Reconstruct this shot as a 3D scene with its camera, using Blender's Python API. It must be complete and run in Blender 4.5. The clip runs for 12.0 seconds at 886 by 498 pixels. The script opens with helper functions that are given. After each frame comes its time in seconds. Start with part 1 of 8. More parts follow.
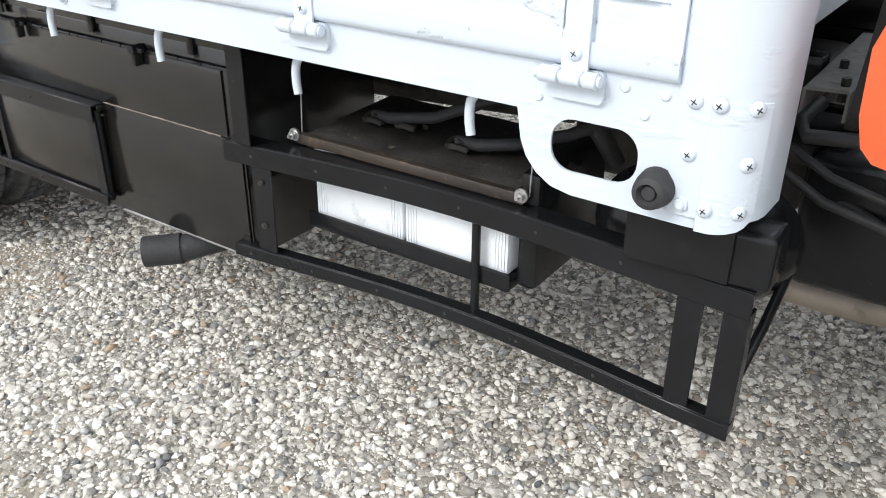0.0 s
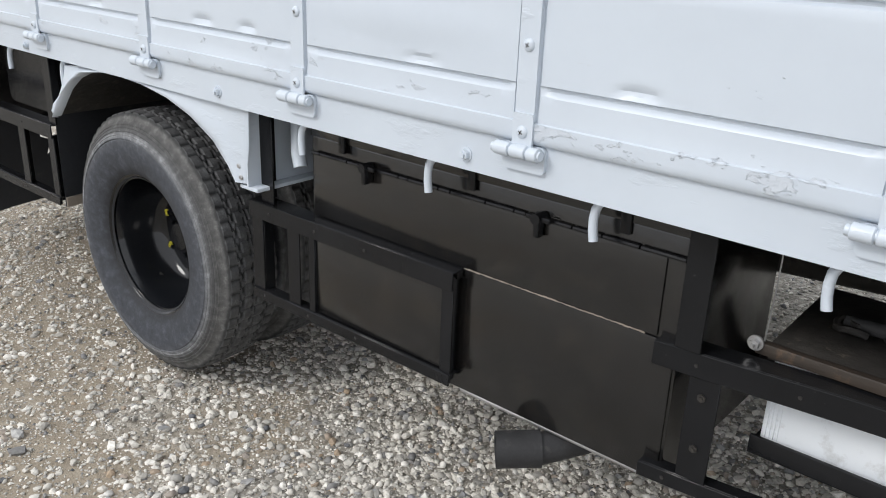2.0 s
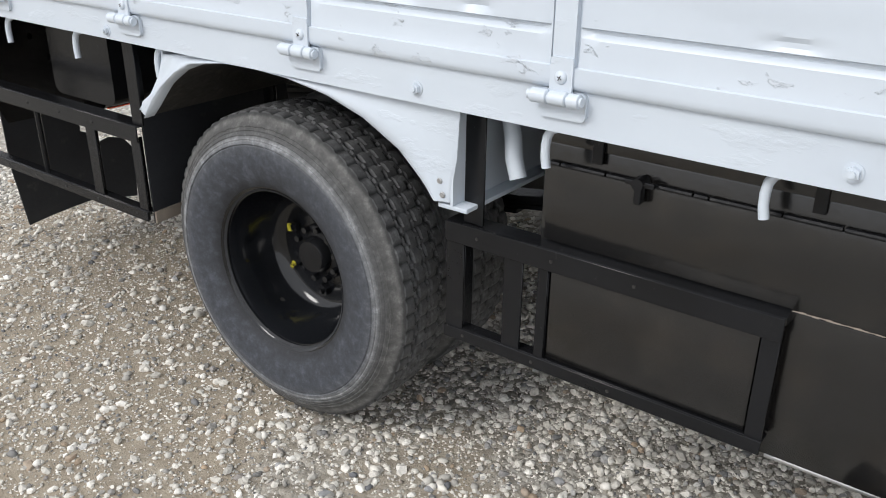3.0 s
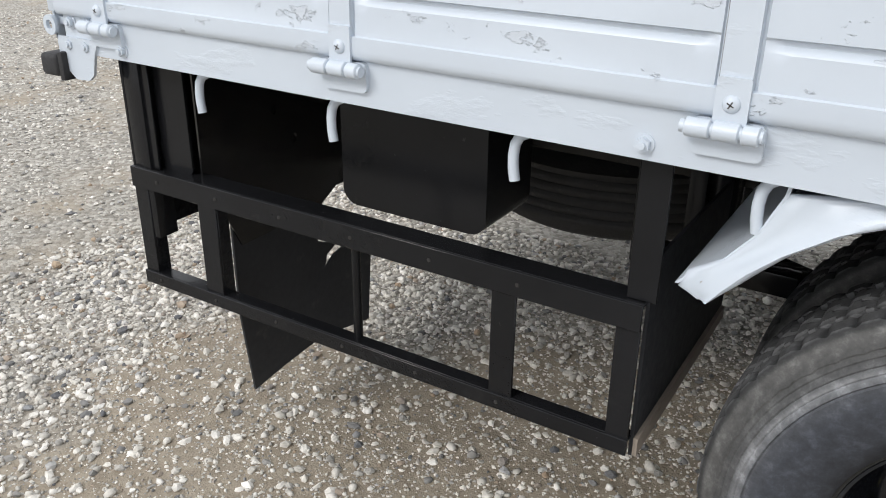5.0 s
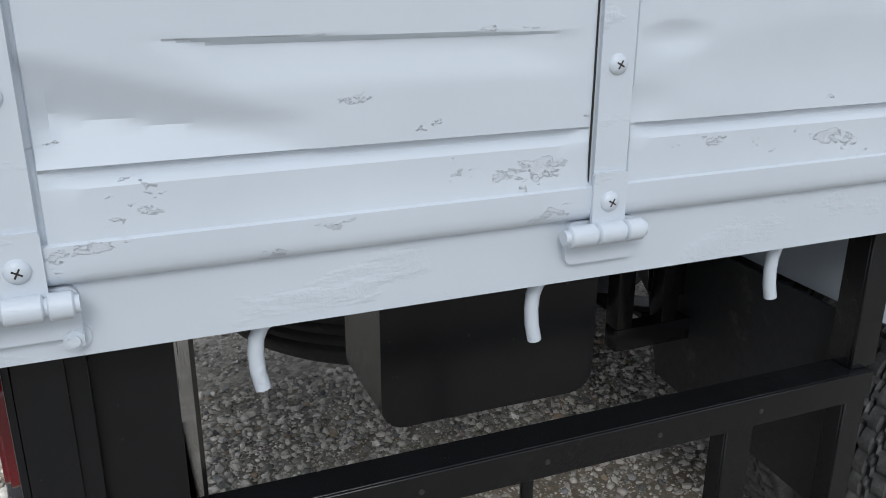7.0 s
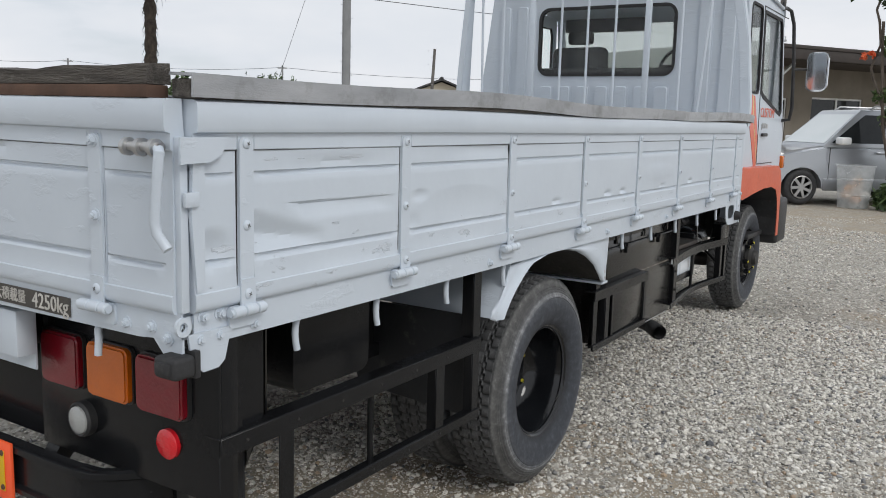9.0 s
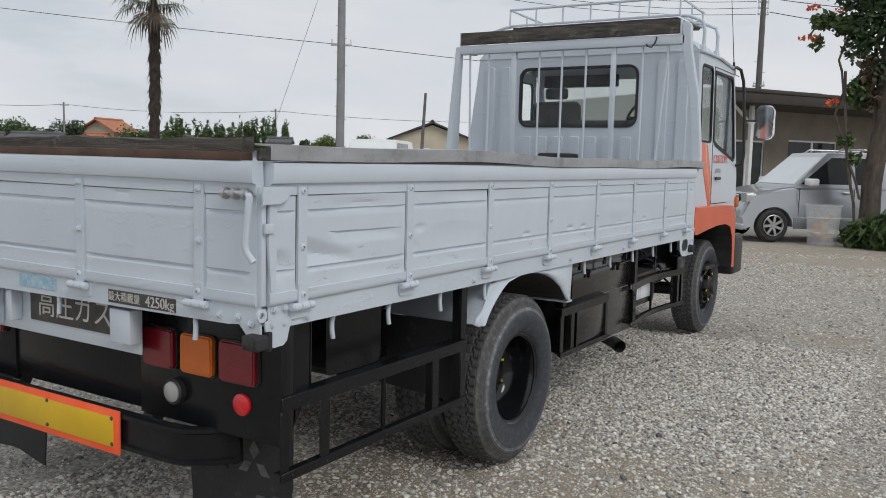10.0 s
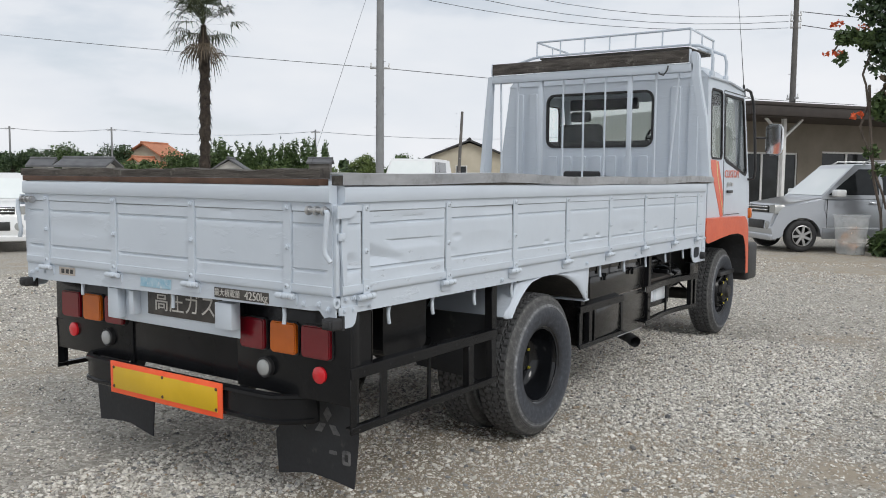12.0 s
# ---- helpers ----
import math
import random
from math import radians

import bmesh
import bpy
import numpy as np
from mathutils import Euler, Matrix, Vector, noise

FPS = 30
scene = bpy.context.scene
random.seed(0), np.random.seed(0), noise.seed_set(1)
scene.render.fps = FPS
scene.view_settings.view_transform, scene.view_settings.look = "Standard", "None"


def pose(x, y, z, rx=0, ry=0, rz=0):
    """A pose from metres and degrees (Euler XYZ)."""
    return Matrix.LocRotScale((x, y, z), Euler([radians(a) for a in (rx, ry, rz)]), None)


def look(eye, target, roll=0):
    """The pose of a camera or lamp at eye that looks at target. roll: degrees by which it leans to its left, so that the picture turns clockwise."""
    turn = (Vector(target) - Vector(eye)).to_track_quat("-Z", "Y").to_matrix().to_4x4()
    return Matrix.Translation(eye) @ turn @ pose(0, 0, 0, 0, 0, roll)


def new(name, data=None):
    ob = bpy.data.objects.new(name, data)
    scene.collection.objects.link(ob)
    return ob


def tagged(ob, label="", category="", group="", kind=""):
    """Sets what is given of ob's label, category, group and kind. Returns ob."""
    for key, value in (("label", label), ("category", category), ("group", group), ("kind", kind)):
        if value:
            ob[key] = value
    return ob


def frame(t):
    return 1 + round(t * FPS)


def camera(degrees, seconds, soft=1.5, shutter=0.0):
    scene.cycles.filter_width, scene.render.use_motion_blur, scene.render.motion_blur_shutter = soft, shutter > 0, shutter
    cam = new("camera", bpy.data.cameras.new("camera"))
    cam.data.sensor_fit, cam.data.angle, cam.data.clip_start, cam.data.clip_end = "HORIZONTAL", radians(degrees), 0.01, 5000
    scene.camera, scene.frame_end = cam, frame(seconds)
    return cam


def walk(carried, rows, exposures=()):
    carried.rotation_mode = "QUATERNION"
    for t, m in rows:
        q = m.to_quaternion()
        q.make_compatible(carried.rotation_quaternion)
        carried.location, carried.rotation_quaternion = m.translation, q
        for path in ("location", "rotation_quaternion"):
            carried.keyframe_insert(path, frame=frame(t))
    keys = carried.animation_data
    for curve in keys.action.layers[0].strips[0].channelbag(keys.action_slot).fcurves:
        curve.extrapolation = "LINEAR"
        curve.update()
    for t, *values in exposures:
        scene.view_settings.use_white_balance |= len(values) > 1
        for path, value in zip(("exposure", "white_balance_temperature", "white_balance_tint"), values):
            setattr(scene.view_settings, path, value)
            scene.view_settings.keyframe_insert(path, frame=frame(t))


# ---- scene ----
cam = camera(55.1, 12.0, soft=1.0)
PATH = [
    (0, (4.64, -1.088, 1.326), (3.632, 0.372, 0.402), 0.3),
    (0.5, (4.443, -1.009, 1.334), (3.372, 0.463, 0.505), 1.4),
    (1, (4.339, -1.13, 1.373), (3.199, 0.339, 0.637), 1.7),
    (1.5, (4.158, -1.224, 1.372), (2.96, 0.216, 0.672), 1.8),
    (2, (3.824, -1.187, 1.356), (2.622, 0.238, 0.632), 2.1),
    (2.5, (3.442, -1.238, 1.346), (2.284, 0.198, 0.573), 1.3),
    (2.7, (3.302, -1.244, 1.343), (2.173, 0.204, 0.551), 1.0),
    (4.3, (1.975, -1.031, 1.264), (0.983, 0.45, 0.356), 0.9),
    (4.5, (1.824, -1.03, 1.271), (0.835, 0.459, 0.372), 1.2),
    (5, (1.436, -1.052, 1.289), (0.471, 0.487, 0.452), 0.6),
    (5.5, (1.059, -0.995, 1.276), (0.198, 0.617, 0.462), 0.2),
    (6, (0.69, -0.974, 1.28), (0.115, 0.771, 0.49), 0.6),
    (6.5, (0.372, -0.903, 1.283), (0.235, 0.952, 0.548), -0.1),
    (7, (0.082, -0.761, 1.281), (0.79, 0.984, 0.607), 0.3),
    (7.5, (-0.196, -0.777, 1.311), (1.144, 0.572, 0.692), 0.0),
    (7.7, (-0.296, -0.831, 1.335), (1.135, 0.427, 0.726), 0.1),
    (9.3, (-1.507, -1.44, 1.429), (0.18, -0.397, 1.178), 1.7),
    (9.5, (-1.64, -1.531, 1.446), (0.049, -0.483, 1.221), 1.9),
    (10, (-1.969, -1.732, 1.443), (-0.28, -0.682, 1.234), 1.5),
    (10.5, (-2.205, -1.944, 1.453), (-0.552, -0.837, 1.244), 1.1),
    (11, (-2.382, -2.15, 1.456), (-0.783, -0.962, 1.273), 1.0),
    (11.5, (-2.533, -2.201, 1.473), (-0.915, -1.035, 1.315), 0.5),
    (12, (-2.598, -2.158, 1.466), (-0.956, -1.029, 1.295), 0.5),
]
walk(cam, [(t, look(eye, target, roll)) for t, eye, target, roll in PATH],
     exposures=[(0, 0.50, 6380, 10), (0.5, -0.14, 6320, 11), (1, -0.27, 6300, 11), (1.5, -0.24, 6350, 11), (2.5, 0.0, 6420, 11), (4.5, -0.04, 6420, 11), (5.5, -0.2, 6450, 11), (7.0, -0.5, 6150, 10), (7.5, -0.25, 6180, 11), (9.3, -0.66, 6380, 10), (9.5, -0.66, 6380, 10), (10, -0.82, 6380, 10), (10.5, -0.58, 6380, 10), (12, -0.58, 6380, 10)])

# ---- world and light ----
world = bpy.data.worlds.new("overcast")
scene.world = world
world.use_nodes = True
wn, wl = world.node_tree.nodes, world.node_tree.links
wn.clear()
w_out = wn.new("ShaderNodeOutputWorld")
sky = wn.new("ShaderNodeTexSky")
sky.sky_type = "NISHITA"
sky.sun_disc = False
SUN_UP, SUN_TURN = 40.0, 202.0
sky.sun_elevation, sky.sun_rotation = radians(SUN_UP), radians(SUN_TURN)
sky_bg = wn.new("ShaderNodeBackground")
sky_bg.inputs["Strength"].default_value = 0.11
wl.new(sky.outputs[0], sky_bg.inputs["Color"])
w_co = wn.new("ShaderNodeTexCoord")
w_map = wn.new("ShaderNodeMapping")
w_map.inputs["Scale"].default_value = (1.0, 1.0, 3.2)
wl.new(w_co.outputs["Generated"], w_map.inputs["Vector"])
w_noise = wn.new("ShaderNodeTexNoise")
w_noise.inputs["Scale"].default_value, w_noise.inputs["Detail"].default_value = 2.6, 7.0
w_noise.inputs["Roughness"].default_value = 0.55
wl.new(w_map.outputs[0], w_noise.inputs["Vector"])
w_ramp = wn.new("ShaderNodeValToRGB")
w_ramp.color_ramp.elements[0].position, w_ramp.color_ramp.elements[0].color = 0.36, (0.82, 0.86, 0.91, 1)
w_ramp.color_ramp.elements[1].position, w_ramp.color_ramp.elements[1].color = 0.62, (0.96, 0.97, 0.99, 1)
wl.new(w_noise.outputs[0], w_ramp.inputs[0])
cloud_bg = wn.new("ShaderNodeBackground")
wl.new(w_ramp.outputs[0], cloud_bg.inputs["Color"])
# thin, even cloud, nearly as bright low down as overhead
w_sep = wn.new("ShaderNodeSeparateXYZ")
wl.new(w_co.outputs["Generated"], w_sep.inputs[0])
w_up = wn.new("ShaderNodeMapRange")
w_up.inputs["From Min"].default_value, w_up.inputs["From Max"].default_value = 0.12, 0.9
w_up.inputs["To Min"].default_value, w_up.inputs["To Max"].default_value = 1.36, 1.34
wl.new(w_sep.outputs["Z"], w_up.inputs["Value"])
wl.new(w_up.outputs[0], cloud_bg.inputs["Strength"])
w_cover = wn.new("ShaderNodeMapRange")
w_cover.inputs["From Min"].default_value, w_cover.inputs["From Max"].default_value = 0.30, 0.42
w_cover.inputs["To Min"].default_value, w_cover.inputs["To Max"].default_value = 0.72, 1.0
wl.new(w_noise.outputs[0], w_cover.inputs["Value"])
w_mix = wn.new("ShaderNodeMixShader")
wl.new(w_cover.outputs[0], w_mix.inputs[0])
wl.new(sky_bg.outputs[0], w_mix.inputs[1])
wl.new(cloud_bg.outputs[0], w_mix.inputs[2])
wl.new(w_mix.outputs[0], w_out.inputs["Surface"])

sun = new("sun", bpy.data.lights.new("sun", "SUN"))
sun.data.energy, sun.data.angle, sun.data.color = 1.75, radians(22), (1.0, 0.97, 0.92)
_az = radians(SUN_TURN)
sun_dir = Vector((math.sin(_az) * math.cos(radians(SUN_UP)), math.cos(_az) * math.cos(radians(SUN_UP)), math.sin(radians(SUN_UP))))
sun.matrix_world = look(sun_dir * 40, (0, 0, 0))


# ---- materials ----
def material(name):
    m = bpy.data.materials.new(name)
    m.use_nodes = True
    return m, m.node_tree.nodes, m.node_tree.links, m.node_tree.nodes["Principled BSDF"]


def noise_node(m, scale, detail=4.0, rough=0.55, coord="Object", stretch=(1, 1, 1)):
    n, l = m.node_tree.nodes, m.node_tree.links
    co = n.new("ShaderNodeTexCoord")
    mp = n.new("ShaderNodeMapping")
    mp.inputs["Scale"].default_value = stretch
    tx = n.new("ShaderNodeTexNoise")
    tx.inputs["Scale"].default_value, tx.inputs["Detail"].default_value, tx.inputs["Roughness"].default_value = scale, detail, rough
    l.new(co.outputs[coord], mp.inputs["Vector"])
    l.new(mp.outputs[0], tx.inputs["Vector"])
    return tx


def ramp_node(m, source, stops):
    r = m.node_tree.nodes.new("ShaderNodeValToRGB")
    while len(r.color_ramp.elements) < len(stops):
        r.color_ramp.elements.new(0.5)
    for e, (p, c) in zip(r.color_ramp.elements, stops):
        e.position, e.color = p, (*c, 1) if len(c) == 3 else c
    m.node_tree.links.new(source, r.inputs[0])
    return r


def mix_node(m, fac, a, b):
    x = m.node_tree.nodes.new("ShaderNodeMix")
    x.data_type = "RGBA"
    for sock, v in ((x.inputs[0], fac), (x.inputs[6], a), (x.inputs[7], b)):
        if isinstance(v, (int, float)):
            sock.default_value = v
        elif isinstance(v, tuple):
            sock.default_value = (*v, 1)
        else:
            m.node_tree.links.new(v, sock)
    return x.outputs[2]


def bump_node(m, height, strength, distance=0.01, below=None):
    b = m.node_tree.nodes.new("ShaderNodeBump")
    b.inputs["Strength"].default_value, b.inputs["Distance"].default_value = strength, distance
    m.node_tree.links.new(height, b.inputs["Height"])
    if below:
        m.node_tree.links.new(below.outputs[0], b.inputs["Normal"])
    return b


def surface(name, a, b, rough=0.5, metal=0.0, scale=8.0, grain=60.0, bump=0.2, depth=0.004, rough_var=0.12, dirt=None, dirt_at=(0.58, 0.72), coat=0.0, stretch=(1, 1, 1), spec=0.5):
    """Two tones over large noise, fine grain in relief, gloss that varies, and dirt patches."""
    m, n, l, p = material(name)
    big = noise_node(m, scale, 6.0, 0.6, stretch=stretch)
    col = ramp_node(m, big.outputs[0], ((0.32, a), (0.68, b))).outputs[0]
    fine = noise_node(m, grain, 3.0, 0.6, stretch=stretch)
    if dirt:
        spots = noise_node(m, scale * 2.7, 8.0, 0.68)
        fac = ramp_node(m, spots.outputs[0], ((dirt_at[0], (0, 0, 0)), (dirt_at[1], (1, 1, 1)))).outputs[0]
        col = mix_node(m, fac, col, dirt)
    l.new(col, p.inputs["Base Color"])
    rr = n.new("ShaderNodeMapRange")
    rr.inputs["To Min"].default_value, rr.inputs["To Max"].default_value = max(0.02, rough - rough_var), min(1, rough + rough_var)
    l.new(fine.outputs[0], rr.inputs["Value"])
    l.new(rr.outputs[0], p.inputs["Roughness"])
    p.inputs["Metallic"].default_value = metal
    p.inputs["Specular IOR Level"].default_value = spec
    p.inputs["Coat Weight"].default_value = coat
    if bump:
        l.new(bump_node(m, fine.outputs[0], bump, depth).outputs[0], p.inputs["Normal"])
    return m


def white_paint(name="white_paint", flaking=False):
    """Brush-painted white over old flaking paint: patches of rough relief, thin grey scuffs."""
    m, n, l, p = material(name)
    big = noise_node(m, 2.2, 6.0, 0.6)
    col = ramp_node(m, big.outputs[0], ((0.3, (0.538, 0.592, 0.657)), (0.7, (0.588, 0.645, 0.708)))).outputs[0]
    scuff = noise_node(m, 5.0, 9.0, 0.75, stretch=(1, 1, 5))
    sf = ramp_node(m, scuff.outputs[0], ((0.66, (0, 0, 0)), (0.74, (0.55, 0.55, 0.55)))).outputs[0]
    col = mix_node(m, sf, col, (0.49, 0.51, 0.54))
    if flaking:
        # torn edges of the old coat, mostly along the lowest strip of the sheet
        co = n.new("ShaderNodeTexCoord")
        sep = n.new("ShaderNodeSeparateXYZ")
        l.new(co.outputs["Object"], sep.inputs[0])
        low = n.new("ShaderNodeMapRange")
        low.inputs["From Min"].default_value, low.inputs["From Max"].default_value = 1.20, 1.06
        low.inputs["To Min"].default_value, low.inputs["To Max"].default_value = -0.05, 0.042
        l.new(sep.outputs["Z"], low.inputs["Value"])
        tear = noise_node(m, 9.0, 9.0, 0.68, stretch=(0.8, 1, 1.8))
        add = n.new("ShaderNodeMath")
        l.new(tear.outputs[0], add.inputs[0])
        l.new(low.outputs[0], add.inputs[1])

        def math_node(op, a, b):
            q = n.new("ShaderNodeMath")
            q.operation = op
            for sock, v in ((q.inputs[0], a), (q.inputs[1], b)):
                if isinstance(v, (int, float)):
                    sock.default_value = v
                else:
                    l.new(v, sock)
            return q.outputs[0]

        def span(v, a, b, lo, hi):
            q = n.new("ShaderNodeMapRange")
            q.inputs["From Min"].default_value, q.inputs["From Max"].default_value = a, b
            q.inputs["To Min"].default_value, q.inputs["To Max"].default_value = lo, hi
            l.new(v, q.inputs["Value"])
            return q.outputs[0]

        # paint torn along the crease of the big knock, and scraped along the upper strip
        total = add.outputs[0]
        for zc, half, x0, x1, gain in ((1.205, 0.009, 0.12, 0.52, 0.17), (1.303, 0.007, 0.05, 0.42, 0.15), (1.112, 0.012, 0.55, 0.62, 0.15), (1.104, 0.008, 3.72, 4.10, 0.17), (1.120, 0.010, -0.1, 0.10, 0.12)):
            near = span(math_node("ABSOLUTE", math_node("SUBTRACT", sep.outputs["Z"], zc), 0.0), 0.0, half, gain, 0.0)
            both = math_node("MULTIPLY", span(sep.outputs["X"], x0 - 0.04, x0 + 0.02, 0.0, 1.0), span(sep.outputs["X"], x1 - 0.02, x1 + 0.04, 1.0, 0.0))
            total = math_node("ADD", total, math_node("MULTIPLY", near, both))
        step = ramp_node(m, total, ((0.632, (0, 0, 0)), (0.640, (1, 1, 1))))
        line = ramp_node(m, total, ((0.628, (0, 0, 0)), (0.633, (0.12, 0.12, 0.12)), (0.639, (0, 0, 0))))
        broken = ramp_node(m, noise_node(m, 22.0, 3.0).outputs[0], ((0.58, (0, 0, 0)), (0.64, (1, 1, 1))))
        lf = n.new("ShaderNodeMath")
        lf.operation = "MULTIPLY"
        l.new(line.outputs[0], lf.inputs[0])
        l.new(broken.outputs[0], lf.inputs[1])
        col = mix_node(m, step.outputs[0], col, (0.572, 0.62, 0.678))
        col = mix_node(m, lf.outputs[0], col, (0.27, 0.265, 0.26))
    l.new(col, p.inputs["Base Color"])
    patch = noise_node(m, 6.0, 5.0, 0.6, stretch=(1, 1, 2.5))
    pf = ramp_node(m, patch.outputs[0], ((0.56, (0, 0, 0)), (0.64, (1, 1, 1))))
    if flaking:
        pf = step
    flake = noise_node(m, 85.0, 6.0, 0.7)
    mul = n.new("ShaderNodeMath")
    mul.operation = "MULTIPLY"
    l.new(pf.outputs[0], mul.inputs[0])
    l.new(flake.outputs[0], mul.inputs[1])
    wave = noise_node(m, 9.0, 3.0, 0.5)
    b1 = bump_node(m, wave.outputs[0], 0.25, 0.006)
    b2 = bump_node(m, mul.outputs[0], 0.75 if flaking else 0.55, 0.004 if flaking else 0.003, b1)
    l.new(b2.outputs[0], p.inputs["Normal"])
    rr = n.new("ShaderNodeMapRange")
    rr.inputs["To Min"].default_value, rr.inputs["To Max"].default_value = 0.30, 0.5
    l.new(flake.outputs[0], rr.inputs["Value"])
    l.new(rr.outputs[0], p.inputs["Roughness"])
    p.inputs["Coat Weight"].default_value = 0.15
    p.inputs["Coat Roughness"].default_value = 0.2
    return m


def tyre_rubber():
    """Worn black rubber with dusty grey rings on the sidewall, about the wheel's own axis."""
    m, n, l, p = material("tyre_rubber")
    co = n.new("ShaderNodeTexCoord")
    sep = n.new("ShaderNodeSeparateXYZ")
    l.new(co.outputs["Object"], sep.inputs[0])
    sx, sz, ad, sq = [n.new("ShaderNodeMath") for _ in range(4)]
    for s_, ax in ((sx, "X"), (sz, "Z")):
        s_.operation = "POWER"
        s_.inputs[1].default_value = 2
        ab = n.new("ShaderNodeMath")
        ab.operation = "ABSOLUTE"
        l.new(sep.outputs[ax], ab.inputs[0])
        l.new(ab.outputs[0], s_.inputs[0])
    l.new(sx.outputs[0], ad.inputs[0])
    l.new(sz.outputs[0], ad.inputs[1])
    sq.operation = "SQRT"
    l.new(ad.outputs[0], sq.inputs[0])
    nz = noise_node(m, 9.0, 9.0, 0.78)
    wob = n.new("ShaderNodeMath")
    wob.operation = "MULTIPLY_ADD"
    wob.inputs[1].default_value = 0.012
    l.new(nz.outputs[0], wob.inputs[0])
    l.new(sq.outputs[0], wob.inputs[2])
    ring = ramp_node(m, wob.outputs[0], tuple((0.238 + (q - 0.238) * 0.91, c) for q, c in ((0.223, (0.015, 0.016, 0.019)), (0.253, (0.036, 0.040, 0.049)), (0.311, (0.044, 0.049, 0.060)), (0.338, (0.066, 0.071, 0.082)), (0.355, (0.20, 0.205, 0.212)), (0.366, (0.080, 0.081, 0.083)), (0.386, (0.066, 0.066, 0.065)), (0.408, (0.105, 0.104, 0.101)), (0.416, (0.020, 0.021, 0.022)), (0.4195, (0.024, 0.025, 0.026)), (0.4225, (0.080, 0.081, 0.083)))))
    ridge = n.new("ShaderNodeMath")
    ridge.operation = "SINE"
    freq = n.new("ShaderNodeMath")
    freq.operation = "MULTIPLY"
    freq.inputs[1].default_value = 520.0
    l.new(sq.outputs[0], freq.inputs[0])
    l.new(freq.outputs[0], ridge.inputs[0])
    b0 = bump_node(m, ridge.outputs[0], 0.03, 0.001)
    speck = ramp_node(m, noise_node(m, 38.0, 8.0, 0.75).outputs[0], ((0.3, (0.55, 0.55, 0.55)), (0.52, (1, 1, 1)), (0.72, (2.0, 2.0, 2.0))))
    worn = n.new("ShaderNodeMix")
    worn.data_type, worn.blend_type = "RGBA", "MULTIPLY"
    worn.inputs[0].default_value = 1.0
    l.new(ring.outputs[0], worn.inputs[6])
    l.new(speck.outputs[0], worn.inputs[7])
    l.new(worn.outputs[2], p.inputs["Base Color"])
    fine = noise_node(m, 120.0, 4.0, 0.7)
    l.new(bump_node(m, fine.outputs[0], 0.35, 0.002, b0).outputs[0], p.inputs["Normal"])
    p.inputs["Roughness"].default_value = 0.72
    return m


def gravel_stone():
    m, n, l, p = material("gravel_stone")
    geo = n.new("ShaderNodeNewGeometry")
    col = ramp_node(m, geo.outputs["Random Per Island"], ((0.0, (0.14, 0.146, 0.158)), (0.10, (0.40, 0.388, 0.360)), (0.32, (0.62, 0.596, 0.545)), (0.60, (0.78, 0.752, 0.692)), (0.86, (0.93, 0.908, 0.86)), (0.93, (0.29, 0.298, 0.31)), (1.0, (0.46, 0.355, 0.25))))
    nz = noise_node(m, 45.0, 5.0, 0.65)
    var = ramp_node(m, nz.outputs[0], ((0.3, (0.68, 0.67, 0.65)), (0.7, (1.08, 1.07, 1.06))))
    x = n.new("ShaderNodeMix")
    x.data_type, x.blend_type = "RGBA", "MULTIPLY"
    x.inputs[0].default_value = 1.0
    l.new(col.outputs[0], x.inputs[6])
    l.new(var.outputs[0], x.inputs[7])
    l.new(x.outputs[2], p.inputs["Base Color"])
    p.inputs["Roughness"].default_value = 0.88
    l.new(bump_node(m, noise_node(m, 160.0, 3.0).outputs[0], 0.4, 0.002).outputs[0], p.inputs["Normal"])
    return m


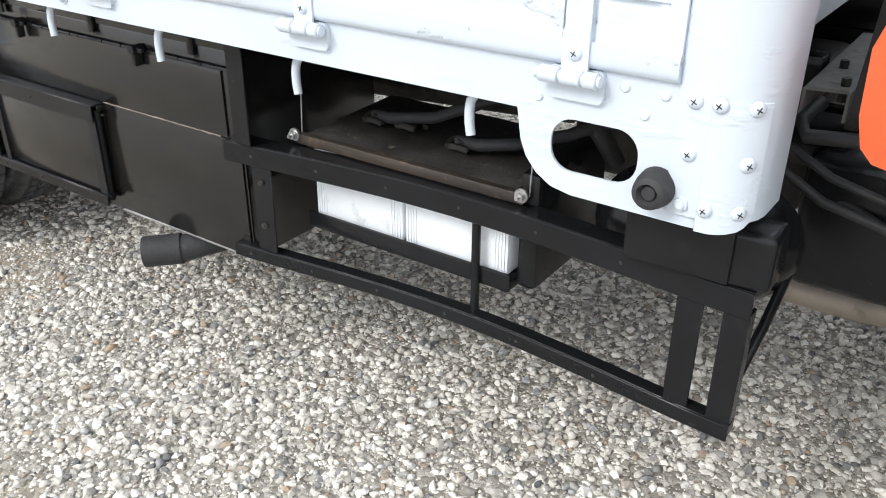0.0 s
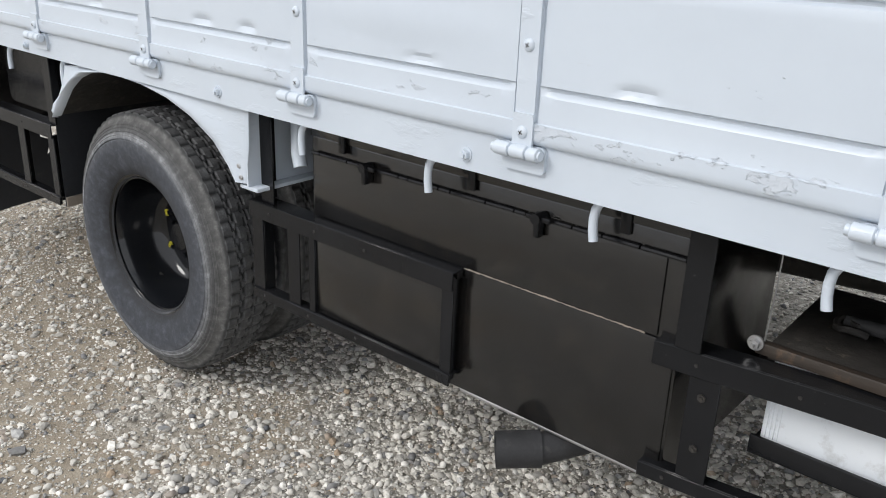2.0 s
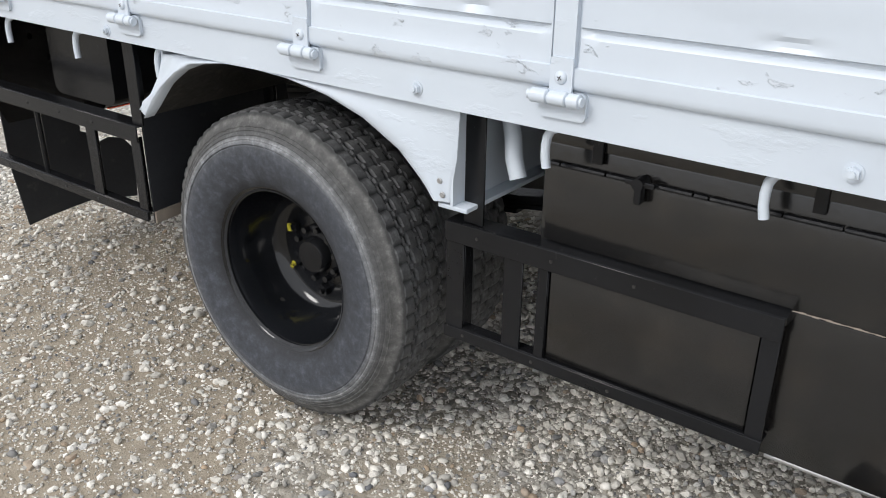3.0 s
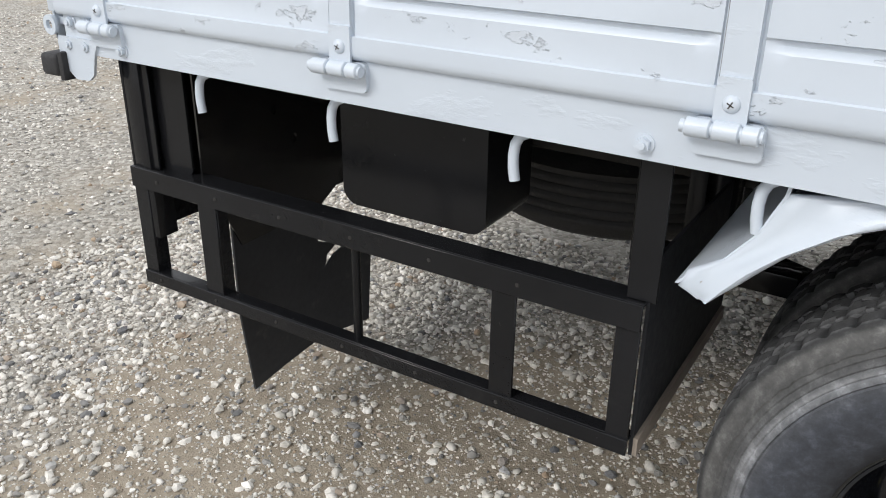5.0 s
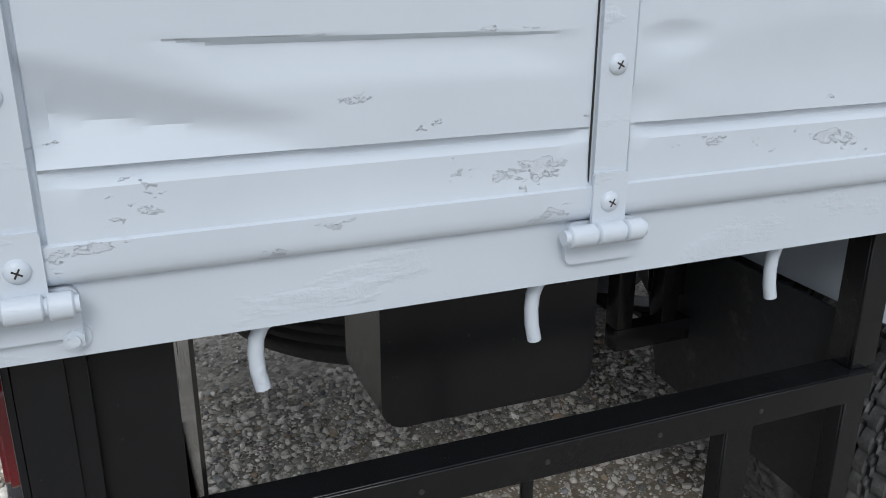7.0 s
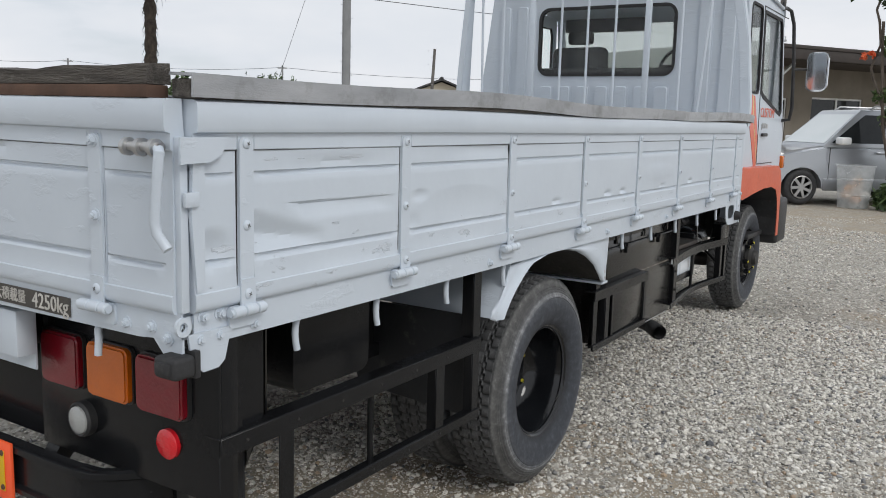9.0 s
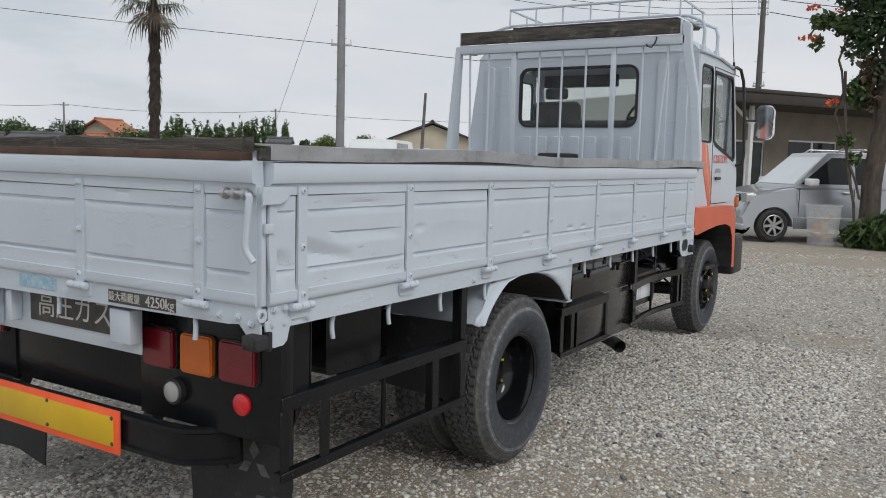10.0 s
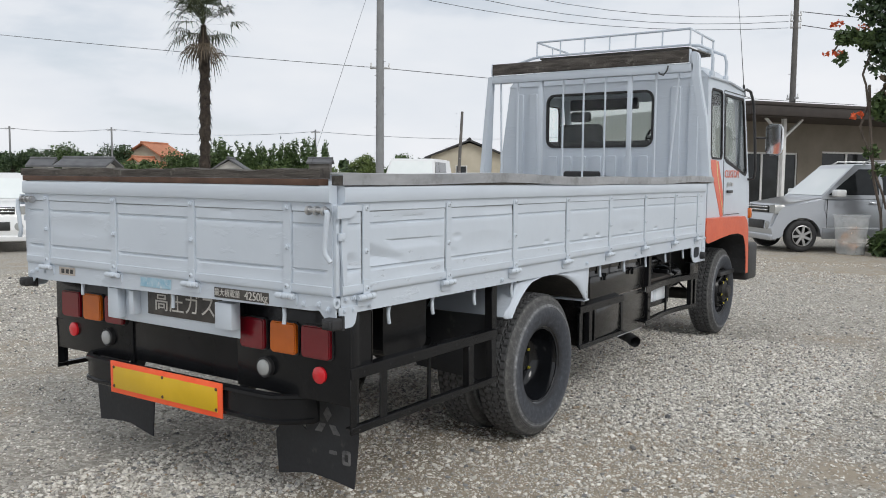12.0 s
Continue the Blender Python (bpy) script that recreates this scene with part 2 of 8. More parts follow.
def gravel_ground():
    """Small grit in relief between the stones, with damp brown earth showing in patches."""
    m, n, l, p = material("gravel_ground")
    v = n.new("ShaderNodeTexVoronoi")
    v.inputs["Scale"].default_value = 55.0
    co = n.new("ShaderNodeTexCoord")
    l.new(co.outputs["Object"], v.inputs["Vector"])
    cell = ramp_node(m, v.outputs["Color"], ((0.1, (0.15, 0.142, 0.127)), (0.45, (0.39, 0.373, 0.336)), (0.9, (0.78, 0.752, 0.694))))
    grit = noise_node(m, 140.0, 4.0, 0.7)
    gcol = mix_node(m, grit.outputs[0], cell.outputs[0], (0.30, 0.272, 0.225))
    big = noise_node(m, 2.6, 7.0, 0.66)
    at = n.new("ShaderNodeAttribute")
    at.attribute_name = "earth"
    sm = n.new("ShaderNodeMath")
    sm.operation = "MULTIPLY_ADD"
    sm.inputs[1].default_value = 0.9
    l.new(big.outputs[0], sm.inputs[0])
    l.new(at.outputs["Fac"], sm.inputs[2])
    mud = ramp_node(m, sm.outputs[0], ((0.56, (0, 0, 0)), (0.80, (0.90, 0.90, 0.90))))
    mtex = noise_node(m, 14.0, 10.0, 0.72)
    mcol = ramp_node(m, mtex.outputs[0], ((0.3, (0.240, 0.196, 0.142)), (0.7, (0.44, 0.378, 0.290))))
    col = mix_node(m, mud.outputs[0], gcol, mcol.outputs[0])
    l.new(col, p.inputs["Base Color"])
    p.inputs["Roughness"].default_value = 0.9
    d = n.new("ShaderNodeMath")
    d.operation = "SUBTRACT"
    d.inputs[0].default_value = 0.6
    l.new(v.outputs["Distance"], d.inputs[1])
    bare = n.new("ShaderNodeMath")
    bare.operation = "SUBTRACT"
    bare.inputs[0].default_value = 1.0
    l.new(mud.outputs[0], bare.inputs[1])
    dd = n.new("ShaderNodeMath")
    dd.operation = "MULTIPLY"
    l.new(d.outputs[0], dd.inputs[0])
    l.new(bare.outputs[0], dd.inputs[1])
    b1 = bump_node(m, dd.outputs[0], 0.7, 0.012)
    b2 = bump_node(m, grit.outputs[0], 0.8, 0.006, b1)
    l.new(b2.outputs[0], p.inputs["Normal"])
    return m


def clear_glass(name, tint=(0.93, 0.96, 0.95)):
    m, n, l, p = material(name)
    p.inputs["Base Color"].default_value = (*tint, 1)
    p.inputs["Roughness"].default_value = 0.02
    p.inputs["Transmission Weight"].default_value = 1.0
    p.inputs["IOR"].default_value = 1.02
    p.inputs["Coat Weight"].default_value = 0.35
    p.inputs["Coat Roughness"].default_value = 0.02
    return m


def hazed_glass(name):
    """A windscreen seen from inside: clear glass with its reflective haze painted as a pale film."""
    m = clear_glass(name)
    n, l = m.node_tree.nodes, m.node_tree.links
    film = n.new("ShaderNodeBsdfDiffuse")
    film.inputs["Color"].default_value = (0.62, 0.66, 0.62, 1)
    haze = n.new("ShaderNodeBsdfTranslucent")
    haze.inputs["Color"].default_value = (0.62, 0.66, 0.62, 1)
    both, mix = n.new("ShaderNodeMixShader"), n.new("ShaderNodeMixShader")
    both.inputs[0].default_value, mix.inputs[0].default_value = 0.6, 0.36
    out = next(q for q in n if q.type == "OUTPUT_MATERIAL")
    base = next(q for q in n if q.type == "BSDF_PRINCIPLED")
    l.new(film.outputs[0], both.inputs[1])
    l.new(haze.outputs[0], both.inputs[2])
    l.new(base.outputs[0], mix.inputs[1])
    l.new(both.outputs[0], mix.inputs[2])
    l.new(mix.outputs[0], out.inputs["Surface"])
    return m


def lens_plastic(name, col, rough=0.18):
    m, n, l, p = material(name)
    v = n.new("ShaderNodeTexVoronoi")
    v.inputs["Scale"].default_value = 140.0
    co = n.new("ShaderNodeTexCoord")
    l.new(co.outputs["Object"], v.inputs["Vector"])
    dull = noise_node(m, 14.0, 4.0)
    c = mix_node(m, dull.outputs[0], tuple(q * 0.75 for q in col), col)
    l.new(c, p.inputs["Base Color"])
    p.inputs["Roughness"].default_value = rough
    p.inputs["Coat Weight"].default_value = 0.5
    l.new(bump_node(m, v.outputs["Distance"], 0.25, 0.003).outputs[0], p.inputs["Normal"])
    return m


def leaf_material(name, dark, light, rough=0.6):
    m, n, l, p = material(name)
    geo = n.new("ShaderNodeNewGeometry")
    c = ramp_node(m, geo.outputs["Random Per Island"], ((0.0, dark), (1.0, light)))
    l.new(c.outputs[0], p.inputs["Base Color"])
    p.inputs["Roughness"].default_value = rough
    p.inputs["Subsurface Weight"].default_value = 0.0
    return m


WHITE = white_paint()
FLAKING = white_paint("flaking_white_paint", True)
GREYSTEEL = surface("dull_grey_paint", (0.13, 0.125, 0.12), (0.20, 0.195, 0.185), rough=0.6, scale=9, grain=60, bump=0.2, dirt=(0.10, 0.08, 0.065), dirt_at=(0.52, 0.7))
COVER = surface("grimy_cover", (0.014, 0.0135, 0.013), (0.048, 0.044, 0.040), rough=0.42, scale=12, grain=60, bump=0.5, dirt=(0.15, 0.13, 0.10), dirt_at=(0.60, 0.72))
BARBROWN = surface("brown_stained_bar", (0.022, 0.019, 0.017), (0.055, 0.042, 0.032), rough=0.5, scale=6, grain=50, bump=0.3, dirt=(0.20, 0.13, 0.08), dirt_at=(0.55, 0.75), stretch=(0.6, 3, 3))
BLACK = surface("black_chassis_paint", (0.0078, 0.0081, 0.0090), (0.0125, 0.013, 0.0147), rough=0.22, scale=3.0, grain=70, bump=0.12, dirt=(0.024, 0.0235, 0.0235), dirt_at=(0.60, 0.85), rough_var=0.12, spec=0.26)
PANEL = surface("black_panel_paint", (0.006, 0.0058, 0.0058), (0.011, 0.0107, 0.0106), spec=0.72, rough=0.17, scale=2.4, grain=40, bump=0.06, dirt=(0.034, 0.028, 0.022), dirt_at=(0.52, 0.9), rough_var=0.10, coat=0.0)
RUBBER = surface("black_rubber", (0.018, 0.018, 0.019), (0.032, 0.032, 0.034), rough=0.7, scale=9, grain=120, bump=0.25, dirt=(0.08, 0.075, 0.068), dirt_at=(0.58, 0.78))
HOSE = surface("black_hose", (0.012, 0.012, 0.0125), (0.022, 0.022, 0.023), rough=0.55, scale=9, grain=120, bump=0.2, dirt=(0.05, 0.046, 0.04), dirt_at=(0.62, 0.8))
FADED = surface("faded_grey_mark", (0.09, 0.09, 0.092), (0.17, 0.17, 0.17), rough=0.7, scale=14, bump=0.0, dirt=(0.04, 0.04, 0.042), dirt_at=(0.5, 0.7))
FLAP = surface("flap_rubber", (0.011, 0.0122, 0.015), (0.020, 0.022, 0.026), rough=0.55, scale=4, grain=60, bump=0.2, dirt=(0.10, 0.095, 0.085), dirt_at=(0.60, 0.85))
TYRE = tyre_rubber()
GLOSSBLACK = surface("glossy_black_rim", (0.0046, 0.005, 0.0062), (0.009, 0.010, 0.012), rough=0.12, scale=6, grain=40, bump=0.04, rough_var=0.06, dirt=(0.05, 0.047, 0.043), dirt_at=(0.66, 0.82))
GREASE = surface("oily_grime", (0.010, 0.0095, 0.009), (0.030, 0.027, 0.024), rough=0.6, scale=9, grain=50, bump=0.5, dirt=(0.075, 0.066, 0.054), dirt_at=(0.55, 0.75))
RUST = surface("rusty_brown_steel", (0.055, 0.030, 0.020), (0.12, 0.065, 0.042), rough=0.75, scale=7, grain=50, bump=0.4)
EXHAUST = surface("exhaust_steel", (0.22, 0.185, 0.15), (0.36, 0.31, 0.26), rough=0.55, metal=0.2, scale=5, grain=40, bump=0.3, dirt=(0.10, 0.07, 0.05))
STEEL = surface("dull_steel", (0.42, 0.42, 0.42), (0.56, 0.56, 0.56), rough=0.42, metal=0.9, scale=8, grain=60, bump=0.2, dirt=(0.16, 0.13, 0.11))
CHROME = surface("bright_chrome", (0.72, 0.73, 0.74), (0.8, 0.8, 0.8), rough=0.08, metal=1.0, scale=8, bump=0.0, rough_var=0.04)
ALU = surface("worn_aluminium", (0.38, 0.39, 0.41), (0.55, 0.56, 0.58), rough=0.38, metal=0.75, scale=3.5, grain=90, bump=0.12, dirt=(0.24, 0.24, 0.24), dirt_at=(0.50, 0.75), stretch=(1, 4, 4))
OLDWOOD = surface("weathered_wood", (0.040, 0.034, 0.029), (0.14, 0.125, 0.11), rough=0.85, scale=5, grain=28, bump=0.9, depth=0.012, dirt=(0.25, 0.235, 0.21), dirt_at=(0.57, 0.74), stretch=(9, 1, 9))
OLDWOOD_X = surface("weathered_wood_lengthwise", (0.05, 0.043, 0.036), (0.15, 0.135, 0.12), rough=0.85, scale=5, grain=28, bump=0.9, depth=0.012, dirt=(0.24, 0.225, 0.20), dirt_at=(0.57, 0.74), stretch=(1, 9, 9))
PALEBOARD = surface("pale_weathered_board", (0.24, 0.235, 0.22), (0.42, 0.41, 0.39), rough=0.85, scale=4, grain=30, bump=0.6, depth=0.008, dirt=(0.16, 0.15, 0.135), dirt_at=(0.57, 0.72), stretch=(9, 1, 9))
ORANGE = surface("orange_paint", (0.66, 0.085, 0.022), (0.74, 0.115, 0.035), rough=0.35, scale=4, grain=60, bump=0.08, dirt=(0.45, 0.08, 0.03), coat=0.2)
YELLOWLINE = surface("pale_yellow_stripe", (0.72, 0.55, 0.22), (0.78, 0.62, 0.28), rough=0.4, bump=0.0)
BATTERY = surface("battery_case", (0.72, 0.76, 0.80), (0.80, 0.83, 0.86), rough=0.45, scale=5, grain=50, bump=0.15, dirt=(0.38, 0.38, 0.37), dirt_at=(0.58, 0.82))
REDLENS = lens_plastic("red_lens", (0.20, 0.006, 0.014), 0.12)
REDBRIGHT = lens_plastic("bright_red_reflector", (0.72, 0.010, 0.020))
AMBERLENS = lens_plastic("amber_lens", (0.62, 0.135, 0.006), 0.14)
CLEARLENS = lens_plastic("clear_lens", (0.40, 0.41, 0.40), 0.10)
FLUORANGE = surface("fluorescent_orange_border", (0.95, 0.10, 0.03), (0.98, 0.15, 0.045), rough=0.5, bump=0.0)
REFLECTYELLOW = surface("yellow_reflective_sheet", (0.62, 0.39, 0.008), (0.72, 0.46, 0.015), rough=0.35, scale=5, grain=160, bump=0.15, dirt=(0.16, 0.12, 0.05), dirt_at=(0.66, 0.76))
NUTYELLOW = surface("yellow_nut_marker", (0.62, 0.55, 0.02), (0.72, 0.64, 0.04), rough=0.5, bump=0.0)
PLATEDARK = surface("dark_sign_plate", (0.035, 0.032, 0.03), (0.075, 0.068, 0.06), rough=0.5, scale=14, grain=60, bump=0.2, dirt=(0.30, 0.28, 0.25), dirt_at=(0.62, 0.8))
PLATEBUFF = surface("buff_sign_plate", (0.40, 0.36, 0.32), (0.52, 0.47, 0.42), rough=0.5, scale=14, bump=0.1)
LETTER = surface("silver_lettering", (0.48, 0.46, 0.43), (0.62, 0.60, 0.56), rough=0.4, scale=20, bump=0.0)
BLUESTICK = surface("faded_blue_sticker", (0.22, 0.42, 0.55), (0.45, 0.60, 0.68), rough=0.5, scale=18, bump=0.0, dirt=(0.62, 0.66, 0.70), dirt_at=(0.52, 0.66))
GLASS = clear_glass("window_glass")
SCREENGLASS = hazed_glass("dusty_windscreen")
DARKPLASTIC = surface("dark_plastic", (0.02, 0.02, 0.021), (0.035, 0.035, 0.036), rough=0.5, scale=10, grain=140, bump=0.2)
SEATCLOTH = surface("grey_seat_cloth", (0.055, 0.056, 0.058), (0.10, 0.10, 0.102), rough=0.9, scale=8, grain=200, bump=0.3)
STONE = gravel_stone()
GROUND = gravel_ground()


# ---- mesh helpers ----
def box(bm, x0, x1, y0, y1, z0, z1, bevel=0.0, seg=2):
    r = bmesh.ops.create_cube(bm, size=1.0)
    vs = r["verts"]
    for v in vs:
        v.co = Vector((x0 + (v.co.x + 0.5) * (x1 - x0), y0 + (v.co.y + 0.5) * (y1 - y0), z0 + (v.co.z + 0.5) * (z1 - z0)))
    if bevel:
        es = list({e for v in vs for e in v.link_edges})
        bmesh.ops.bevel(bm, geom=es, offset=bevel, segments=seg, profile=0.5, affect="EDGES")
    return bm


def cyl(bm, p0, p1, r0, r1=None, seg=20, cap=True):
    r1 = r0 if r1 is None else r1
    p0, p1 = Vector(p0), Vector(p1)
    d = p1 - p0
    res = bmesh.ops.create_cone(bm, cap_ends=cap, segments=seg, radius1=max(r0, 1e-5), radius2=max(r1, 1e-5), depth=d.length)
    m = Matrix.Translation((p0 + p1) / 2) @ d.to_track_quat("Z", "Y").to_matrix().to_4x4()
    bmesh.ops.transform(bm, matrix=m, verts=res["verts"])
    return bm


def pipe(bm, pts, r, seg=12, cap=True):
    """A round bar bent along points; r may be one radius or one for each point."""
    pts = [Vector(p) for p in pts]
    rs = r if isinstance(r, (list, tuple)) else [r] * len(pts)
    rings, side = [], None
    for i, p in enumerate(pts):
        t = (pts[min(i + 1, len(pts) - 1)] - pts[max(i - 1, 0)]).normalized()
        if side is None:
            side = t.orthogonal().normalized()
        side = (side - t * side.dot(t)).normalized()
        up = t.cross(side)
        rings.append([bm.verts.new(p + (side * math.cos(a) + up * math.sin(a)) * rs[i]) for a in (2 * math.pi * k / seg for k in range(seg))])
    for a, b in zip(rings, rings[1:]):
        for k in range(seg):
            bm.faces.new((a[k], a[(k + 1) % seg], b[(k + 1) % seg], b[k]))
    if cap:
        bm.faces.new(rings[0][::-1])
        bm.faces.new(rings[-1])
    return bm


def round_rect(u0, u1, v0, v1, r, n=4):
    pts = []
    for cu, cv, a0 in ((u1 - r, v1 - r, 0), (u0 + r, v1 - r, 90), (u0 + r, v0 + r, 180), (u1 - r, v0 + r, 270)):
        for i in range(n + 1):
            a = radians(a0 + 90 * i / n)
            pts.append((cu + r * math.cos(a), cv + r * math.sin(a)))
    return pts


def plate(bm, outer, axis, a0, a1, holes=()):
    """A flat plate: an outline in the two axes left, with holes cut through, from a0 to a1 along axis."""
    def at(u, v, a):
        return Vector((a, u, v)) if axis == "x" else Vector((u, a, v)) if axis == "y" else Vector((u, v, a))
    tmp = bmesh.new()
    for loop in (outer, *holes):
        vs = [tmp.verts.new(at(u, v, a0)) for u, v in loop]
        for i in range(len(vs)):
            tmp.edges.new((vs[i], vs[(i + 1) % len(vs)]))
    if holes:
        bmesh.ops.triangle_fill(tmp, use_beauty=True, use_dissolve=False, edges=tmp.edges[:])
    else:
        tmp.verts.ensure_lookup_table()
        tmp.faces.new(tmp.verts[:])
    ext = bmesh.ops.extrude_face_region(tmp, geom=tmp.faces[:])
    d = at(0, 0, a1) - at(0, 0, a0)
    bmesh.ops.translate(tmp, vec=d, verts=[g for g in ext["geom"] if isinstance(g, bmesh.types.BMVert)])
    bmesh.ops.recalc_face_normals(tmp, faces=tmp.faces[:])
    me = bpy.data.meshes.new("tmp")
    tmp.to_mesh(me)
    tmp.free()
    bm.from_mesh(me)
    bpy.data.meshes.remove(me)
    return bm


def lathe(bm, profile, seg=48):
    """Revolves (radius, y) pairs round the y axis."""
    rings = [[bm.verts.new((r * math.cos(a), y, r * math.sin(a))) for a in (2 * math.pi * k / seg for k in range(seg))] for r, y in profile]
    for a, b in zip(rings, rings[1:]):
        for k in range(seg):
            bm.faces.new((a[k], a[(k + 1) % seg], b[(k + 1) % seg], b[k]))
    return bm


def as_mesh(name, bm, mats, sharp=38):
    bmesh.ops.recalc_face_normals(bm, faces=bm.faces[:])
    me = bpy.data.meshes.new(name)
    bm.to_mesh(me)
    bm.free()
    for m in mats if isinstance(mats, (list, tuple)) else (mats,):
        me.materials.append(m)
    me.polygons.foreach_set("use_smooth", [True] * len(me.polygons))
    me.set_sharp_from_angle(angle=radians(sharp))
    return me


def part(name, bm, mats, parent=None, label="", at=None, sharp=38):
    """Links a bmesh (or a ready mesh) as one object, under a thing or a part."""
    me = bm if isinstance(bm, bpy.types.Mesh) else as_mesh(name, bm, mats, sharp)
    ob = new(name, me)
    ob.parent = parent
    if at is not None:
        ob.matrix_basis = at if isinstance(at, Matrix) else Matrix.Translation(at)
    if label:
        ob["label"] = label
    return ob


def raw_mesh(name, verts, faces, mat, smooth=False):
    me = bpy.data.meshes.new(name)
    me.from_pydata(verts, [], faces)
    me.materials.append(mat)
    if smooth:
        me.polygons.foreach_set("use_smooth", [True] * len(me.polygons))
    return me


def thing(name, label, category, at=(0, 0, 0), group="", turn=0.0):
    e = new(name)
    e.empty_display_size = 0.2
    e.matrix_basis = pose(*at, 0, 0, turn)
    return tagged(e, label, category, group)


def lettering(name, text, size, m, mat, parent, label="", squeeze=1.0, thick=0.001):
    """Words as a mesh of their own; m carries the text's plane: x along the line, y up, z towards the reader."""
    cu = bpy.data.curves.new(name, "FONT")
    cu.body, cu.size, cu.extrude, cu.resolution_u = text, size, thick, 3
    cu.align_x, cu.align_y = "CENTER", "CENTER"
    tmp = bpy.data.objects.new("tmp", cu)
    scene.collection.objects.link(tmp)
    dg = bpy.context.evaluated_depsgraph_get()
    me = bpy.data.meshes.new_from_object(tmp.evaluated_get(dg))
    bpy.data.objects.remove(tmp)
    bpy.data.curves.remove(cu)
    me.materials.clear()
    me.materials.append(mat)
    me.transform(m @ Matrix.Diagonal((squeeze, 1, 1, 1)))
    return part(name, me, mat, parent, label)


# ---- ground ----
MUD = ((0.86, 0.0, 0.34), (1.2, -0.37, 0.30), (2.15, 0.08, 0.22), (0.2, 0.05, 0.30), (0.43, 0.0, 0.30), (0.85, 0.54, 0.25), (-0.2, 0.4, 0.28), (0.5, 0.66, 0.25), (0.9, 1.04, 0.22),
       (1.9, -0.38, 0.20), (1.4, 0.5, 0.25), (2.07, -1.05, 0.25), (0.6, -0.5, 0.30), (4.5, -0.65, 0.10), (3.6, -0.1, 0.10), (3.0, -0.5, 0.12),
       (1.6, -1.0, 0.3), (1.95, -1.55, 0.3), (2.6, -1.15, 0.2), (3.75, -1.45, 0.3), (5.9, -0.85, 0.4), (6.2, 0.8, 0.3), (8.9, 0.3, 0.5))


def earth(x, y):
    """How far the bare earth shows between the stones: 0 gravel, 0.4 and more packed mud."""
    x, y = np.asarray(x, float), np.asarray(y, float)
    e = 0.10 * np.clip((2.2 - x) / 0.9, 0, 1) + 0.07 * np.sin(x * 0.9 + 1.2) * np.cos(y * 1.3 + 0.4) + 0.05 * np.sin(x * 2.3 - y * 1.7) + 0.04 * np.sin(x * 5.1 + y * 4.3)
    e = e + 0.19 * np.exp(-(((x - 0.95) / 1.7) ** 2 + ((y + 0.3) / 1.0) ** 2) ** 2)
    for mx, my, r in MUD:
        e = e + 0.27 * np.exp(-((x - mx) ** 2 + (y - my) ** 2) / (r * r))
    far = np.clip((np.hypot(x - 1.5, y) - 4.0) / 3.0, 0, 1)
    return np.clip(e * (1 - far) + far * (0.16 + 0.13 * np.sin(x * 0.5 + 1) * np.cos(y * 0.4)), -0.05, 0.6)


def build_ground():
    xs = np.unique(np.concatenate([np.linspace(-4, 8, 101), np.linspace(-8, 20, 57), [-2000, -500, -120, -40, -16, 28, 40, 80, 160, 500, 2000]]))
    ys = np.unique(np.concatenate([np.linspace(-3, 4.2, 61), np.linspace(-12, 14, 53), [-2000, -500, -120, -40, -18, 20, 40, 80, 160, 500, 2000]]))
    gx, gy = np.meshgrid(xs, ys)
    near = ((gx >= -8) & (gx <= 12) & (gy >= -6) & (gy <= 6)).astype(float)
    gz = (0.012 * np.sin(gx * 1.3 + 0.6) * np.cos(gy * 1.1) + 0.008 * np.sin(gx * 2.9 + gy * 2.1)) * near - 0.012
    verts = np.stack([gx, gy, gz], -1).reshape(-1, 3).tolist()
    nx = len(xs)
    faces = [(j * nx + i, j * nx + i + 1, (j + 1) * nx + i + 1, (j + 1) * nx + i) for j in range(len(ys) - 1) for i in range(nx - 1)]
    me = raw_mesh("ground", verts, faces, GROUND, True)
    at = me.attributes.new("earth", "FLOAT", "POINT")
    at.data.foreach_set("value", earth(gx, gy).ravel().astype(np.float32))
    ob = new("ground", me)
    tagged(ob, "pale gravel yard with damp brown earth patches", "ground", kind="structure")


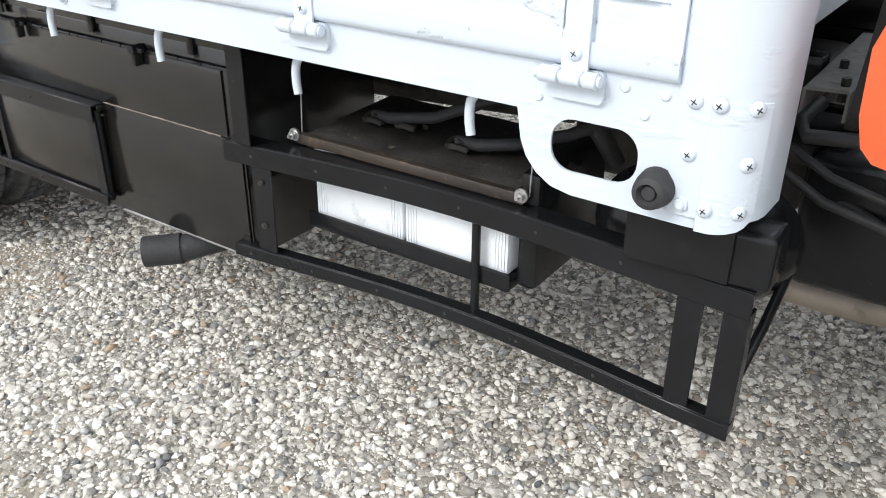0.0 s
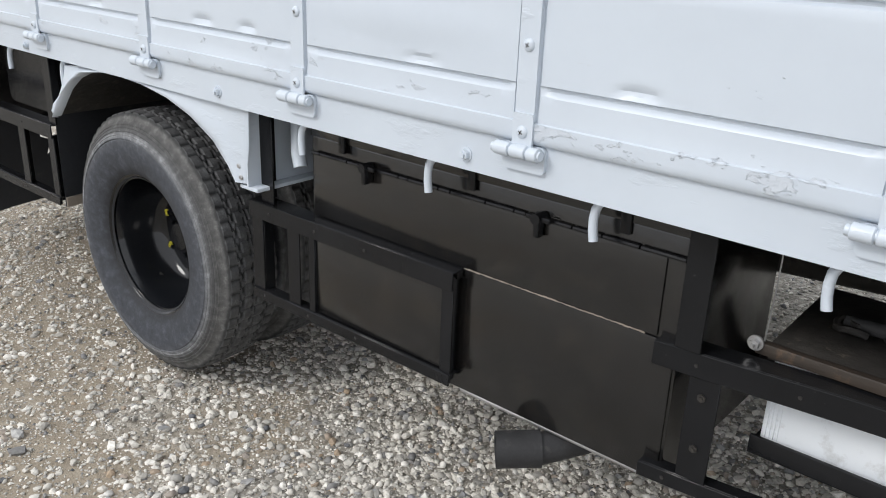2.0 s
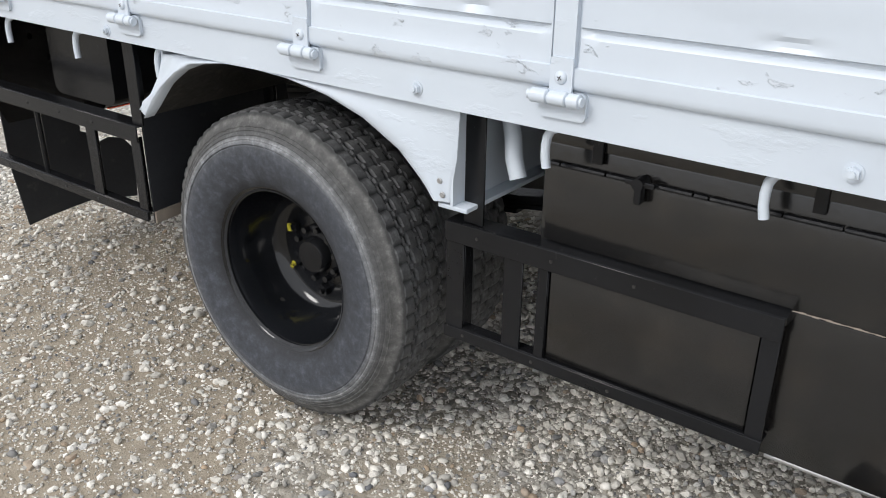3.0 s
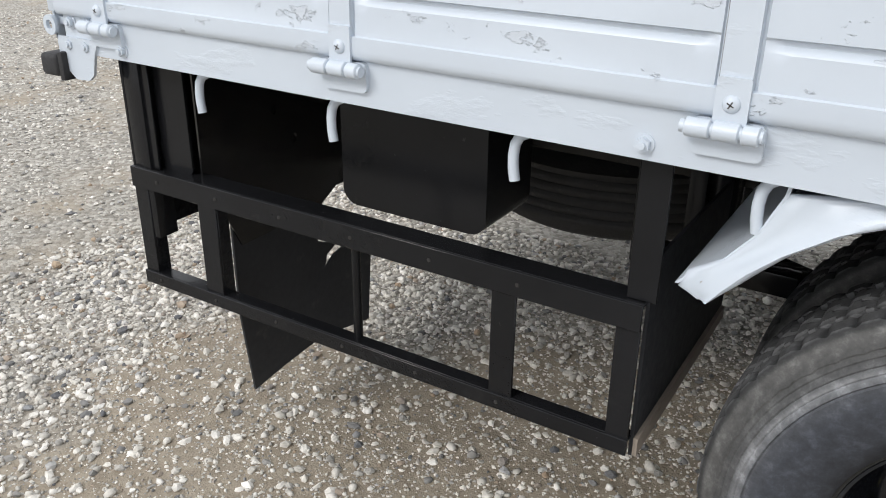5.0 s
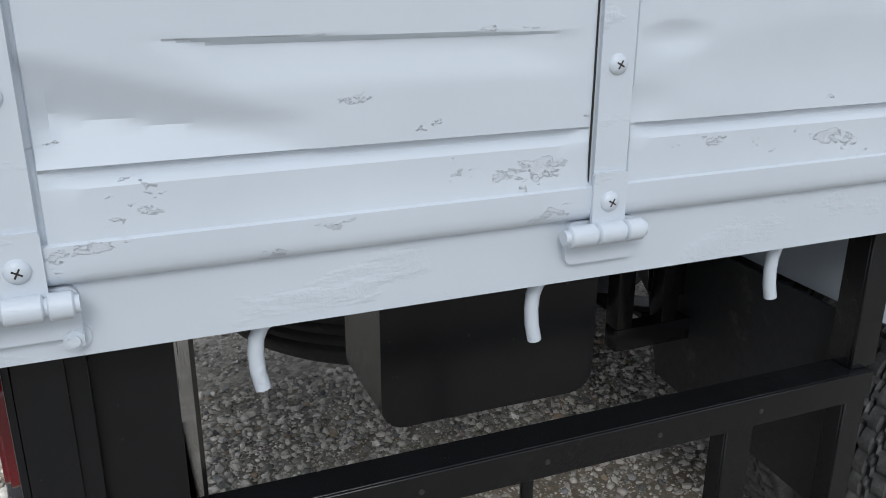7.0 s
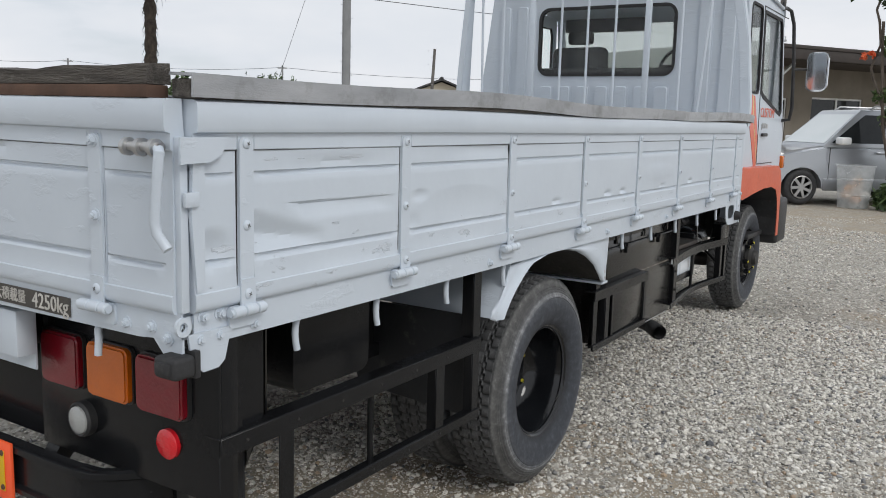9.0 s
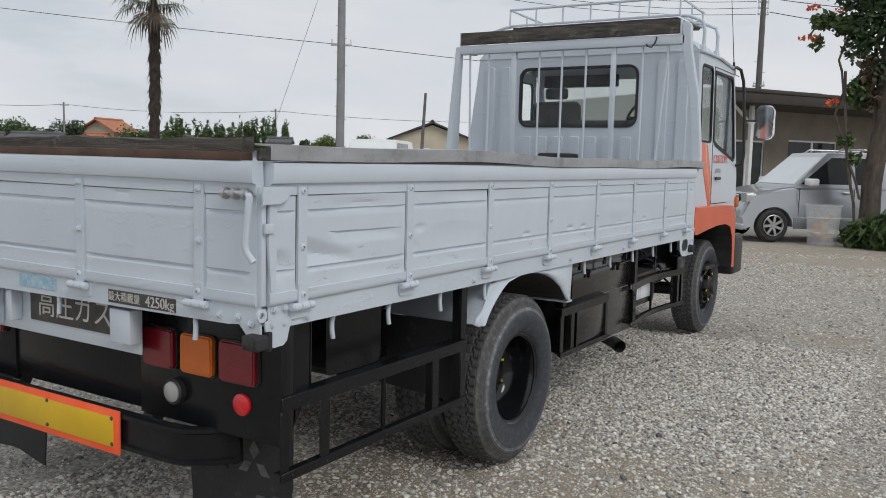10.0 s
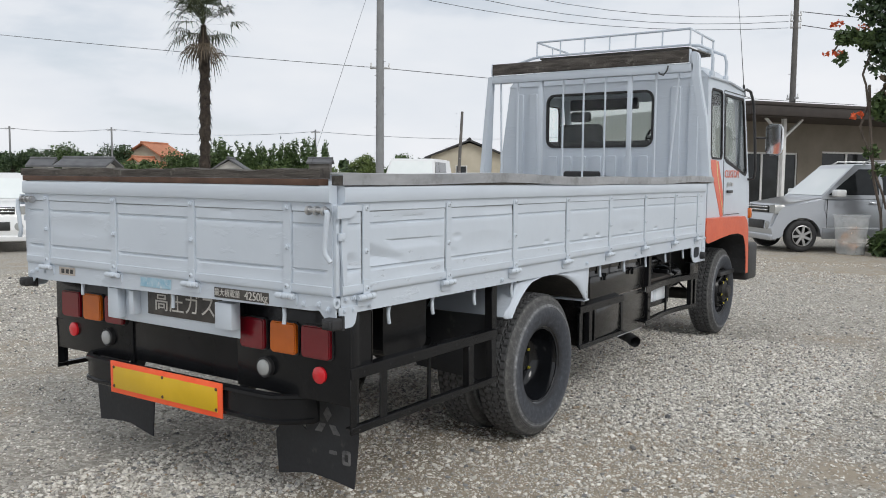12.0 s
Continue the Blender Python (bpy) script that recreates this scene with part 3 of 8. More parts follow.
def stones(name, count, x0, x1, y0, y1, r0, r1, seed, label, keep=None, tiny=False):
    """Loose stones: flattened, dented icosahedra, half sunk into the ground."""
    rng = np.random.default_rng(seed)
    tmp = bmesh.new()
    bmesh.ops.create_icosphere(tmp, subdivisions=1, radius=1.0)
    bv = np.array([v.co[:] for v in tmp.verts])
    bf = np.array([[v.index for v in f.verts] for f in tmp.faces])
    tmp.free()
    if tiny:
        bv = np.array([(1, 0, 0), (-1, 0, 0), (0, 1, 0), (0, -1, 0), (0, 0, 1), (0, 0, -1)], float)
        bf = np.array([(0, 2, 4), (2, 1, 4), (1, 3, 4), (3, 0, 4), (2, 0, 5), (1, 2, 5), (3, 1, 5), (0, 3, 5)])
    px, py = rng.uniform(x0, x1, count), rng.uniform(y0, y1, count)
    if keep is not None:
        ok = keep(px, py, rng)
        px, py = px[ok], py[ok]
        count = len(px)
    rad = r0 + (r1 - r0) * rng.power(0.45, count)
    rad = np.where(rng.random(count) < 0.02, rad * 1.45, rad)
    sc = np.stack([rng.uniform(0.85, 1.35, count), rng.uniform(0.7, 1.0, count), rng.uniform(0.45, 0.8, count)], -1) * rad[:, None]
    dent = 1 + rng.normal(0, 0.15, (count, len(bv)))
    v = bv[None] * dent[..., None] * sc[:, None]
    a, b = rng.uniform(0, 2 * np.pi, count), rng.normal(0, 0.3, count)
    ca, sa, cb, sb = np.cos(a)[:, None], np.sin(a)[:, None], np.cos(b)[:, None], np.sin(b)[:, None]
    y1_, z1_ = v[..., 1] * cb - v[..., 2] * sb, v[..., 1] * sb + v[..., 2] * cb
    gx = v[..., 0] * ca - y1_ * sa + px[:, None]
    gy = v[..., 0] * sa + y1_ * ca + py[:, None]
    gh = 0.012 * np.sin(px * 1.3 + 0.6) * np.cos(py * 1.1) + 0.008 * np.sin(px * 2.9 + py * 2.1) - 0.012
    gz = z1_ + (gh + sc[:, 2] * rng.uniform(0.0, 0.7, count))[:, None]
    co = np.stack([gx, gy, gz], -1).reshape(-1, 3).astype(np.float32)
    fc = (bf[None] + (np.arange(count) * len(bv))[:, None, None]).reshape(-1, 3).astype(np.int32)
    me = bpy.data.meshes.new(name)
    me.vertices.add(len(co))
    me.vertices.foreach_set("co", co.ravel())
    me.loops.add(len(fc) * 3)
    me.loops.foreach_set("vertex_index", fc.ravel())
    me.polygons.add(len(fc))
    me.polygons.foreach_set("loop_start", np.arange(len(fc), dtype=np.int32) * 3)
    me.polygons.foreach_set("use_smooth", np.repeat(rng.random(count) < 0.25, len(bf)))
    me.update(calc_edges=True)
    me.materials.append(STONE)
    tagged(new(name, me), label, "gravel", kind="stuff")


def patchy(px, py, rng):
    """Thins the stones where the bare earth shows."""
    return rng.random(len(px)) < np.clip(1.0 - 2.2 * (earth(px, py) - 0.05), 0.26, 1)


# ---- the truck ----
STRAPS = (0.0, 0.584, 1.193, 1.798, 2.401, 2.996, 3.597, 4.117)
HOOKS = (0.20, 0.52, 0.873, 1.235, 1.985, 2.352, 2.739, 3.124, 3.52, 3.91)
WIDE = 2.18  # across the body, right face at y = 0
MID = WIDE / 2

truck = thing("flatbed_truck", "white flatbed truck with black chassis and orange trim on gravel", "truck")


def mirrored(ob, parent=None):
    """The same part on the truck's other side."""
    me = ob.data.copy()
    me.transform(Matrix.Diagonal((1, -1, 1, 1)))
    me.flip_normals()
    loc = ob.matrix_basis.translation
    c = new(ob.name, me)
    c.parent = parent or ob.parent
    base = WIDE if c.parent in (truck, None) or "cab" == c.parent.name else 0.0
    c.matrix_basis = Matrix.Translation((loc.x, base - loc.y, loc.z)) @ ob.matrix_basis.to_3x3().to_4x4()
    if "label" in ob:
        c["label"] = ob["label"]
    return c


GATE = ((0.997, 0.020, 0), (0.997, 0.010, 0), (0.9985, 0.005, 0), (1.002, 0.001, 0), (1.008, -0.0015, 0), (1.016, -0.002, 0), (1.0355, -0.002, 0), (1.0375, 0.0015, 0), (1.050, 0.003, 0), (1.068, 0.004, 0), (1.083, 0.004, 0), (1.0865, 0.004, 2), (1.0925, 0.004, 9), (1.0985, 0.004, 9.5), (1.1015, 0.004, 0), (1.108, 0.004, 0),
        *((1.108 + 0.0075 * k, 0.004, 0) for k in range(1, 13)), (1.2015, 0.004, 0), (1.2035, 0.004, 0), (1.2055, 0.004, 0), (1.208, 0.004, 0), (1.2105, 0.004, 0), *((1.2105 + 0.0078 * k, 0.004, 0) for k in range(1, 6)),
        (1.257, 0.004, 0), (1.2665, 0.004, 2), (1.2715, 0.004, 8), (1.277, 0.004, 8.5), (1.280, 0.004, 0), (1.295, 0.004, 0), (1.31, 0.004, 0), (1.3235, 0.004, 0),
        (1.3265, 0.0005, 0), (1.340, 0.0005, 0), (1.355, 0.001, 0), (1.358, 0.001, 0), (1.362, -0.011, 0), (1.370, -0.014, 0), (1.412, -0.014, 0), (1.421, -0.011, 0), (1.425, -0.003, 0), (1.425, 0.030, 0), (1.36, 0.034, 0), (0.997, 0.034, 0))


def creased(u, z):
    """Two knocks with hard creases near the tail: each the lower of several planes."""
    a = min((1.2075 - 0.012 * u - z) * 1.4, (z - 1.160) * 0.22, (0.58 * (u - 0.126) - 0.81 * (1.211 - z) + 0.004) * 0.30, (0.548 - u) * 0.07)
    b = min((1.205 - 0.28 * u - z) * 0.42, (z - 1.097) * 0.45, (u - 0.018) * 0.9, (0.27 - u) * 0.13)
    return max(0.0, a, b)


def gate_skin(u0, u1, straps, dents, step=0.012, knocks=False):
    """The pressed sheet of a drop side as (u, out, z): beads between the straps, a rail along the top, knocks and dents."""
    us = np.linspace(u0, u1, int((u1 - u0) / step) + 1)
    edges = [s + d for s in straps for d in (-0.0262, -0.0245, -0.0215, -0.020, 0.020, 0.0215, 0.0245, 0.0262)]
    us = np.unique(np.concatenate([[u for u in us if min(abs(u - s) for s in straps) > 0.03 or min(abs(u - s) for s in straps) < 0.015], [e for e in edges if u0 < e < u1]]))
    bm = bmesh.new()
    rows = []
    for z, o, bead in GATE:
        row = []
        for u in us:
            d = min([abs(u - s) for s in straps] + [u - u0, u1 - u])
            f = min(1.0, max(0.0, (d - 0.026) / 0.02))
            out = o + 0.001 * bead * f
            if 1.036 < z < 1.352 and o < 0.02 and any(0.021 < abs(u - s) < 0.025 for s in straps):
                out += 0.0038
            if 1.045 < z < 1.34 and o < 0.02:
                for du, dz, wu, wz, depth in dents:
                    q = ((u - du) / wu) ** 2 + ((z - dz) / wz) ** 2
                    if q < 1:
                        out += depth * (1 - q) ** 1.5
                if knocks and u < 0.6:
                    out += creased(u, z)
                out += 0.0012 * math.sin(u * 7.1 + z * 11) * math.sin(u * 3.3 + 0.7)
            row.append(bm.verts.new((u, out, z + (0.0015 * math.sin(u * 2.3) if z > 1.35 else 0))))
        rows.append(row)
    rows.append(rows[0])
    for a, b in zip(rows, rows[1:]):
        for i in range(len(us) - 1):
            bm.faces.new((a[i], a[i + 1], b[i + 1], b[i]))
    for i in (0, -1):
        bm.faces.new([r[i] for r in rows[:-1]])
    return bm


def screw_mesh(r=0.0115, h=0.006):
    bm = bmesh.new()
    lathe(bm, ((0.0001, -h), (r * 0.45, -h * 0.95), (r * 0.8, -h * 0.6), (r, -h * 0.1), (r, 0.002)), 16)
    for a in (0, math.pi / 2):
        t = bmesh.new()
        box(t, -r * 0.42, r * 0.42, -h - 0.0003, -h * 0.8, -0.0008, 0.0008)
        t.transform(Matrix.Rotation(a + 0.5, 4, "Y"))
        for f in t.faces:
            f.material_index = 1
        me = bpy.data.meshes.new("t")
        t.to_mesh(me)
        t.free()
        bm.from_mesh(me)
        bpy.data.meshes.remove(me)
    return as_mesh("screw", bm, (WHITE, GREASE))


def bolt_mesh(r=0.011, h=0.010):
    bm = bmesh.new()
    cyl(bm, (0, 0.002, 0), (0, -0.002, 0), r * 1.35, seg=16)
    cyl(bm, (0, 0, 0), (0, -h, 0), r, r * 0.94, seg=6)
    cyl(bm, (0, -h, 0), (0, -h - 0.004, 0), r * 0.5, seg=10)
    return as_mesh("bolt", bm, WHITE)


SCREW, BOLT = screw_mesh(), bolt_mesh()


def strap_mesh():
    bm = bmesh.new()
    plate(bm, round_rect(-0.020, 0.020, 1.028, 1.352, 0.012), "y", -0.0025, 0.0035)
    return as_mesh("strap", bm, WHITE)


def hinge_meshes():
    """Lower leaf on the sill, the strap's foot, and the pin's barrel in three lengths."""
    bm = bmesh.new()
    plate(bm, round_rect(-0.046, 0.044, 0.947, 0.996, 0.010), "y", 0.004, 0.012)
    leaf = as_mesh("hinge_leaf", bm, WHITE)
    bm = bmesh.new()
    plate(bm, round_rect(-0.021, 0.021, 0.985, 1.052, 0.004), "y", -0.006, -0.001)
    foot = as_mesh("strap_foot", bm, WHITE)
    bm = bmesh.new()
    prof = [(0.0001, -0.058), (0.0085, -0.058), (0.0085, -0.052)]
    for x0, x1 in ((-0.052, -0.0195), (-0.017, 0.0165), (0.019, 0.041)):
        prof += [(0.0085, x0), (0.0115, x0 + 0.0008), (0.0125, x0 + 0.002), (0.0125, x1 - 0.002), (0.0115, x1 - 0.0008), (0.0085, x1)]
    prof += [(0.0085, 0.045), (0.0001, 0.045)]
    lathe(bm, prof, 20)
    bmesh.ops.transform(bm, matrix=Matrix.Translation((0, -0.010, 0.985)) @ Matrix.Rotation(radians(-90), 4, "Z"), verts=bm.verts[:])
    return leaf, foot, as_mesh("hinge_barrel", bm, WHITE)


def gap_shade_mesh():
    bm = bmesh.new()
    # thin dark strip that stands in for the shade in the gap beside a strap
    box(bm, -0.0006, 0.0006, 0.001, 0.008, 1.040, 1.345)
    return as_mesh("joint", bm, GREASE)


GAP_SHADE = gap_shade_mesh()
STRAP, (LEAF_PLATE, STRAP_FOOT, BARREL) = strap_mesh(), hinge_meshes()


def hinge(gate, at):
    for name, me in (("hinge_leaf", LEAF_PLATE), ("strap_foot", STRAP_FOOT), ("hinge_barrel", BARREL)):
        part(name, me, WHITE, gate, at=at)


def build_side_gate():
    dents = ((0.66, 1.19, 0.05, 0.02, 0.005), (0.9, 1.15, 0.25, 0.06, 0.004), (2.7, 1.18, 0.25, 0.05, -0.003), (0.62, 1.12, 0.05, 0.03, 0.004), (1.0, 1.31, 0.3, 0.02, 0.005), (0.3, 1.29, 0.22, 0.02, 0.007),
             (1.55, 1.113, 0.05, 0.013, 0.008), (2.05, 1.114, 0.05, 0.014, 0.009), (2.22, 1.115, 0.04, 0.013, 0.009), (2.75, 1.112, 0.06, 0.012, 0.006), (3.2, 1.113, 0.05, 0.013, 0.008), (-0.09, 1.12, 0.06, 0.05, 0.014))
    gate = part("side_gate", gate_skin(-0.140, 4.268, STRAPS, dents, knocks=True), FLAKING, truck, "white pressed-steel drop side, dented and flaking", sharp=27)
    for x in STRAPS:
        part("strap", STRAP, WHITE, gate, at=(x, 0, 0))
        part("joint", GAP_SHADE, GREASE, gate, "thin dark strip drawn as gap shade", at=(x - 0.0218, 0.004, 0))
        hinge(gate, (x, 0, 0))
        for z, o in ((1.019, -0.006), (1.166, -0.0025), (1.338, -0.0025)):
            part("screw", SCREW, WHITE, gate, at=(x, o, z))
    for x0, x1 in zip((-0.138, *STRAPS), (*STRAPS, 4.262)):
        bm = bmesh.new()
        # dark strip that paints the shadow line below the top rail
        box(bm, x0 + 0.022, x1 - 0.022, 0.0022, 0.0062, 1.3234, 1.3246)
        part("rail_joint", bm, GREASE, gate, "thin dark strip drawn as gap shade")
    # folded end of the sheet at the rear corner
    bm = bmesh.new()
    plate(bm, ((-0.142, 1.35), (-0.115, 1.33), (-0.118, 1.05), (-0.138, 1.04), (-0.150, 1.2)), "y", -0.004, 0.006)
    part("end_flange", bm, WHITE, gate)
    far = part("side_gate", gate_skin(-0.140, 4.268, STRAPS, dents[4:], 0.03), WHITE, None)
    m2 = mirrored(far, truck)
    bpy.data.objects.remove(far)
    for x in STRAPS:
        part("strap", STRAP, WHITE, m2, at=pose(x, WIDE, 0, 0, 0, 180))
        hinge(m2, pose(x, WIDE, 0, 0, 0, 180))
    # aluminium channel lying over a timber along the top
    bm = bmesh.new()
    n = 60
    prof = ((-0.018, 1.428), (-0.020, 1.474), (0.050, 1.476), (0.050, 1.470), (-0.014, 1.468), (-0.013, 1.428))
    rings = []
    for i in range(n + 1):
        x = -0.155 + 4.60 * i / n
        sag = 0.006 * math.sin(x * 1.9) - 0.004 * math.sin(x * 4.3) - (0.006 if i == n else 0)
        rings.append([bm.verts.new((x, y + 0.003 * math.sin(x * 3.1), z + sag)) for y, z in prof])
    for a, b in zip(rings, rings[1:]):
        for k in range(len(prof)):
            bm.faces.new((a[k], a[(k + 1) % 6], b[(k + 1) % 6], b[k]))
    bm.faces.new(rings[0])
    bm.faces.new(rings[-1])
    rail = part("top_channel", bm, ALU, truck, "worn aluminium channel along the side gate's top")
    bm = bmesh.new()
    box(bm, -0.152, 4.43, -0.010, 0.046, 1.426, 1.464, 0.004)
    part("timber", bm, OLDWOOD_X, rail)
    mirrored(rail)


def build_rear_gate():
    ys = (0.256, 0.838, 1.398, 1.964)
    skin = gate_skin(0.022, WIDE - 0.022, ys, ((0.62, 1.31, 0.07, 0.015, 0.005), (1.7, 1.2, 0.3, 0.06, 0.003)))
    turn = Matrix.Translation((-0.178, 0, 0)) @ Matrix(((0, 1, 0, 0), (1, 0, 0, 0), (0, 0, 1, 0), (0, 0, 0, 1)))
    bmesh.ops.transform(skin, matrix=turn, verts=skin.verts[:])
    gate = part("tailgate", skin, WHITE, truck, "white pressed-steel tailgate", sharp=27)
    for y in ys:
        m = Matrix.Translation((-0.178, y, 0)) @ Matrix.Rotation(radians(-90), 4, "Z")
        part("strap", STRAP, WHITE, gate, at=m)
        hinge(gate, m)
        for z, o in ((1.024, -0.006), (1.18, -0.0025), (1.338, -0.0025)):
            part("screw", SCREW if z < 1.1 else BOLT, WHITE, gate, at=m @ Matrix.Translation((0, o, z)))
    for y0, y1 in zip((0.024, *ys), (*ys, WIDE - 0.024)):
        bm = bmesh.new()
        # the tailgate's shadow line below its rail, as a dark strip
        box(bm, -0.1762, -0.1720, y0 + 0.022, y1 - 0.022, 1.3234, 1.3246)
        part("rail_joint", bm, GREASE, gate, "thin dark strip drawn as gap shade")
    for y in (0.0185, WIDE - 0.0095):
        bm = bmesh.new()
        box(bm, -0.170, -0.150, y - 0.014, y + 0.005, 1.002, 1.352, 0.003)
        part("corner_strip", bm, WHITE, gate)
    # weathered plank and rusty angle lying on the tailgate's top
    bm = bmesh.new()
    n = 40
    rings = []
    for i in range(n + 1):
        y = 0.075 + 2.10 * i / n
        w = 0.004 * math.sin(y * 9) + 0.003 * math.sin(y * 23)
        rings.append([bm.verts.new((x, y, z)) for x, z in ((-0.186, 1.452), (-0.188 + w * 0.3, 1.486 + w), (-0.130, 1.490 + w * 0.7), (-0.128, 1.452))])
    for a, b in zip(rings, rings[1:]):
        for k in range(4):
            bm.faces.new((a[k], a[(k + 1) % 4], b[(k + 1) % 4], b[k]))
    bm.faces.new(rings[0])
    bm.faces.new(rings[-1])
    part("plank", bm, OLDWOOD, gate, "cracked weathered plank on top of the tailgate", sharp=30)
    bm = bmesh.new()
    box(bm, -0.187, -0.135, 0.075, WIDE - 0.02, 1.426, 1.451, 0.002)
    part("rusty_angle", bm, RUST, gate, "rusty brown angle under the plank")
    # corner latches
    for side in (0, 1):
        s = 1 if side == 0 else -1
        y0 = 0.0 if side == 0 else WIDE
        bm = bmesh.new()
        plate(bm, ((-0.185, 1.352), (-0.06, 1.352), (-0.08, 1.318), (-0.11, 1.303), (-0.185, 1.300)), "y", min(y0 - s * 0.016, y0 - s * 0.010), max(y0 - s * 0.016, y0 - s * 0.010))
        latch = part("corner_latch", bm, WHITE, gate)
        bm = bmesh.new()
        pipe(bm, [(-0.200, y0 + s * 0.13, 1.330), (-0.200, y0 + s * 0.02, 1.332)], 0.010)
        for q in (0.125, 0.085, 0.045):
            cyl(bm, (-0.200, y0 + s * q, 1.330), (-0.200, y0 + s * (q - 0.012), 1.330), 0.018, seg=18)
        part("latch_pin", bm, STEEL, latch, "worn bare-metal latch pin")
        bm = bmesh.new()
        pipe(bm, [(-0.200, y0 + s * 0.03, 1.330), (-0.212, y0 + s * 0.012, 1.322), (-0.214, y0 + s * 0.016, 1.28), (-0.212, y0 + s * 0.03, 1.19), (-0.208, y0 + s * 0.028, 1.165), (-0.202, y0 + s * 0.005, 1.135)], 0.0105)
        part("latch_lever", bm, WHITE, latch)
        bm = bmesh.new()
        box(bm, -0.170, -0.135, min(y0 - s * 0.012, y0), max(y0 - s * 0.012, y0), 1.215, 1.245, 0.003)
        part("catch", bm, WHITE, latch)


def build_sills():
    """The outer sill of the bed, with the deep pierced plate by the cab and the folded corner post."""
    bm = bmesh.new()
    a = []
    outer = [(-0.135, 0.925), (4.018, 0.918), (4.026, 0.868), (4.037, 0.842), (4.056, 0.819), (4.083, 0.802), (4.118, 0.795), (4.30, 0.793), (4.328, 0.794), (4.330, 0.797), (4.330, 1.0), (4.27, 1.002), (-0.135, 1.003)]
    hole = round_rect(4.079, 4.220, 0.833, 0.916, 0.036, 6)
    plate(bm, outer, "y", 0.012, 0.017, [hole])
    sill = part("side_sill", bm, WHITE, truck, "white sill of the load bed with a pierced end plate")
    bm = bmesh.new()
    box(bm, -0.12, 4.25, 0.017, 0.075, 0.985, 1.0, 0.003)
    box(bm, -0.12, 4.25, 0.060, 0.075, 0.928, 0.99, 0.003)
    part("sill_flange", bm, WHITE, sill)
    # corner post beside the cab, folded with a broad round edge
    prof = [(4.268, 0.060), (4.268, 0.010), (4.275, 0.006), (4.325, 0.006)] + [(4.325 + 0.07 * math.sin(radians(q)), 0.076 - 0.07 * math.cos(radians(q))) for q in (10, 25, 40, 55, 70, 85)] + [(4.396, 0.14), (4.388, 0.14)]
    bm = bmesh.new()
    rings = [[bm.verts.new((x, y, z)) for x, y in prof] for z in (0.812, 0.825, 1.0, 1.2, 1.40, 1.428)]
    for ra, rb in zip(rings, rings[1:]):
        for k in range(len(prof) - 1):
            bm.faces.new((ra[k], ra[k + 1], rb[k + 1], rb[k]))
    bm.faces.new(rings[-1])
    bm.faces.new(rings[0])
    post = part("corner_post", bm, WHITE, truck)
    # plate wrapped round the post's foot
    bm = bmesh.new()
    fold = [(4.318, 0.003, 0.794), (4.325, 0.003, 0.794)] + [(4.325 + 0.0735 * math.sin(radians(q)), 0.0765 - 0.0735 * math.cos(radians(q)), 0.794 + dz) for q, dz in ((10, 0.0), (20, 0.001), (30, 0.003), (40, 0.006), (48, 0.012), (55, 0.022), (58, 0.034))]
    cols = [[bm.verts.new((x, y, z)) for z in (z0, 0.5 * (z0 + 0.985), 0.985)] for x, y, z0 in fold]
    inner = [[bm.verts.new((x - 0.002, y + 0.004, z)) for z in (z0, 0.5 * (z0 + 0.985), 0.985)] for x, y, z0 in fold]
    for g in (cols, inner):
        for ra, rb in zip(g, g[1:]):
            for k in range(2):
                bm.faces.new((ra[k], rb[k], rb[k + 1], ra[k + 1]))
    for k in (0, 2):
        for a, b, c, d in zip(cols, cols[1:], inner[1:], inner):
            bm.faces.new((a[k], b[k], c[k], d[k]))
    for q in (0, -1):
        for k in range(2):
            bm.faces.new((cols[q][k], cols[q][k + 1], inner[q][k + 1], inner[q][k]))
    part("corner_gusset", bm, WHITE, post)
    for x, z, o in ((4.293, 0.979, 0.0055), (4.328, 0.980, 0.0025), (4.294, 0.904, 0.0055), (4.328, 0.829, 0.0025), (4.372, 0.978, 0.0205), (4.372, 0.900, 0.0205), (4.371, 0.828, 0.0205)):
        part("screw", SCREW, WHITE, sill, at=pose(x, o, z, 0, 0, 38 if x > 4.35 else 0))
    rb = bmesh.new()
    lathe(rb, ((0.0001, -0.003), (0.006, -0.003), (0.009, 0.0)), 12)
    rivet = as_mesh("rivet", rb, WHITE)
    for x, z in ((4.054, 0.942), (4.053, 0.978), (4.190, 0.979), (4.250, 0.977), (4.223, 0.944)):
        part("rivet", rivet, WHITE, sill, at=(x, 0.012, z))
    for x, z in ((0.035, 0.945), (1.084, 0.945), (2.085, 0.950), (2.86, 0.950), (-0.111, 0.985), (-0.122, 0.940), (-0.070, 0.940), (-0.066, 0.985), (4.294, 0.829)):
        part("bolt", BOLT, WHITE, sill, at=(x, 0.012, z))
    # rubber buffers at both ends
    bm = bmesh.new()
    lathe(bm, ((0.0001, -0.034), (0.010, -0.034), (0.012, -0.030), (0.016, -0.040), (0.024, -0.036), (0.028, -0.02), (0.030, 0.0), (0.026, 0.012)), 24)
    part("rubber_buffer", bm, RUBBER, sill, "round black rubber buffer", at=(4.254, 0.012, 0.844))
    far = mirrored(sill, truck)
    mirrored(post, truck)
    # hooks for the ropes
    for x in HOOKS:
        bm = bmesh.new()
        pts = [(x + 0.028, 0.056, 0.921), (x + 0.018, 0.052, 0.917), (x + 0.008, 0.047, 0.911), (x + 0.002, 0.045, 0.899), (x, 0.044, 0.882), (x + 0.001, 0.043, 0.862), (x + 0.005, 0.042, 0.842)]
        pipe(bm, pts, 0.0085, 12)
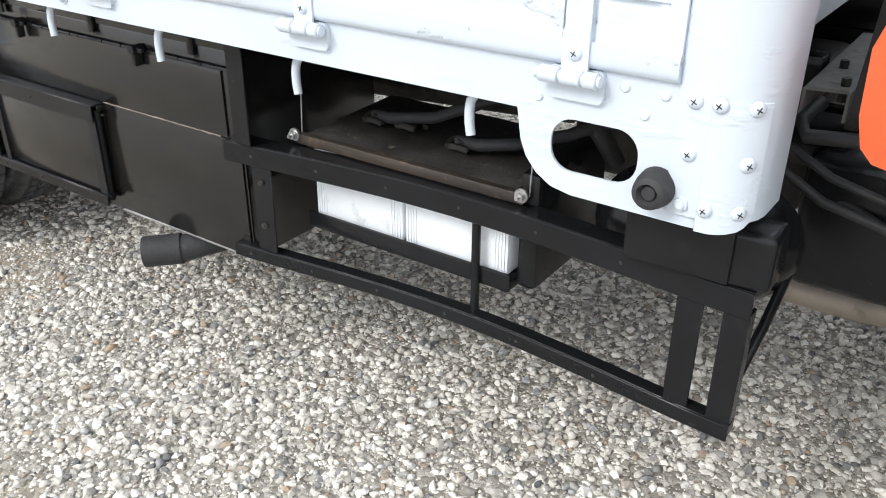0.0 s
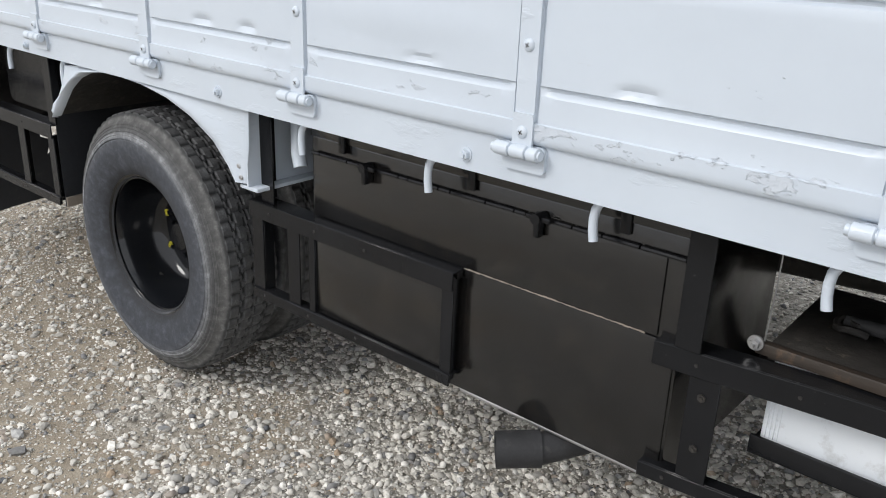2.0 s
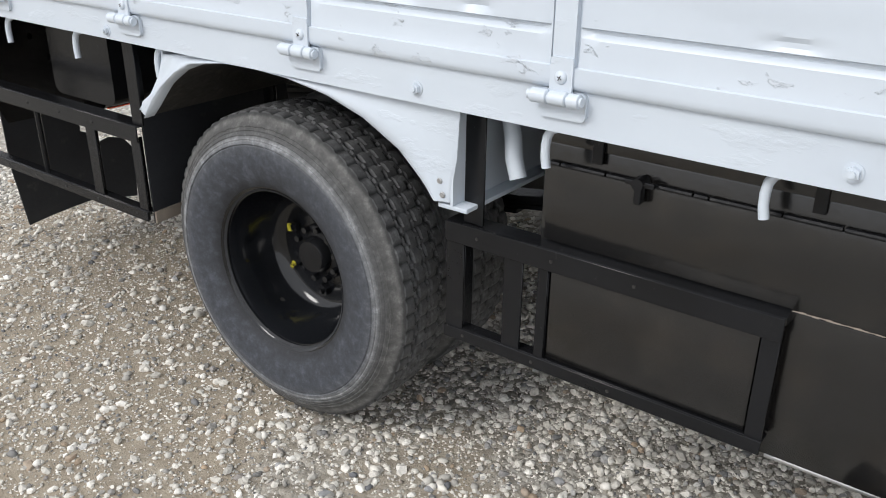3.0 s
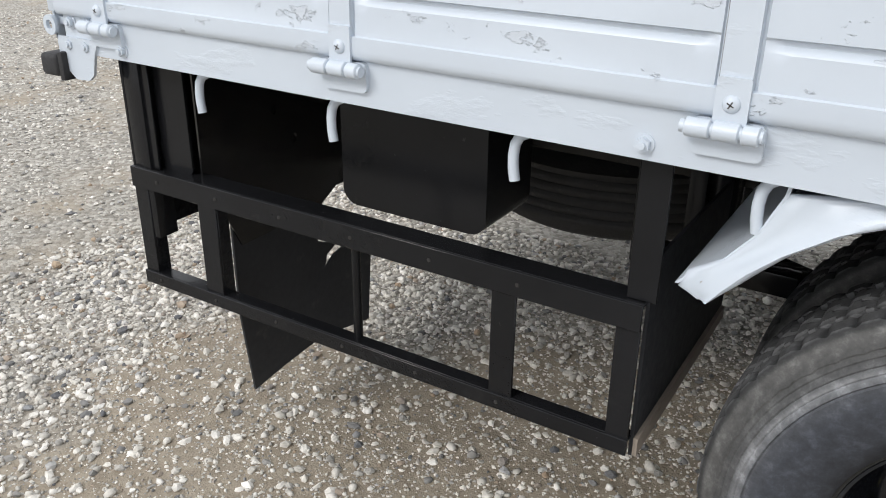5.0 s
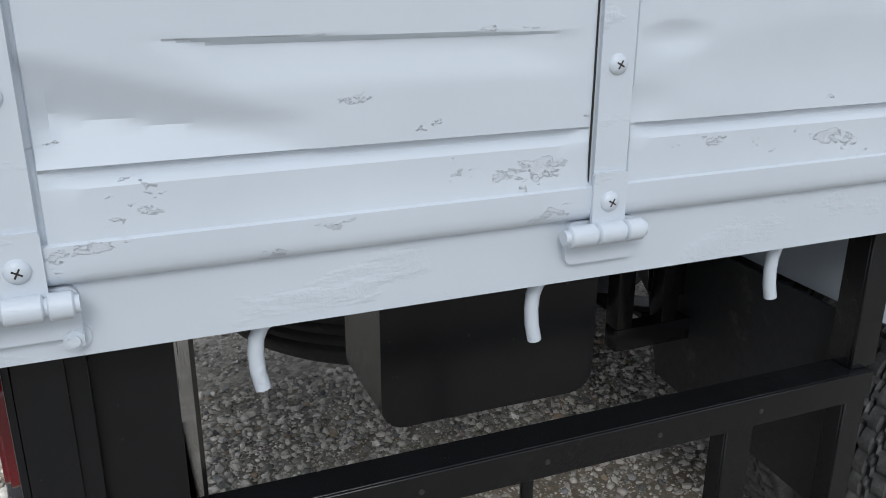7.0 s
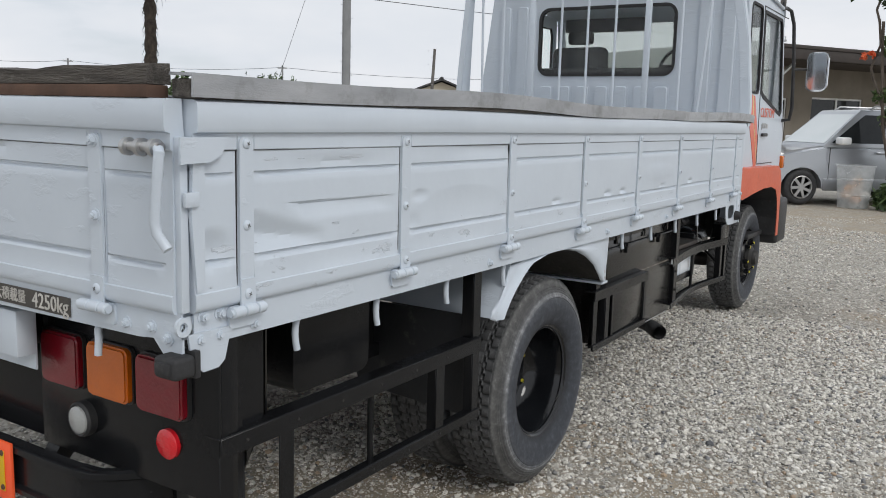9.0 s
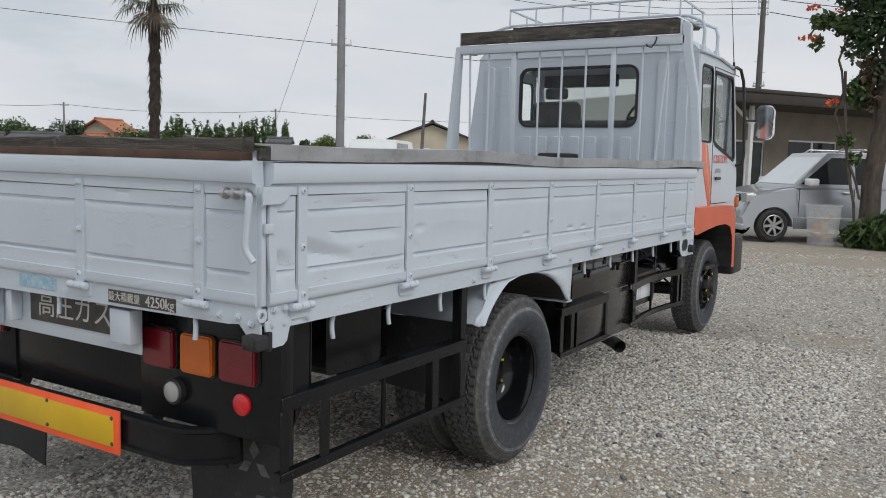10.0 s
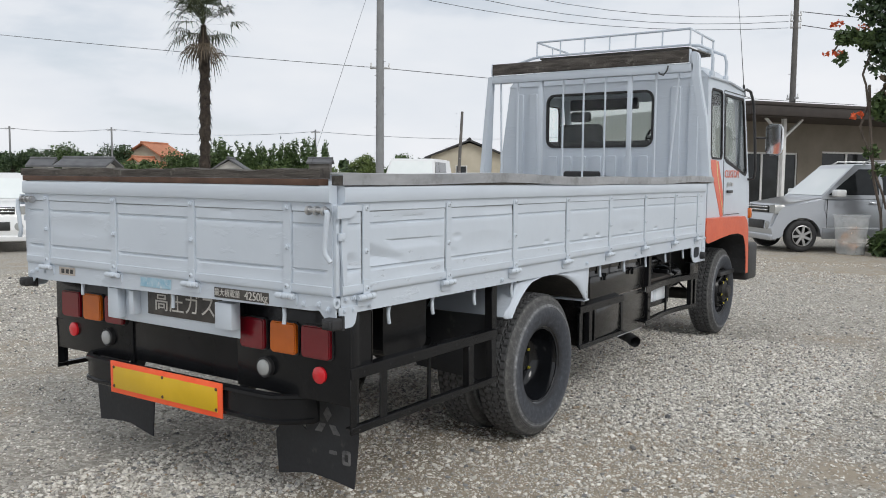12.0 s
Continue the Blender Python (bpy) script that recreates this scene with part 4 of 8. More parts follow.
        part("rope_hook", bm, WHITE, truck, "white bent steel rope hook")
    for x in (0.2, 0.9, 1.9):
        bm = bmesh.new()
        pipe(bm, [(x, WIDE - 0.05, 0.93), (x, WIDE - 0.045, 0.90), (x, WIDE - 0.042, 0.842)], 0.0105, 10)
        part("rope_hook", bm, WHITE, truck)
    # rear sill
    bm = bmesh.new()
    plate(bm, [(0.012, 0.948), (0.14, 0.935), (2.04, 0.915), (2.168, 0.925), (2.168, 1.003), (0.012, 1.003)], "x", -0.168, -0.162)
    box(bm, -0.162, -0.10, 0.02, WIDE - 0.02, 0.975, 0.99)
    rear = part("rear_sill", bm, WHITE, truck, "white rear sill with load signs")
    # flared ends with square rubber buffers below the corners
    for s, y0 in ((1, 0.0), (-1, WIDE)):
        bm = bmesh.new()
        plate(bm, [(-0.155, 0.955), (-0.03, 0.955), (-0.045, 0.93), (-0.058, 0.885), (-0.075, 0.872), (-0.115, 0.870), (-0.135, 0.885), (-0.15, 0.925)], "y", min(y0 + s * 0.006, y0 + s * 0.012), max(y0 + s * 0.006, y0 + s * 0.012))
        plate(bm, [(y0 + s * 0.012, 0.97), (y0 + s * 0.11, 0.95), (y0 + s * 0.06, 0.90), (y0 + s * 0.03, 0.88), (y0 + s * 0.012, 0.885)], "x", -0.166, -0.160)
        part("corner_ear", bm, WHITE, rear)
        bm = bmesh.new()
        yy = sorted((y0 - s * 0.012, y0 + s * 0.055))
        box(bm, -0.205, -0.150, yy[0], yy[1], 0.872, 0.918, 0.010, 3)
        box(bm, -0.212, -0.195, yy[0] + 0.012, yy[1] - 0.012, 0.882, 0.908, 0.004)
        box(bm, -0.150, -0.135, yy[0] + 0.004, yy[1] - 0.004, 0.866, 0.924, 0.003)
        part("rubber_buffer", bm, RUBBER, rear, "square black rubber buffer")
        for y, z in ((0.10, 0.962), (0.05, 0.945), (0.18, 0.958)):
            part("bolt", BOLT, WHITE, rear, at=Matrix.Translation((-0.168, y0 + s * y, z)) @ Matrix.Rotation(radians(-90), 4, "Z"))
    # bolted corner plates and the lashing eye
    bm = bmesh.new()
    plate(bm, round_rect(-0.188, -0.150, 0.955, 0.995, 0.018, 5), "y", 0.001, 0.009, [round_rect(-0.180, -0.160, 0.965, 0.985, 0.0098, 4)])
    part("lashing_eye", bm, WHITE, rear)
    for x in (0.3, 1.0, 1.7):
        bm = bmesh.new()
        pipe(bm, [(-0.12, x + 0.03, 0.93), (-0.135, x + 0.02, 0.925), (-0.15, x + 0.004, 0.92), (-0.152, x, 0.90), (-0.152, x + 0.004, 0.862)], 0.0085, 12)
        part("rope_hook", bm, WHITE, truck)
    return rear


def build_bed():
    bm = bmesh.new()
    box(bm, -0.12, 4.29, 0.045, WIDE - 0.045, 0.9852, 0.990)
    floor = part("bed_floor", bm, OLDWOOD_X, truck, "worn plank floor of the load bed")
    pb = bmesh.new()
    box(pb, -0.13, 4.30, 0.002, 0.146, 0.9905, 1.004, 0.002)
    plank = as_mesh("plank", pb, OLDWOOD_X)
    for i in range(14):
        part("plank", plank, OLDWOOD_X, floor, at=(0, 0.042 + i * 0.15, 0))
    cb = bmesh.new()
    box(cb, 0.0, 0.05, 0.08, WIDE - 0.08, 0.90, 0.984, 0.004)
    cross = as_mesh("cross_bearer", cb, BLACK)
    for i in range(10):
        part("cross_bearer", cross, BLACK, truck, at=(-0.05 + i * 0.46, 0, 0))
    for y in (0.67, 1.45):
        bm = bmesh.new()
        box(bm, -0.05, 4.32, y, y + 0.06, 0.80, 0.899, 0.004)
        part("long_bearer", bm, BLACK, truck)
    bm = bmesh.new()
    for y in (0.66, 1.45):
        box(bm, -0.02, 6.0, y, y + 0.07, 0.68, 0.799, 0.006)
    for x in (0.02, 0.75, 1.3, 2.0, 2.9, 3.8, 4.7, 5.6):
        box(bm, x, x + 0.06, 0.73, 1.45, 0.69, 0.77, 0.005)
    part("chassis_frame", bm, BLACK, truck, "black ladder chassis")


def build_headboard():
    """The rack behind the cab: leaning posts, a top beam with a timber, and upright bars."""
    bm = bmesh.new()
    plate(bm, [(0.03, 1.0), (WIDE - 0.03, 1.0), (WIDE - 0.03, 1.44), (0.03, 1.44)], "x", 4.30, 4.33)
    head = part("headboard", bm, WHITE, truck, "white headboard rack with upright bars")
    for y0, y1 in ((0.028, 0.135), (WIDE - 0.005, WIDE - 0.095)):
        bm = bmesh.new()
        near = y1 < 1
        w = 0.032 if near else 0.026
        pts = [(y0, 1.40), (y0, 1.55), (y0 + (y1 - y0) * 0.35, 1.95), (y1, 2.30), (y1 + 0.01, 2.47), (y1 + 0.03, 2.495)] if near else [(y0, 1.40), (y0 + (y1 - y0) * 0.5, 1.92), (y1, 2.40)]
        rings = [[bm.verts.new((x, y + d, z)) for x, d in ((4.335, -w), (4.335, w), (4.335 + deep, w), (4.335 + deep, -w))] for y, z, deep in ((a, b, 0.07 if near else 0.15 - 0.10 * (b - 1.4)) for a, b in pts)]
        for a, b in zip(rings, rings[1:]):
            for k in range(4):
                bm.faces.new((a[k], a[(k + 1) % 4], b[(k + 1) % 4], b[k]))
        bm.faces.new(rings[0])
        bm.faces.new(rings[-1])
        bmesh.ops.bevel(bm, geom=bm.edges[:], offset=0.006, segments=2, affect="EDGES")
        part("rack_post", bm, WHITE, head)
    bm = bmesh.new()
    box(bm, 4.335, 4.405, 0.15, WIDE - 0.11, 2.335, 2.405, 0.006)
    part("top_beam", bm, WHITE, head)
    bm = bmesh.new()
    box(bm, 4.325, 4.36, 0.185, 2.055, 2.412, 2.512, 0.003)
    part("rack_timber", bm, OLDWOOD, head, "weathered plank along the rack's top")
    bm = bmesh.new()
    box(bm, 4.32, 4.365, 0.176, 0.184, 2.405, 2.515, 0.001)
    part("timber_cheek", bm, WHITE, head)
    bm = bmesh.new()
    box(bm, 4.32, 4.365, 2.056, 2.064, 2.405, 2.515, 0.001)
    part("timber_cheek", bm, WHITE, head)
    for y0, y1, w in ((1.985, 1.965, 0.009), (1.80, 1.80, 0.009), (1.562, 1.562, 0.021), (1.335, 1.335, 0.009), (1.134, 1.134, 0.009), (0.930, 0.930, 0.009), (0.702, 0.702, 0.019), (0.472, 0.472, 0.009), (0.275, 0.345, 0.010)):
        bm = bmesh.new()
        if w > 0.012:
            box(bm, 4.352, 4.352 + 1.6 * w, y0 - w, y0 + w, 1.40, 2.36, 0.003)
        else:
            pipe(bm, [(4.368, y1, 1.40), (4.368, (y0 + y1) / 2, 1.9), (4.368, y0, 2.36)], w, 10)
        part("rack_bar", bm, WHITE, head)
    bm = bmesh.new()
    pipe(bm, [(4.33, 0.36, 2.39), (4.31, 0.355, 2.375), (4.305, 0.36, 2.35), (4.31, 0.39, 2.315), (4.315, 0.43, 2.33), (4.315, 0.43, 2.345)], 0.006, 8)
    part("wire_hook", bm, DARKPLASTIC, head)


def tyre_mesh(width=0.236, r_out=0.404, seg=240):
    side = ((0.205, 0.034), (0.222, 0.022), (0.232, 0.017), (0.255, 0.008), (0.290, 0.001), (0.315, -0.001), (0.332, 0.001), (0.335, 0.0035), (0.338, 0.001), (0.345, 0.0035), (0.347, 0.006), (0.350, 0.005), (0.356, 0.0075), (0.358, 0.010), (0.361, 0.009), (0.367, 0.0125), (0.369, 0.015), (0.372, 0.0145), (0.379, 0.019), (0.382, 0.0185), (0.392, 0.028), (0.402, 0.032))
    bm = bmesh.new()
    side = tuple((r if r < 0.232 else 0.232 + (r - 0.232) * 0.91, y) for r, y in side)
    prof = [(r, y, 0) for r, y in side]
    n = 40
    prof += [(r_out - 0.004 * (2 * i / n - 1) ** 2, 0.040 + (width - 0.08) * i / n, 1) for i in range(n + 1)]
    prof += [(r, width - y, 0) for r, y in side[::-1]]
    rings = []
    for r, y, tread in prof:
        ring = []
        for k in range(seg):
            a = 2 * math.pi * k / seg
            rr = r
            if tread:
                f = (y - 0.040) / (width - 0.08)
                zig = 0.030 * (1 if (k // 2) % 2 else -1)
                if min(abs(f + zig - q) for q in (0.22, 0.5, 0.78)) < 0.030:
                    rr -= 0.0075
                if (k % 4 == 0) and (f < 0.18 or f > 0.82):
                    rr -= 0.005
                if (k % 4 == 2) and 0.26 < f < 0.74:
                    rr -= 0.005
            elif 0.365 < r < 0.39 and k % 4 == 0:
                rr -= 0.002
            ring.append(bm.verts.new((rr * math.cos(a), y, rr * math.sin(a))))
        rings.append(ring)
    for a, b in zip(rings, rings[1:]):
        for k in range(seg):
            bm.faces.new((a[k], a[(k + 1) % seg], b[(k + 1) % seg], b[k]))
    return as_mesh("tyre", bm, TYRE, 30)


TYRE_MESH = tyre_mesh()


def dished_rim():
    bm = bmesh.new()
    lathe(bm, ((0.206, 0.036), (0.214, 0.026), (0.221, 0.024), (0.223, 0.030), (0.217, 0.036), (0.203, 0.040), (0.198, 0.055), (0.192, 0.075), (0.190, 0.10), (0.182, 0.135), (0.172, 0.155), (0.166, 0.168), (0.150, 0.182), (0.125, 0.186), (0.112, 0.180), (0.100, 0.180), (0.02, 0.181), (0.0001, 0.181)), 64)
    return as_mesh("rim", bm, GLOSSBLACK)


def hub_mesh():
    bm = bmesh.new()
    lathe(bm, ((0.078, 0.182), (0.075, 0.166), (0.050, 0.160), (0.047, 0.140), (0.041, 0.133), (0.0001, 0.131)), 40)
    return as_mesh("hub", bm, BLACK)


def nut_mesh():
    bm = bmesh.new()
    cyl(bm, (0, 0.004, 0), (0, -0.02, 0), 0.019, seg=6)
    cyl(bm, (0, -0.02, 0), (0, -0.03, 0), 0.010, seg=12)
    return as_mesh("wheel_nut", bm, BLACK)


def tag_mesh():
    bm = bmesh.new()
    plate(bm, [(-0.010, -0.0065), (0.008, -0.0075), (0.010, -0.002), (0.009, 0.0065), (-0.007, 0.0075), (-0.010, 0.002)], "y", -0.020, -0.013)
    bmesh.ops.bevel(bm, geom=bm.edges[:], offset=0.001, segments=1, affect="EDGES")
    return as_mesh("nut_marker", bm, NUTYELLOW)


def hub_bolt_mesh():
    bm = bmesh.new()
    cyl(bm, (0, 0.004, 0), (0, -0.018, 0), 0.009, seg=6)
    return as_mesh("hub_bolt", bm, GLOSSBLACK)


RIM, HUB, NUT, TAG, HUBBOLT = dished_rim(), hub_mesh(), nut_mesh(), tag_mesh(), hub_bolt_mesh()


def build_rear_wheels():
    for s, face in ((1, 0.03), (-1, WIDE - 0.03)):
        turn = 0 if s == 1 else 180
        at = pose(1.612, face, 0.409, 0, 0, turn)
        wheel = part("rear_wheel", RIM, BLACK, truck, "black dished twin wheel with grey-scuffed tyre", at=at)
        part("tyre", TYRE_MESH, TYRE, wheel, "worn tyre with dusty grey sidewall")
        part("inner_tyre", TYRE_MESH, TYRE, wheel, at=(0, 0.265, 0))
        hub = part("hub", HUB, GREASE, wheel)
        for k in range(10):
            part("hub_bolt", HUBBOLT, GREASE, hub, at=(0.069 * math.cos(0.628 * k + 0.2), 0.166, 0.069 * math.sin(0.628 * k + 0.2)))
        for k in range(6):
            a = radians(60 * k + 32)
            p = (0.108 * math.cos(a), 0.184, 0.108 * math.sin(a))
            part("wheel_nut", NUT, BLACK, wheel, at=p)
            if k != 4:
                part("nut_marker", TAG, NUTYELLOW, wheel, "yellow nut marker", at=pose(p[0], p[1] - 0.010, p[2], 0, 40 * k, 0))
    bm = bmesh.new()
    pipe(bm, [(1.612, 0.2, 0.413), (1.612, 0.7, 0.413), (1.612, 0.95, 0.413), (1.612, 1.09, 0.413), (1.612, 1.25, 0.413), (1.612, 1.5, 0.413), (1.612, WIDE - 0.2, 0.413)], [0.06, 0.065, 0.10, 0.16, 0.10, 0.065, 0.06], 20)
    part("rear_axle", bm, GREASE, truck)
    for y in (0.60, WIDE - 0.66):
        bm = bmesh.new()
        for k in range(5):
            half = 0.62 - k * 0.09
            pts = [(1.612 + half * q, y + 0.03, 0.50 + 0.028 * (4 - k) * 0 - k * 0.013 + 0.085 * q * q * (half / 0.62) ** 2) for q in (-1, -0.6, -0.3, 0, 0.3, 0.6, 1)]
            rings = [[bm.verts.new((x, yy + dy, z + dz)) for dy, dz in ((-0.035, -0.006), (0.035, -0.006), (0.035, 0.006), (-0.035, 0.006))] for x, yy, z in pts]
            for a, b in zip(rings, rings[1:]):
                for j in range(4):
                    bm.faces.new((a[j], a[(j + 1) % 4], b[(j + 1) % 4], b[j]))
            bm.faces.new(rings[0])
            bm.faces.new(rings[-1])
        part("leaf_spring", bm, BLACK, truck)


def build_front_wheels():
    for s, face in ((1, 0.165), (-1, WIDE - 0.165)):
        at = pose(5.46, face, 0.409, 0, 0, 0 if s == 1 else 180)
        bm = bmesh.new()
        lathe(bm, ((0.206, 0.036), (0.214, 0.026), (0.221, 0.024), (0.217, 0.036), (0.203, 0.042), (0.196, 0.065), (0.185, 0.07), (0.165, 0.062), (0.150, 0.030), (0.140, 0.018), (0.110, 0.012), (0.095, 0.014), (0.0001, 0.014)), 56)
        wheel = part("front_wheel", bm, BLACK, truck, "black front wheel with yellow nut markers", at=at)
        part("tyre", TYRE_MESH, TYRE, wheel)
        bm = bmesh.new()
        lathe(bm, ((0.095, 0.016), (0.09, -0.01), (0.06, -0.028), (0.055, -0.05), (0.05, -0.055), (0.0001, -0.055)), 36)
        part("hub", bm, GREASE, wheel)
        for k in range(6):
            a = radians(60 * k + 10)
            p = (0.115 * math.cos(a), 0.012, 0.115 * math.sin(a))
            part("wheel_nut", NUT, BLACK, wheel, at=p)
            part("nut_marker", TAG, NUTYELLOW, wheel, "yellow nut marker", at=pose(p[0], p[1] - 0.012, p[2], 0, 50 * k, 0))
    bm = bmesh.new()
    pipe(bm, [(5.46, 0.3, 0.40), (5.46, 0.5, 0.36), (5.46, MID, 0.34), (5.46, WIDE - 0.5, 0.36), (5.46, WIDE - 0.3, 0.40)], 0.055, 16)
    part("front_axle", bm, GREASE, truck)


def build_fender():
    """The white rear mudguard: a pressed side with flared lip and horn, and the sheet over the tyres."""
    arch = [(1.200, 0.738), (1.230, 0.766), (1.262, 0.800), (1.300, 0.838), (1.365, 0.880), (1.43, 0.903), (1.534, 0.918), (1.62, 0.919), (1.72, 0.912), (1.83, 0.892), (1.928, 0.860), (2.02, 0.812), (2.08, 0.760), (2.112, 0.728)]
    back = [(1.272, 0.930), (1.264, 0.885), (1.242, 0.845), (1.203, 0.797), (1.165, 0.768), (1.143, 0.745), (1.172, 0.733)]
    rim = [(1.176, 0.729), (1.148, 0.741), (1.158, 0.768), (1.203, 0.797), (1.242, 0.845), (1.268, 0.905), (1.46, 0.932), (1.62, 0.934), (1.74, 0.934), (1.88, 0.934), (2.02, 0.934), (2.172, 0.934), (2.165, 0.82), (2.150, 0.728)]
    swell = ((0.0, 0.0), (0.03, -0.010), (0.10, -0.020), (0.20, -0.024), (0.34, -0.020), (0.52, -0.011), (0.72, -0.005), (0.9, -0.004), (1.0, 0.002))
    bm = bmesh.new()
    rows = []
    for (x0, z0), (x1, z1) in zip(arch, rim):
        g = 0.45 + 0.55 * max(0.0, min(1.0, (1.95 - x0) / 0.5))
        rows.append([bm.verts.new((x0 + (x1 - x0) * f, 0.034 + d * g, z0 + (z1 - z0) * f)) for f, d in swell])
    for a, b in zip(rows, rows[1:]):
        for k in range(len(swell) - 1):
            bm.faces.new((a[k], a[k + 1], b[k + 1], b[k]))
    bmesh.ops.subdivide_edges(bm, edges=bm.edges[:], cuts=1, use_grid_fill=True, smooth=0.6)
    ext = bmesh.ops.extrude_face_region(bm, geom=bm.faces[:])
    bmesh.ops.translate(bm, vec=(0, 0.004, 0), verts=[g for g in ext["geom"] if isinstance(g, bmesh.types.BMVert)])
    fender = part("fender", bm, WHITE, truck, "white sheet-metal rear mudguard", sharp=60)
    bm = bmesh.new()
    rows = [[bm.verts.new((x, y, z + 0.003)) for y in (0.034, 0.30, 0.56)] for x, z in arch]
    top = [[bm.verts.new((x, y, z + 0.007)) for y in (0.034, 0.30, 0.56)] for x, z in arch]
    for grid in (rows, top):
        for a, b in zip(grid, grid[1:]):
            for k in range(2):
                f = bm.faces.new((a[k], a[k + 1], b[k + 1], b[k]))
                f.material_index = 0 if grid is rows else 1
    part("fender_top", bm, (GREASE, WHITE), fender)
    bm = bmesh.new()
    sheet = [[bm.verts.new((x + d, y, z)) for x, z in back[:6]] for y in (0.034, 0.50) for d in (0.0, 0.005)]
    for p, q in ((0, 2), (1, 3), (0, 1), (2, 3)):
        for k in range(5):
            bm.faces.new((sheet[p][k], sheet[p][k + 1], sheet[q][k + 1], sheet[q][k]))
    part("rear_apron", bm, WHITE, fender)
    bm = bmesh.new()
    plate(bm, [(0.034, 0.722), (0.42, 0.722), (0.42, 0.91), (0.034, 0.91)], "x", 2.152, 2.158)
    box(bm, 2.12, 2.19, 0.036, 0.42, 0.712, 0.722, 0.002)
    part("fender_apron", bm, WHITE, fender)
    rb = bmesh.new()
    lathe(rb, ((0.0001, -0.003), (0.005, -0.003), (0.007, 0.0)), 10)
    rv = as_mesh("rivet", rb, STEEL)
    for x, z in ((2.135, 0.742), (2.128, 0.770), (1.185, 0.757)):
        part("rivet", rv, STEEL, fender, at=(x, 0.030, z))
    bm = bmesh.new()
    pipe(bm, [(2.20, 0.16, 0.90), (2.225, 0.14, 0.85), (2.235, 0.13, 0.81), (2.25, 0.125, 0.775)], 0.018, 10)
    part("stay", bm, WHITE, fender)
    mirrored(fender, truck)
    # stiff rubber sheet behind the wheels
    bm = bmesh.new()
    plate(bm, [(0.062, 0.405), (0.55, 0.435), (0.60, 0.60), (0.58, 0.75), (0.062, 0.755)], "x", 1.098, 1.104)
    sheet = part("mud_sheet", bm, FLAP, truck, "black rubber sheet behind the rear wheel")
    bm = bmesh.new()
    plate(bm, [(0.062, 0.407), (0.55, 0.437), (0.55, 0.462), (0.062, 0.440)], "x", 1.1045, 1.112)
    part("strip", bm, EXHAUST, sheet)


def angle_bar(bm, x0, x1, y, z0, z1, depth=0.045, t=0.005):
    """Angle steel: an upright face and a flat flange along its top."""
    box(bm, x0, x1, y, y + t, z0, z1, 0.0012, 1)
    box(bm, x0, x1, y + t, y + depth, z1 - t, z1, 0.0012, 1)


def upright(bm, x0, x1, y, z0, z1, depth=0.035, t=0.005, left=True):
    box(bm, x0, x1, y, y + t, z0, z1, 0.0012, 1)
    if left:
        box(bm, x0, x0 + t, y + t, y + depth, z0, z1, 0.0012, 1)
    else:
        box(bm, x1 - t, x1, y + t, y + depth, z0, z1, 0.0012, 1)


def side_guard(name, y, x0, x1, z0, z1, z2, z3, posts, rods, label, bow=0.0):
    def bent(x):
        return bow * math.sin(math.pi * max(0.0, min(1.0, (x - x0) / (x1 - x0)))) ** 1.3

    def bend(bm):
        if bow:
            for k in range(1, 14):
                bmesh.ops.bisect_plane(bm, geom=bm.verts[:] + bm.edges[:] + bm.faces[:], plane_co=(x0 + (x1 - x0) * k / 14, 0, 0), plane_no=(1, 0, 0))
            for v in bm.verts:
                v.co.y += bent(v.co.x)

    bm = bmesh.new()
    angle_bar(bm, x0, x1, y, z2, z3, 0.055)
    bend(bm)
    g = part(name, bm, BLACK, truck, label)
    bm = bmesh.new()
    angle_bar(bm, x0, x1, y, z0, z1, 0.035)
    bend(bm)
    part("lower_rail", bm, BLACK, g)
    for a, b, left in posts:
        bm = bmesh.new()
        upright(bm, a, b, y + 0.0055 + bent((a + b) / 2), z0 + 0.004, z2 + 0.003, left=left)
        part("guard_post", bm, BLACK, g)
    for x in rods:
        bm = bmesh.new()
        cyl(bm, (x, y + bent(x) + 0.03, z1 - 0.004), (x, y + bent(x) + 0.03, z2 + 0.002), 0.009, seg=12)
        part("guard_rod", bm, BLACK, g)
    rb = bmesh.new()
    lathe(rb, ((0.0001, -0.002), (0.003, -0.002), (0.004, 0.0)), 8)
    rv = as_mesh("rivet", rb, GREASE)
    n = int((x1 - x0) / 0.17)
    for i in range(n):
        part("rivet", rv, GREASE, g, at=(x0 + 0.08 + i * 0.17, y + bent(x0 + 0.08 + i * 0.17), (z2 + z3) / 2))
        part("rivet", rv, GREASE, g, at=(x0 + 0.05 + i * 0.17, y + bent(x0 + 0.05 + i * 0.17), (z0 + z1) / 2))
    return g


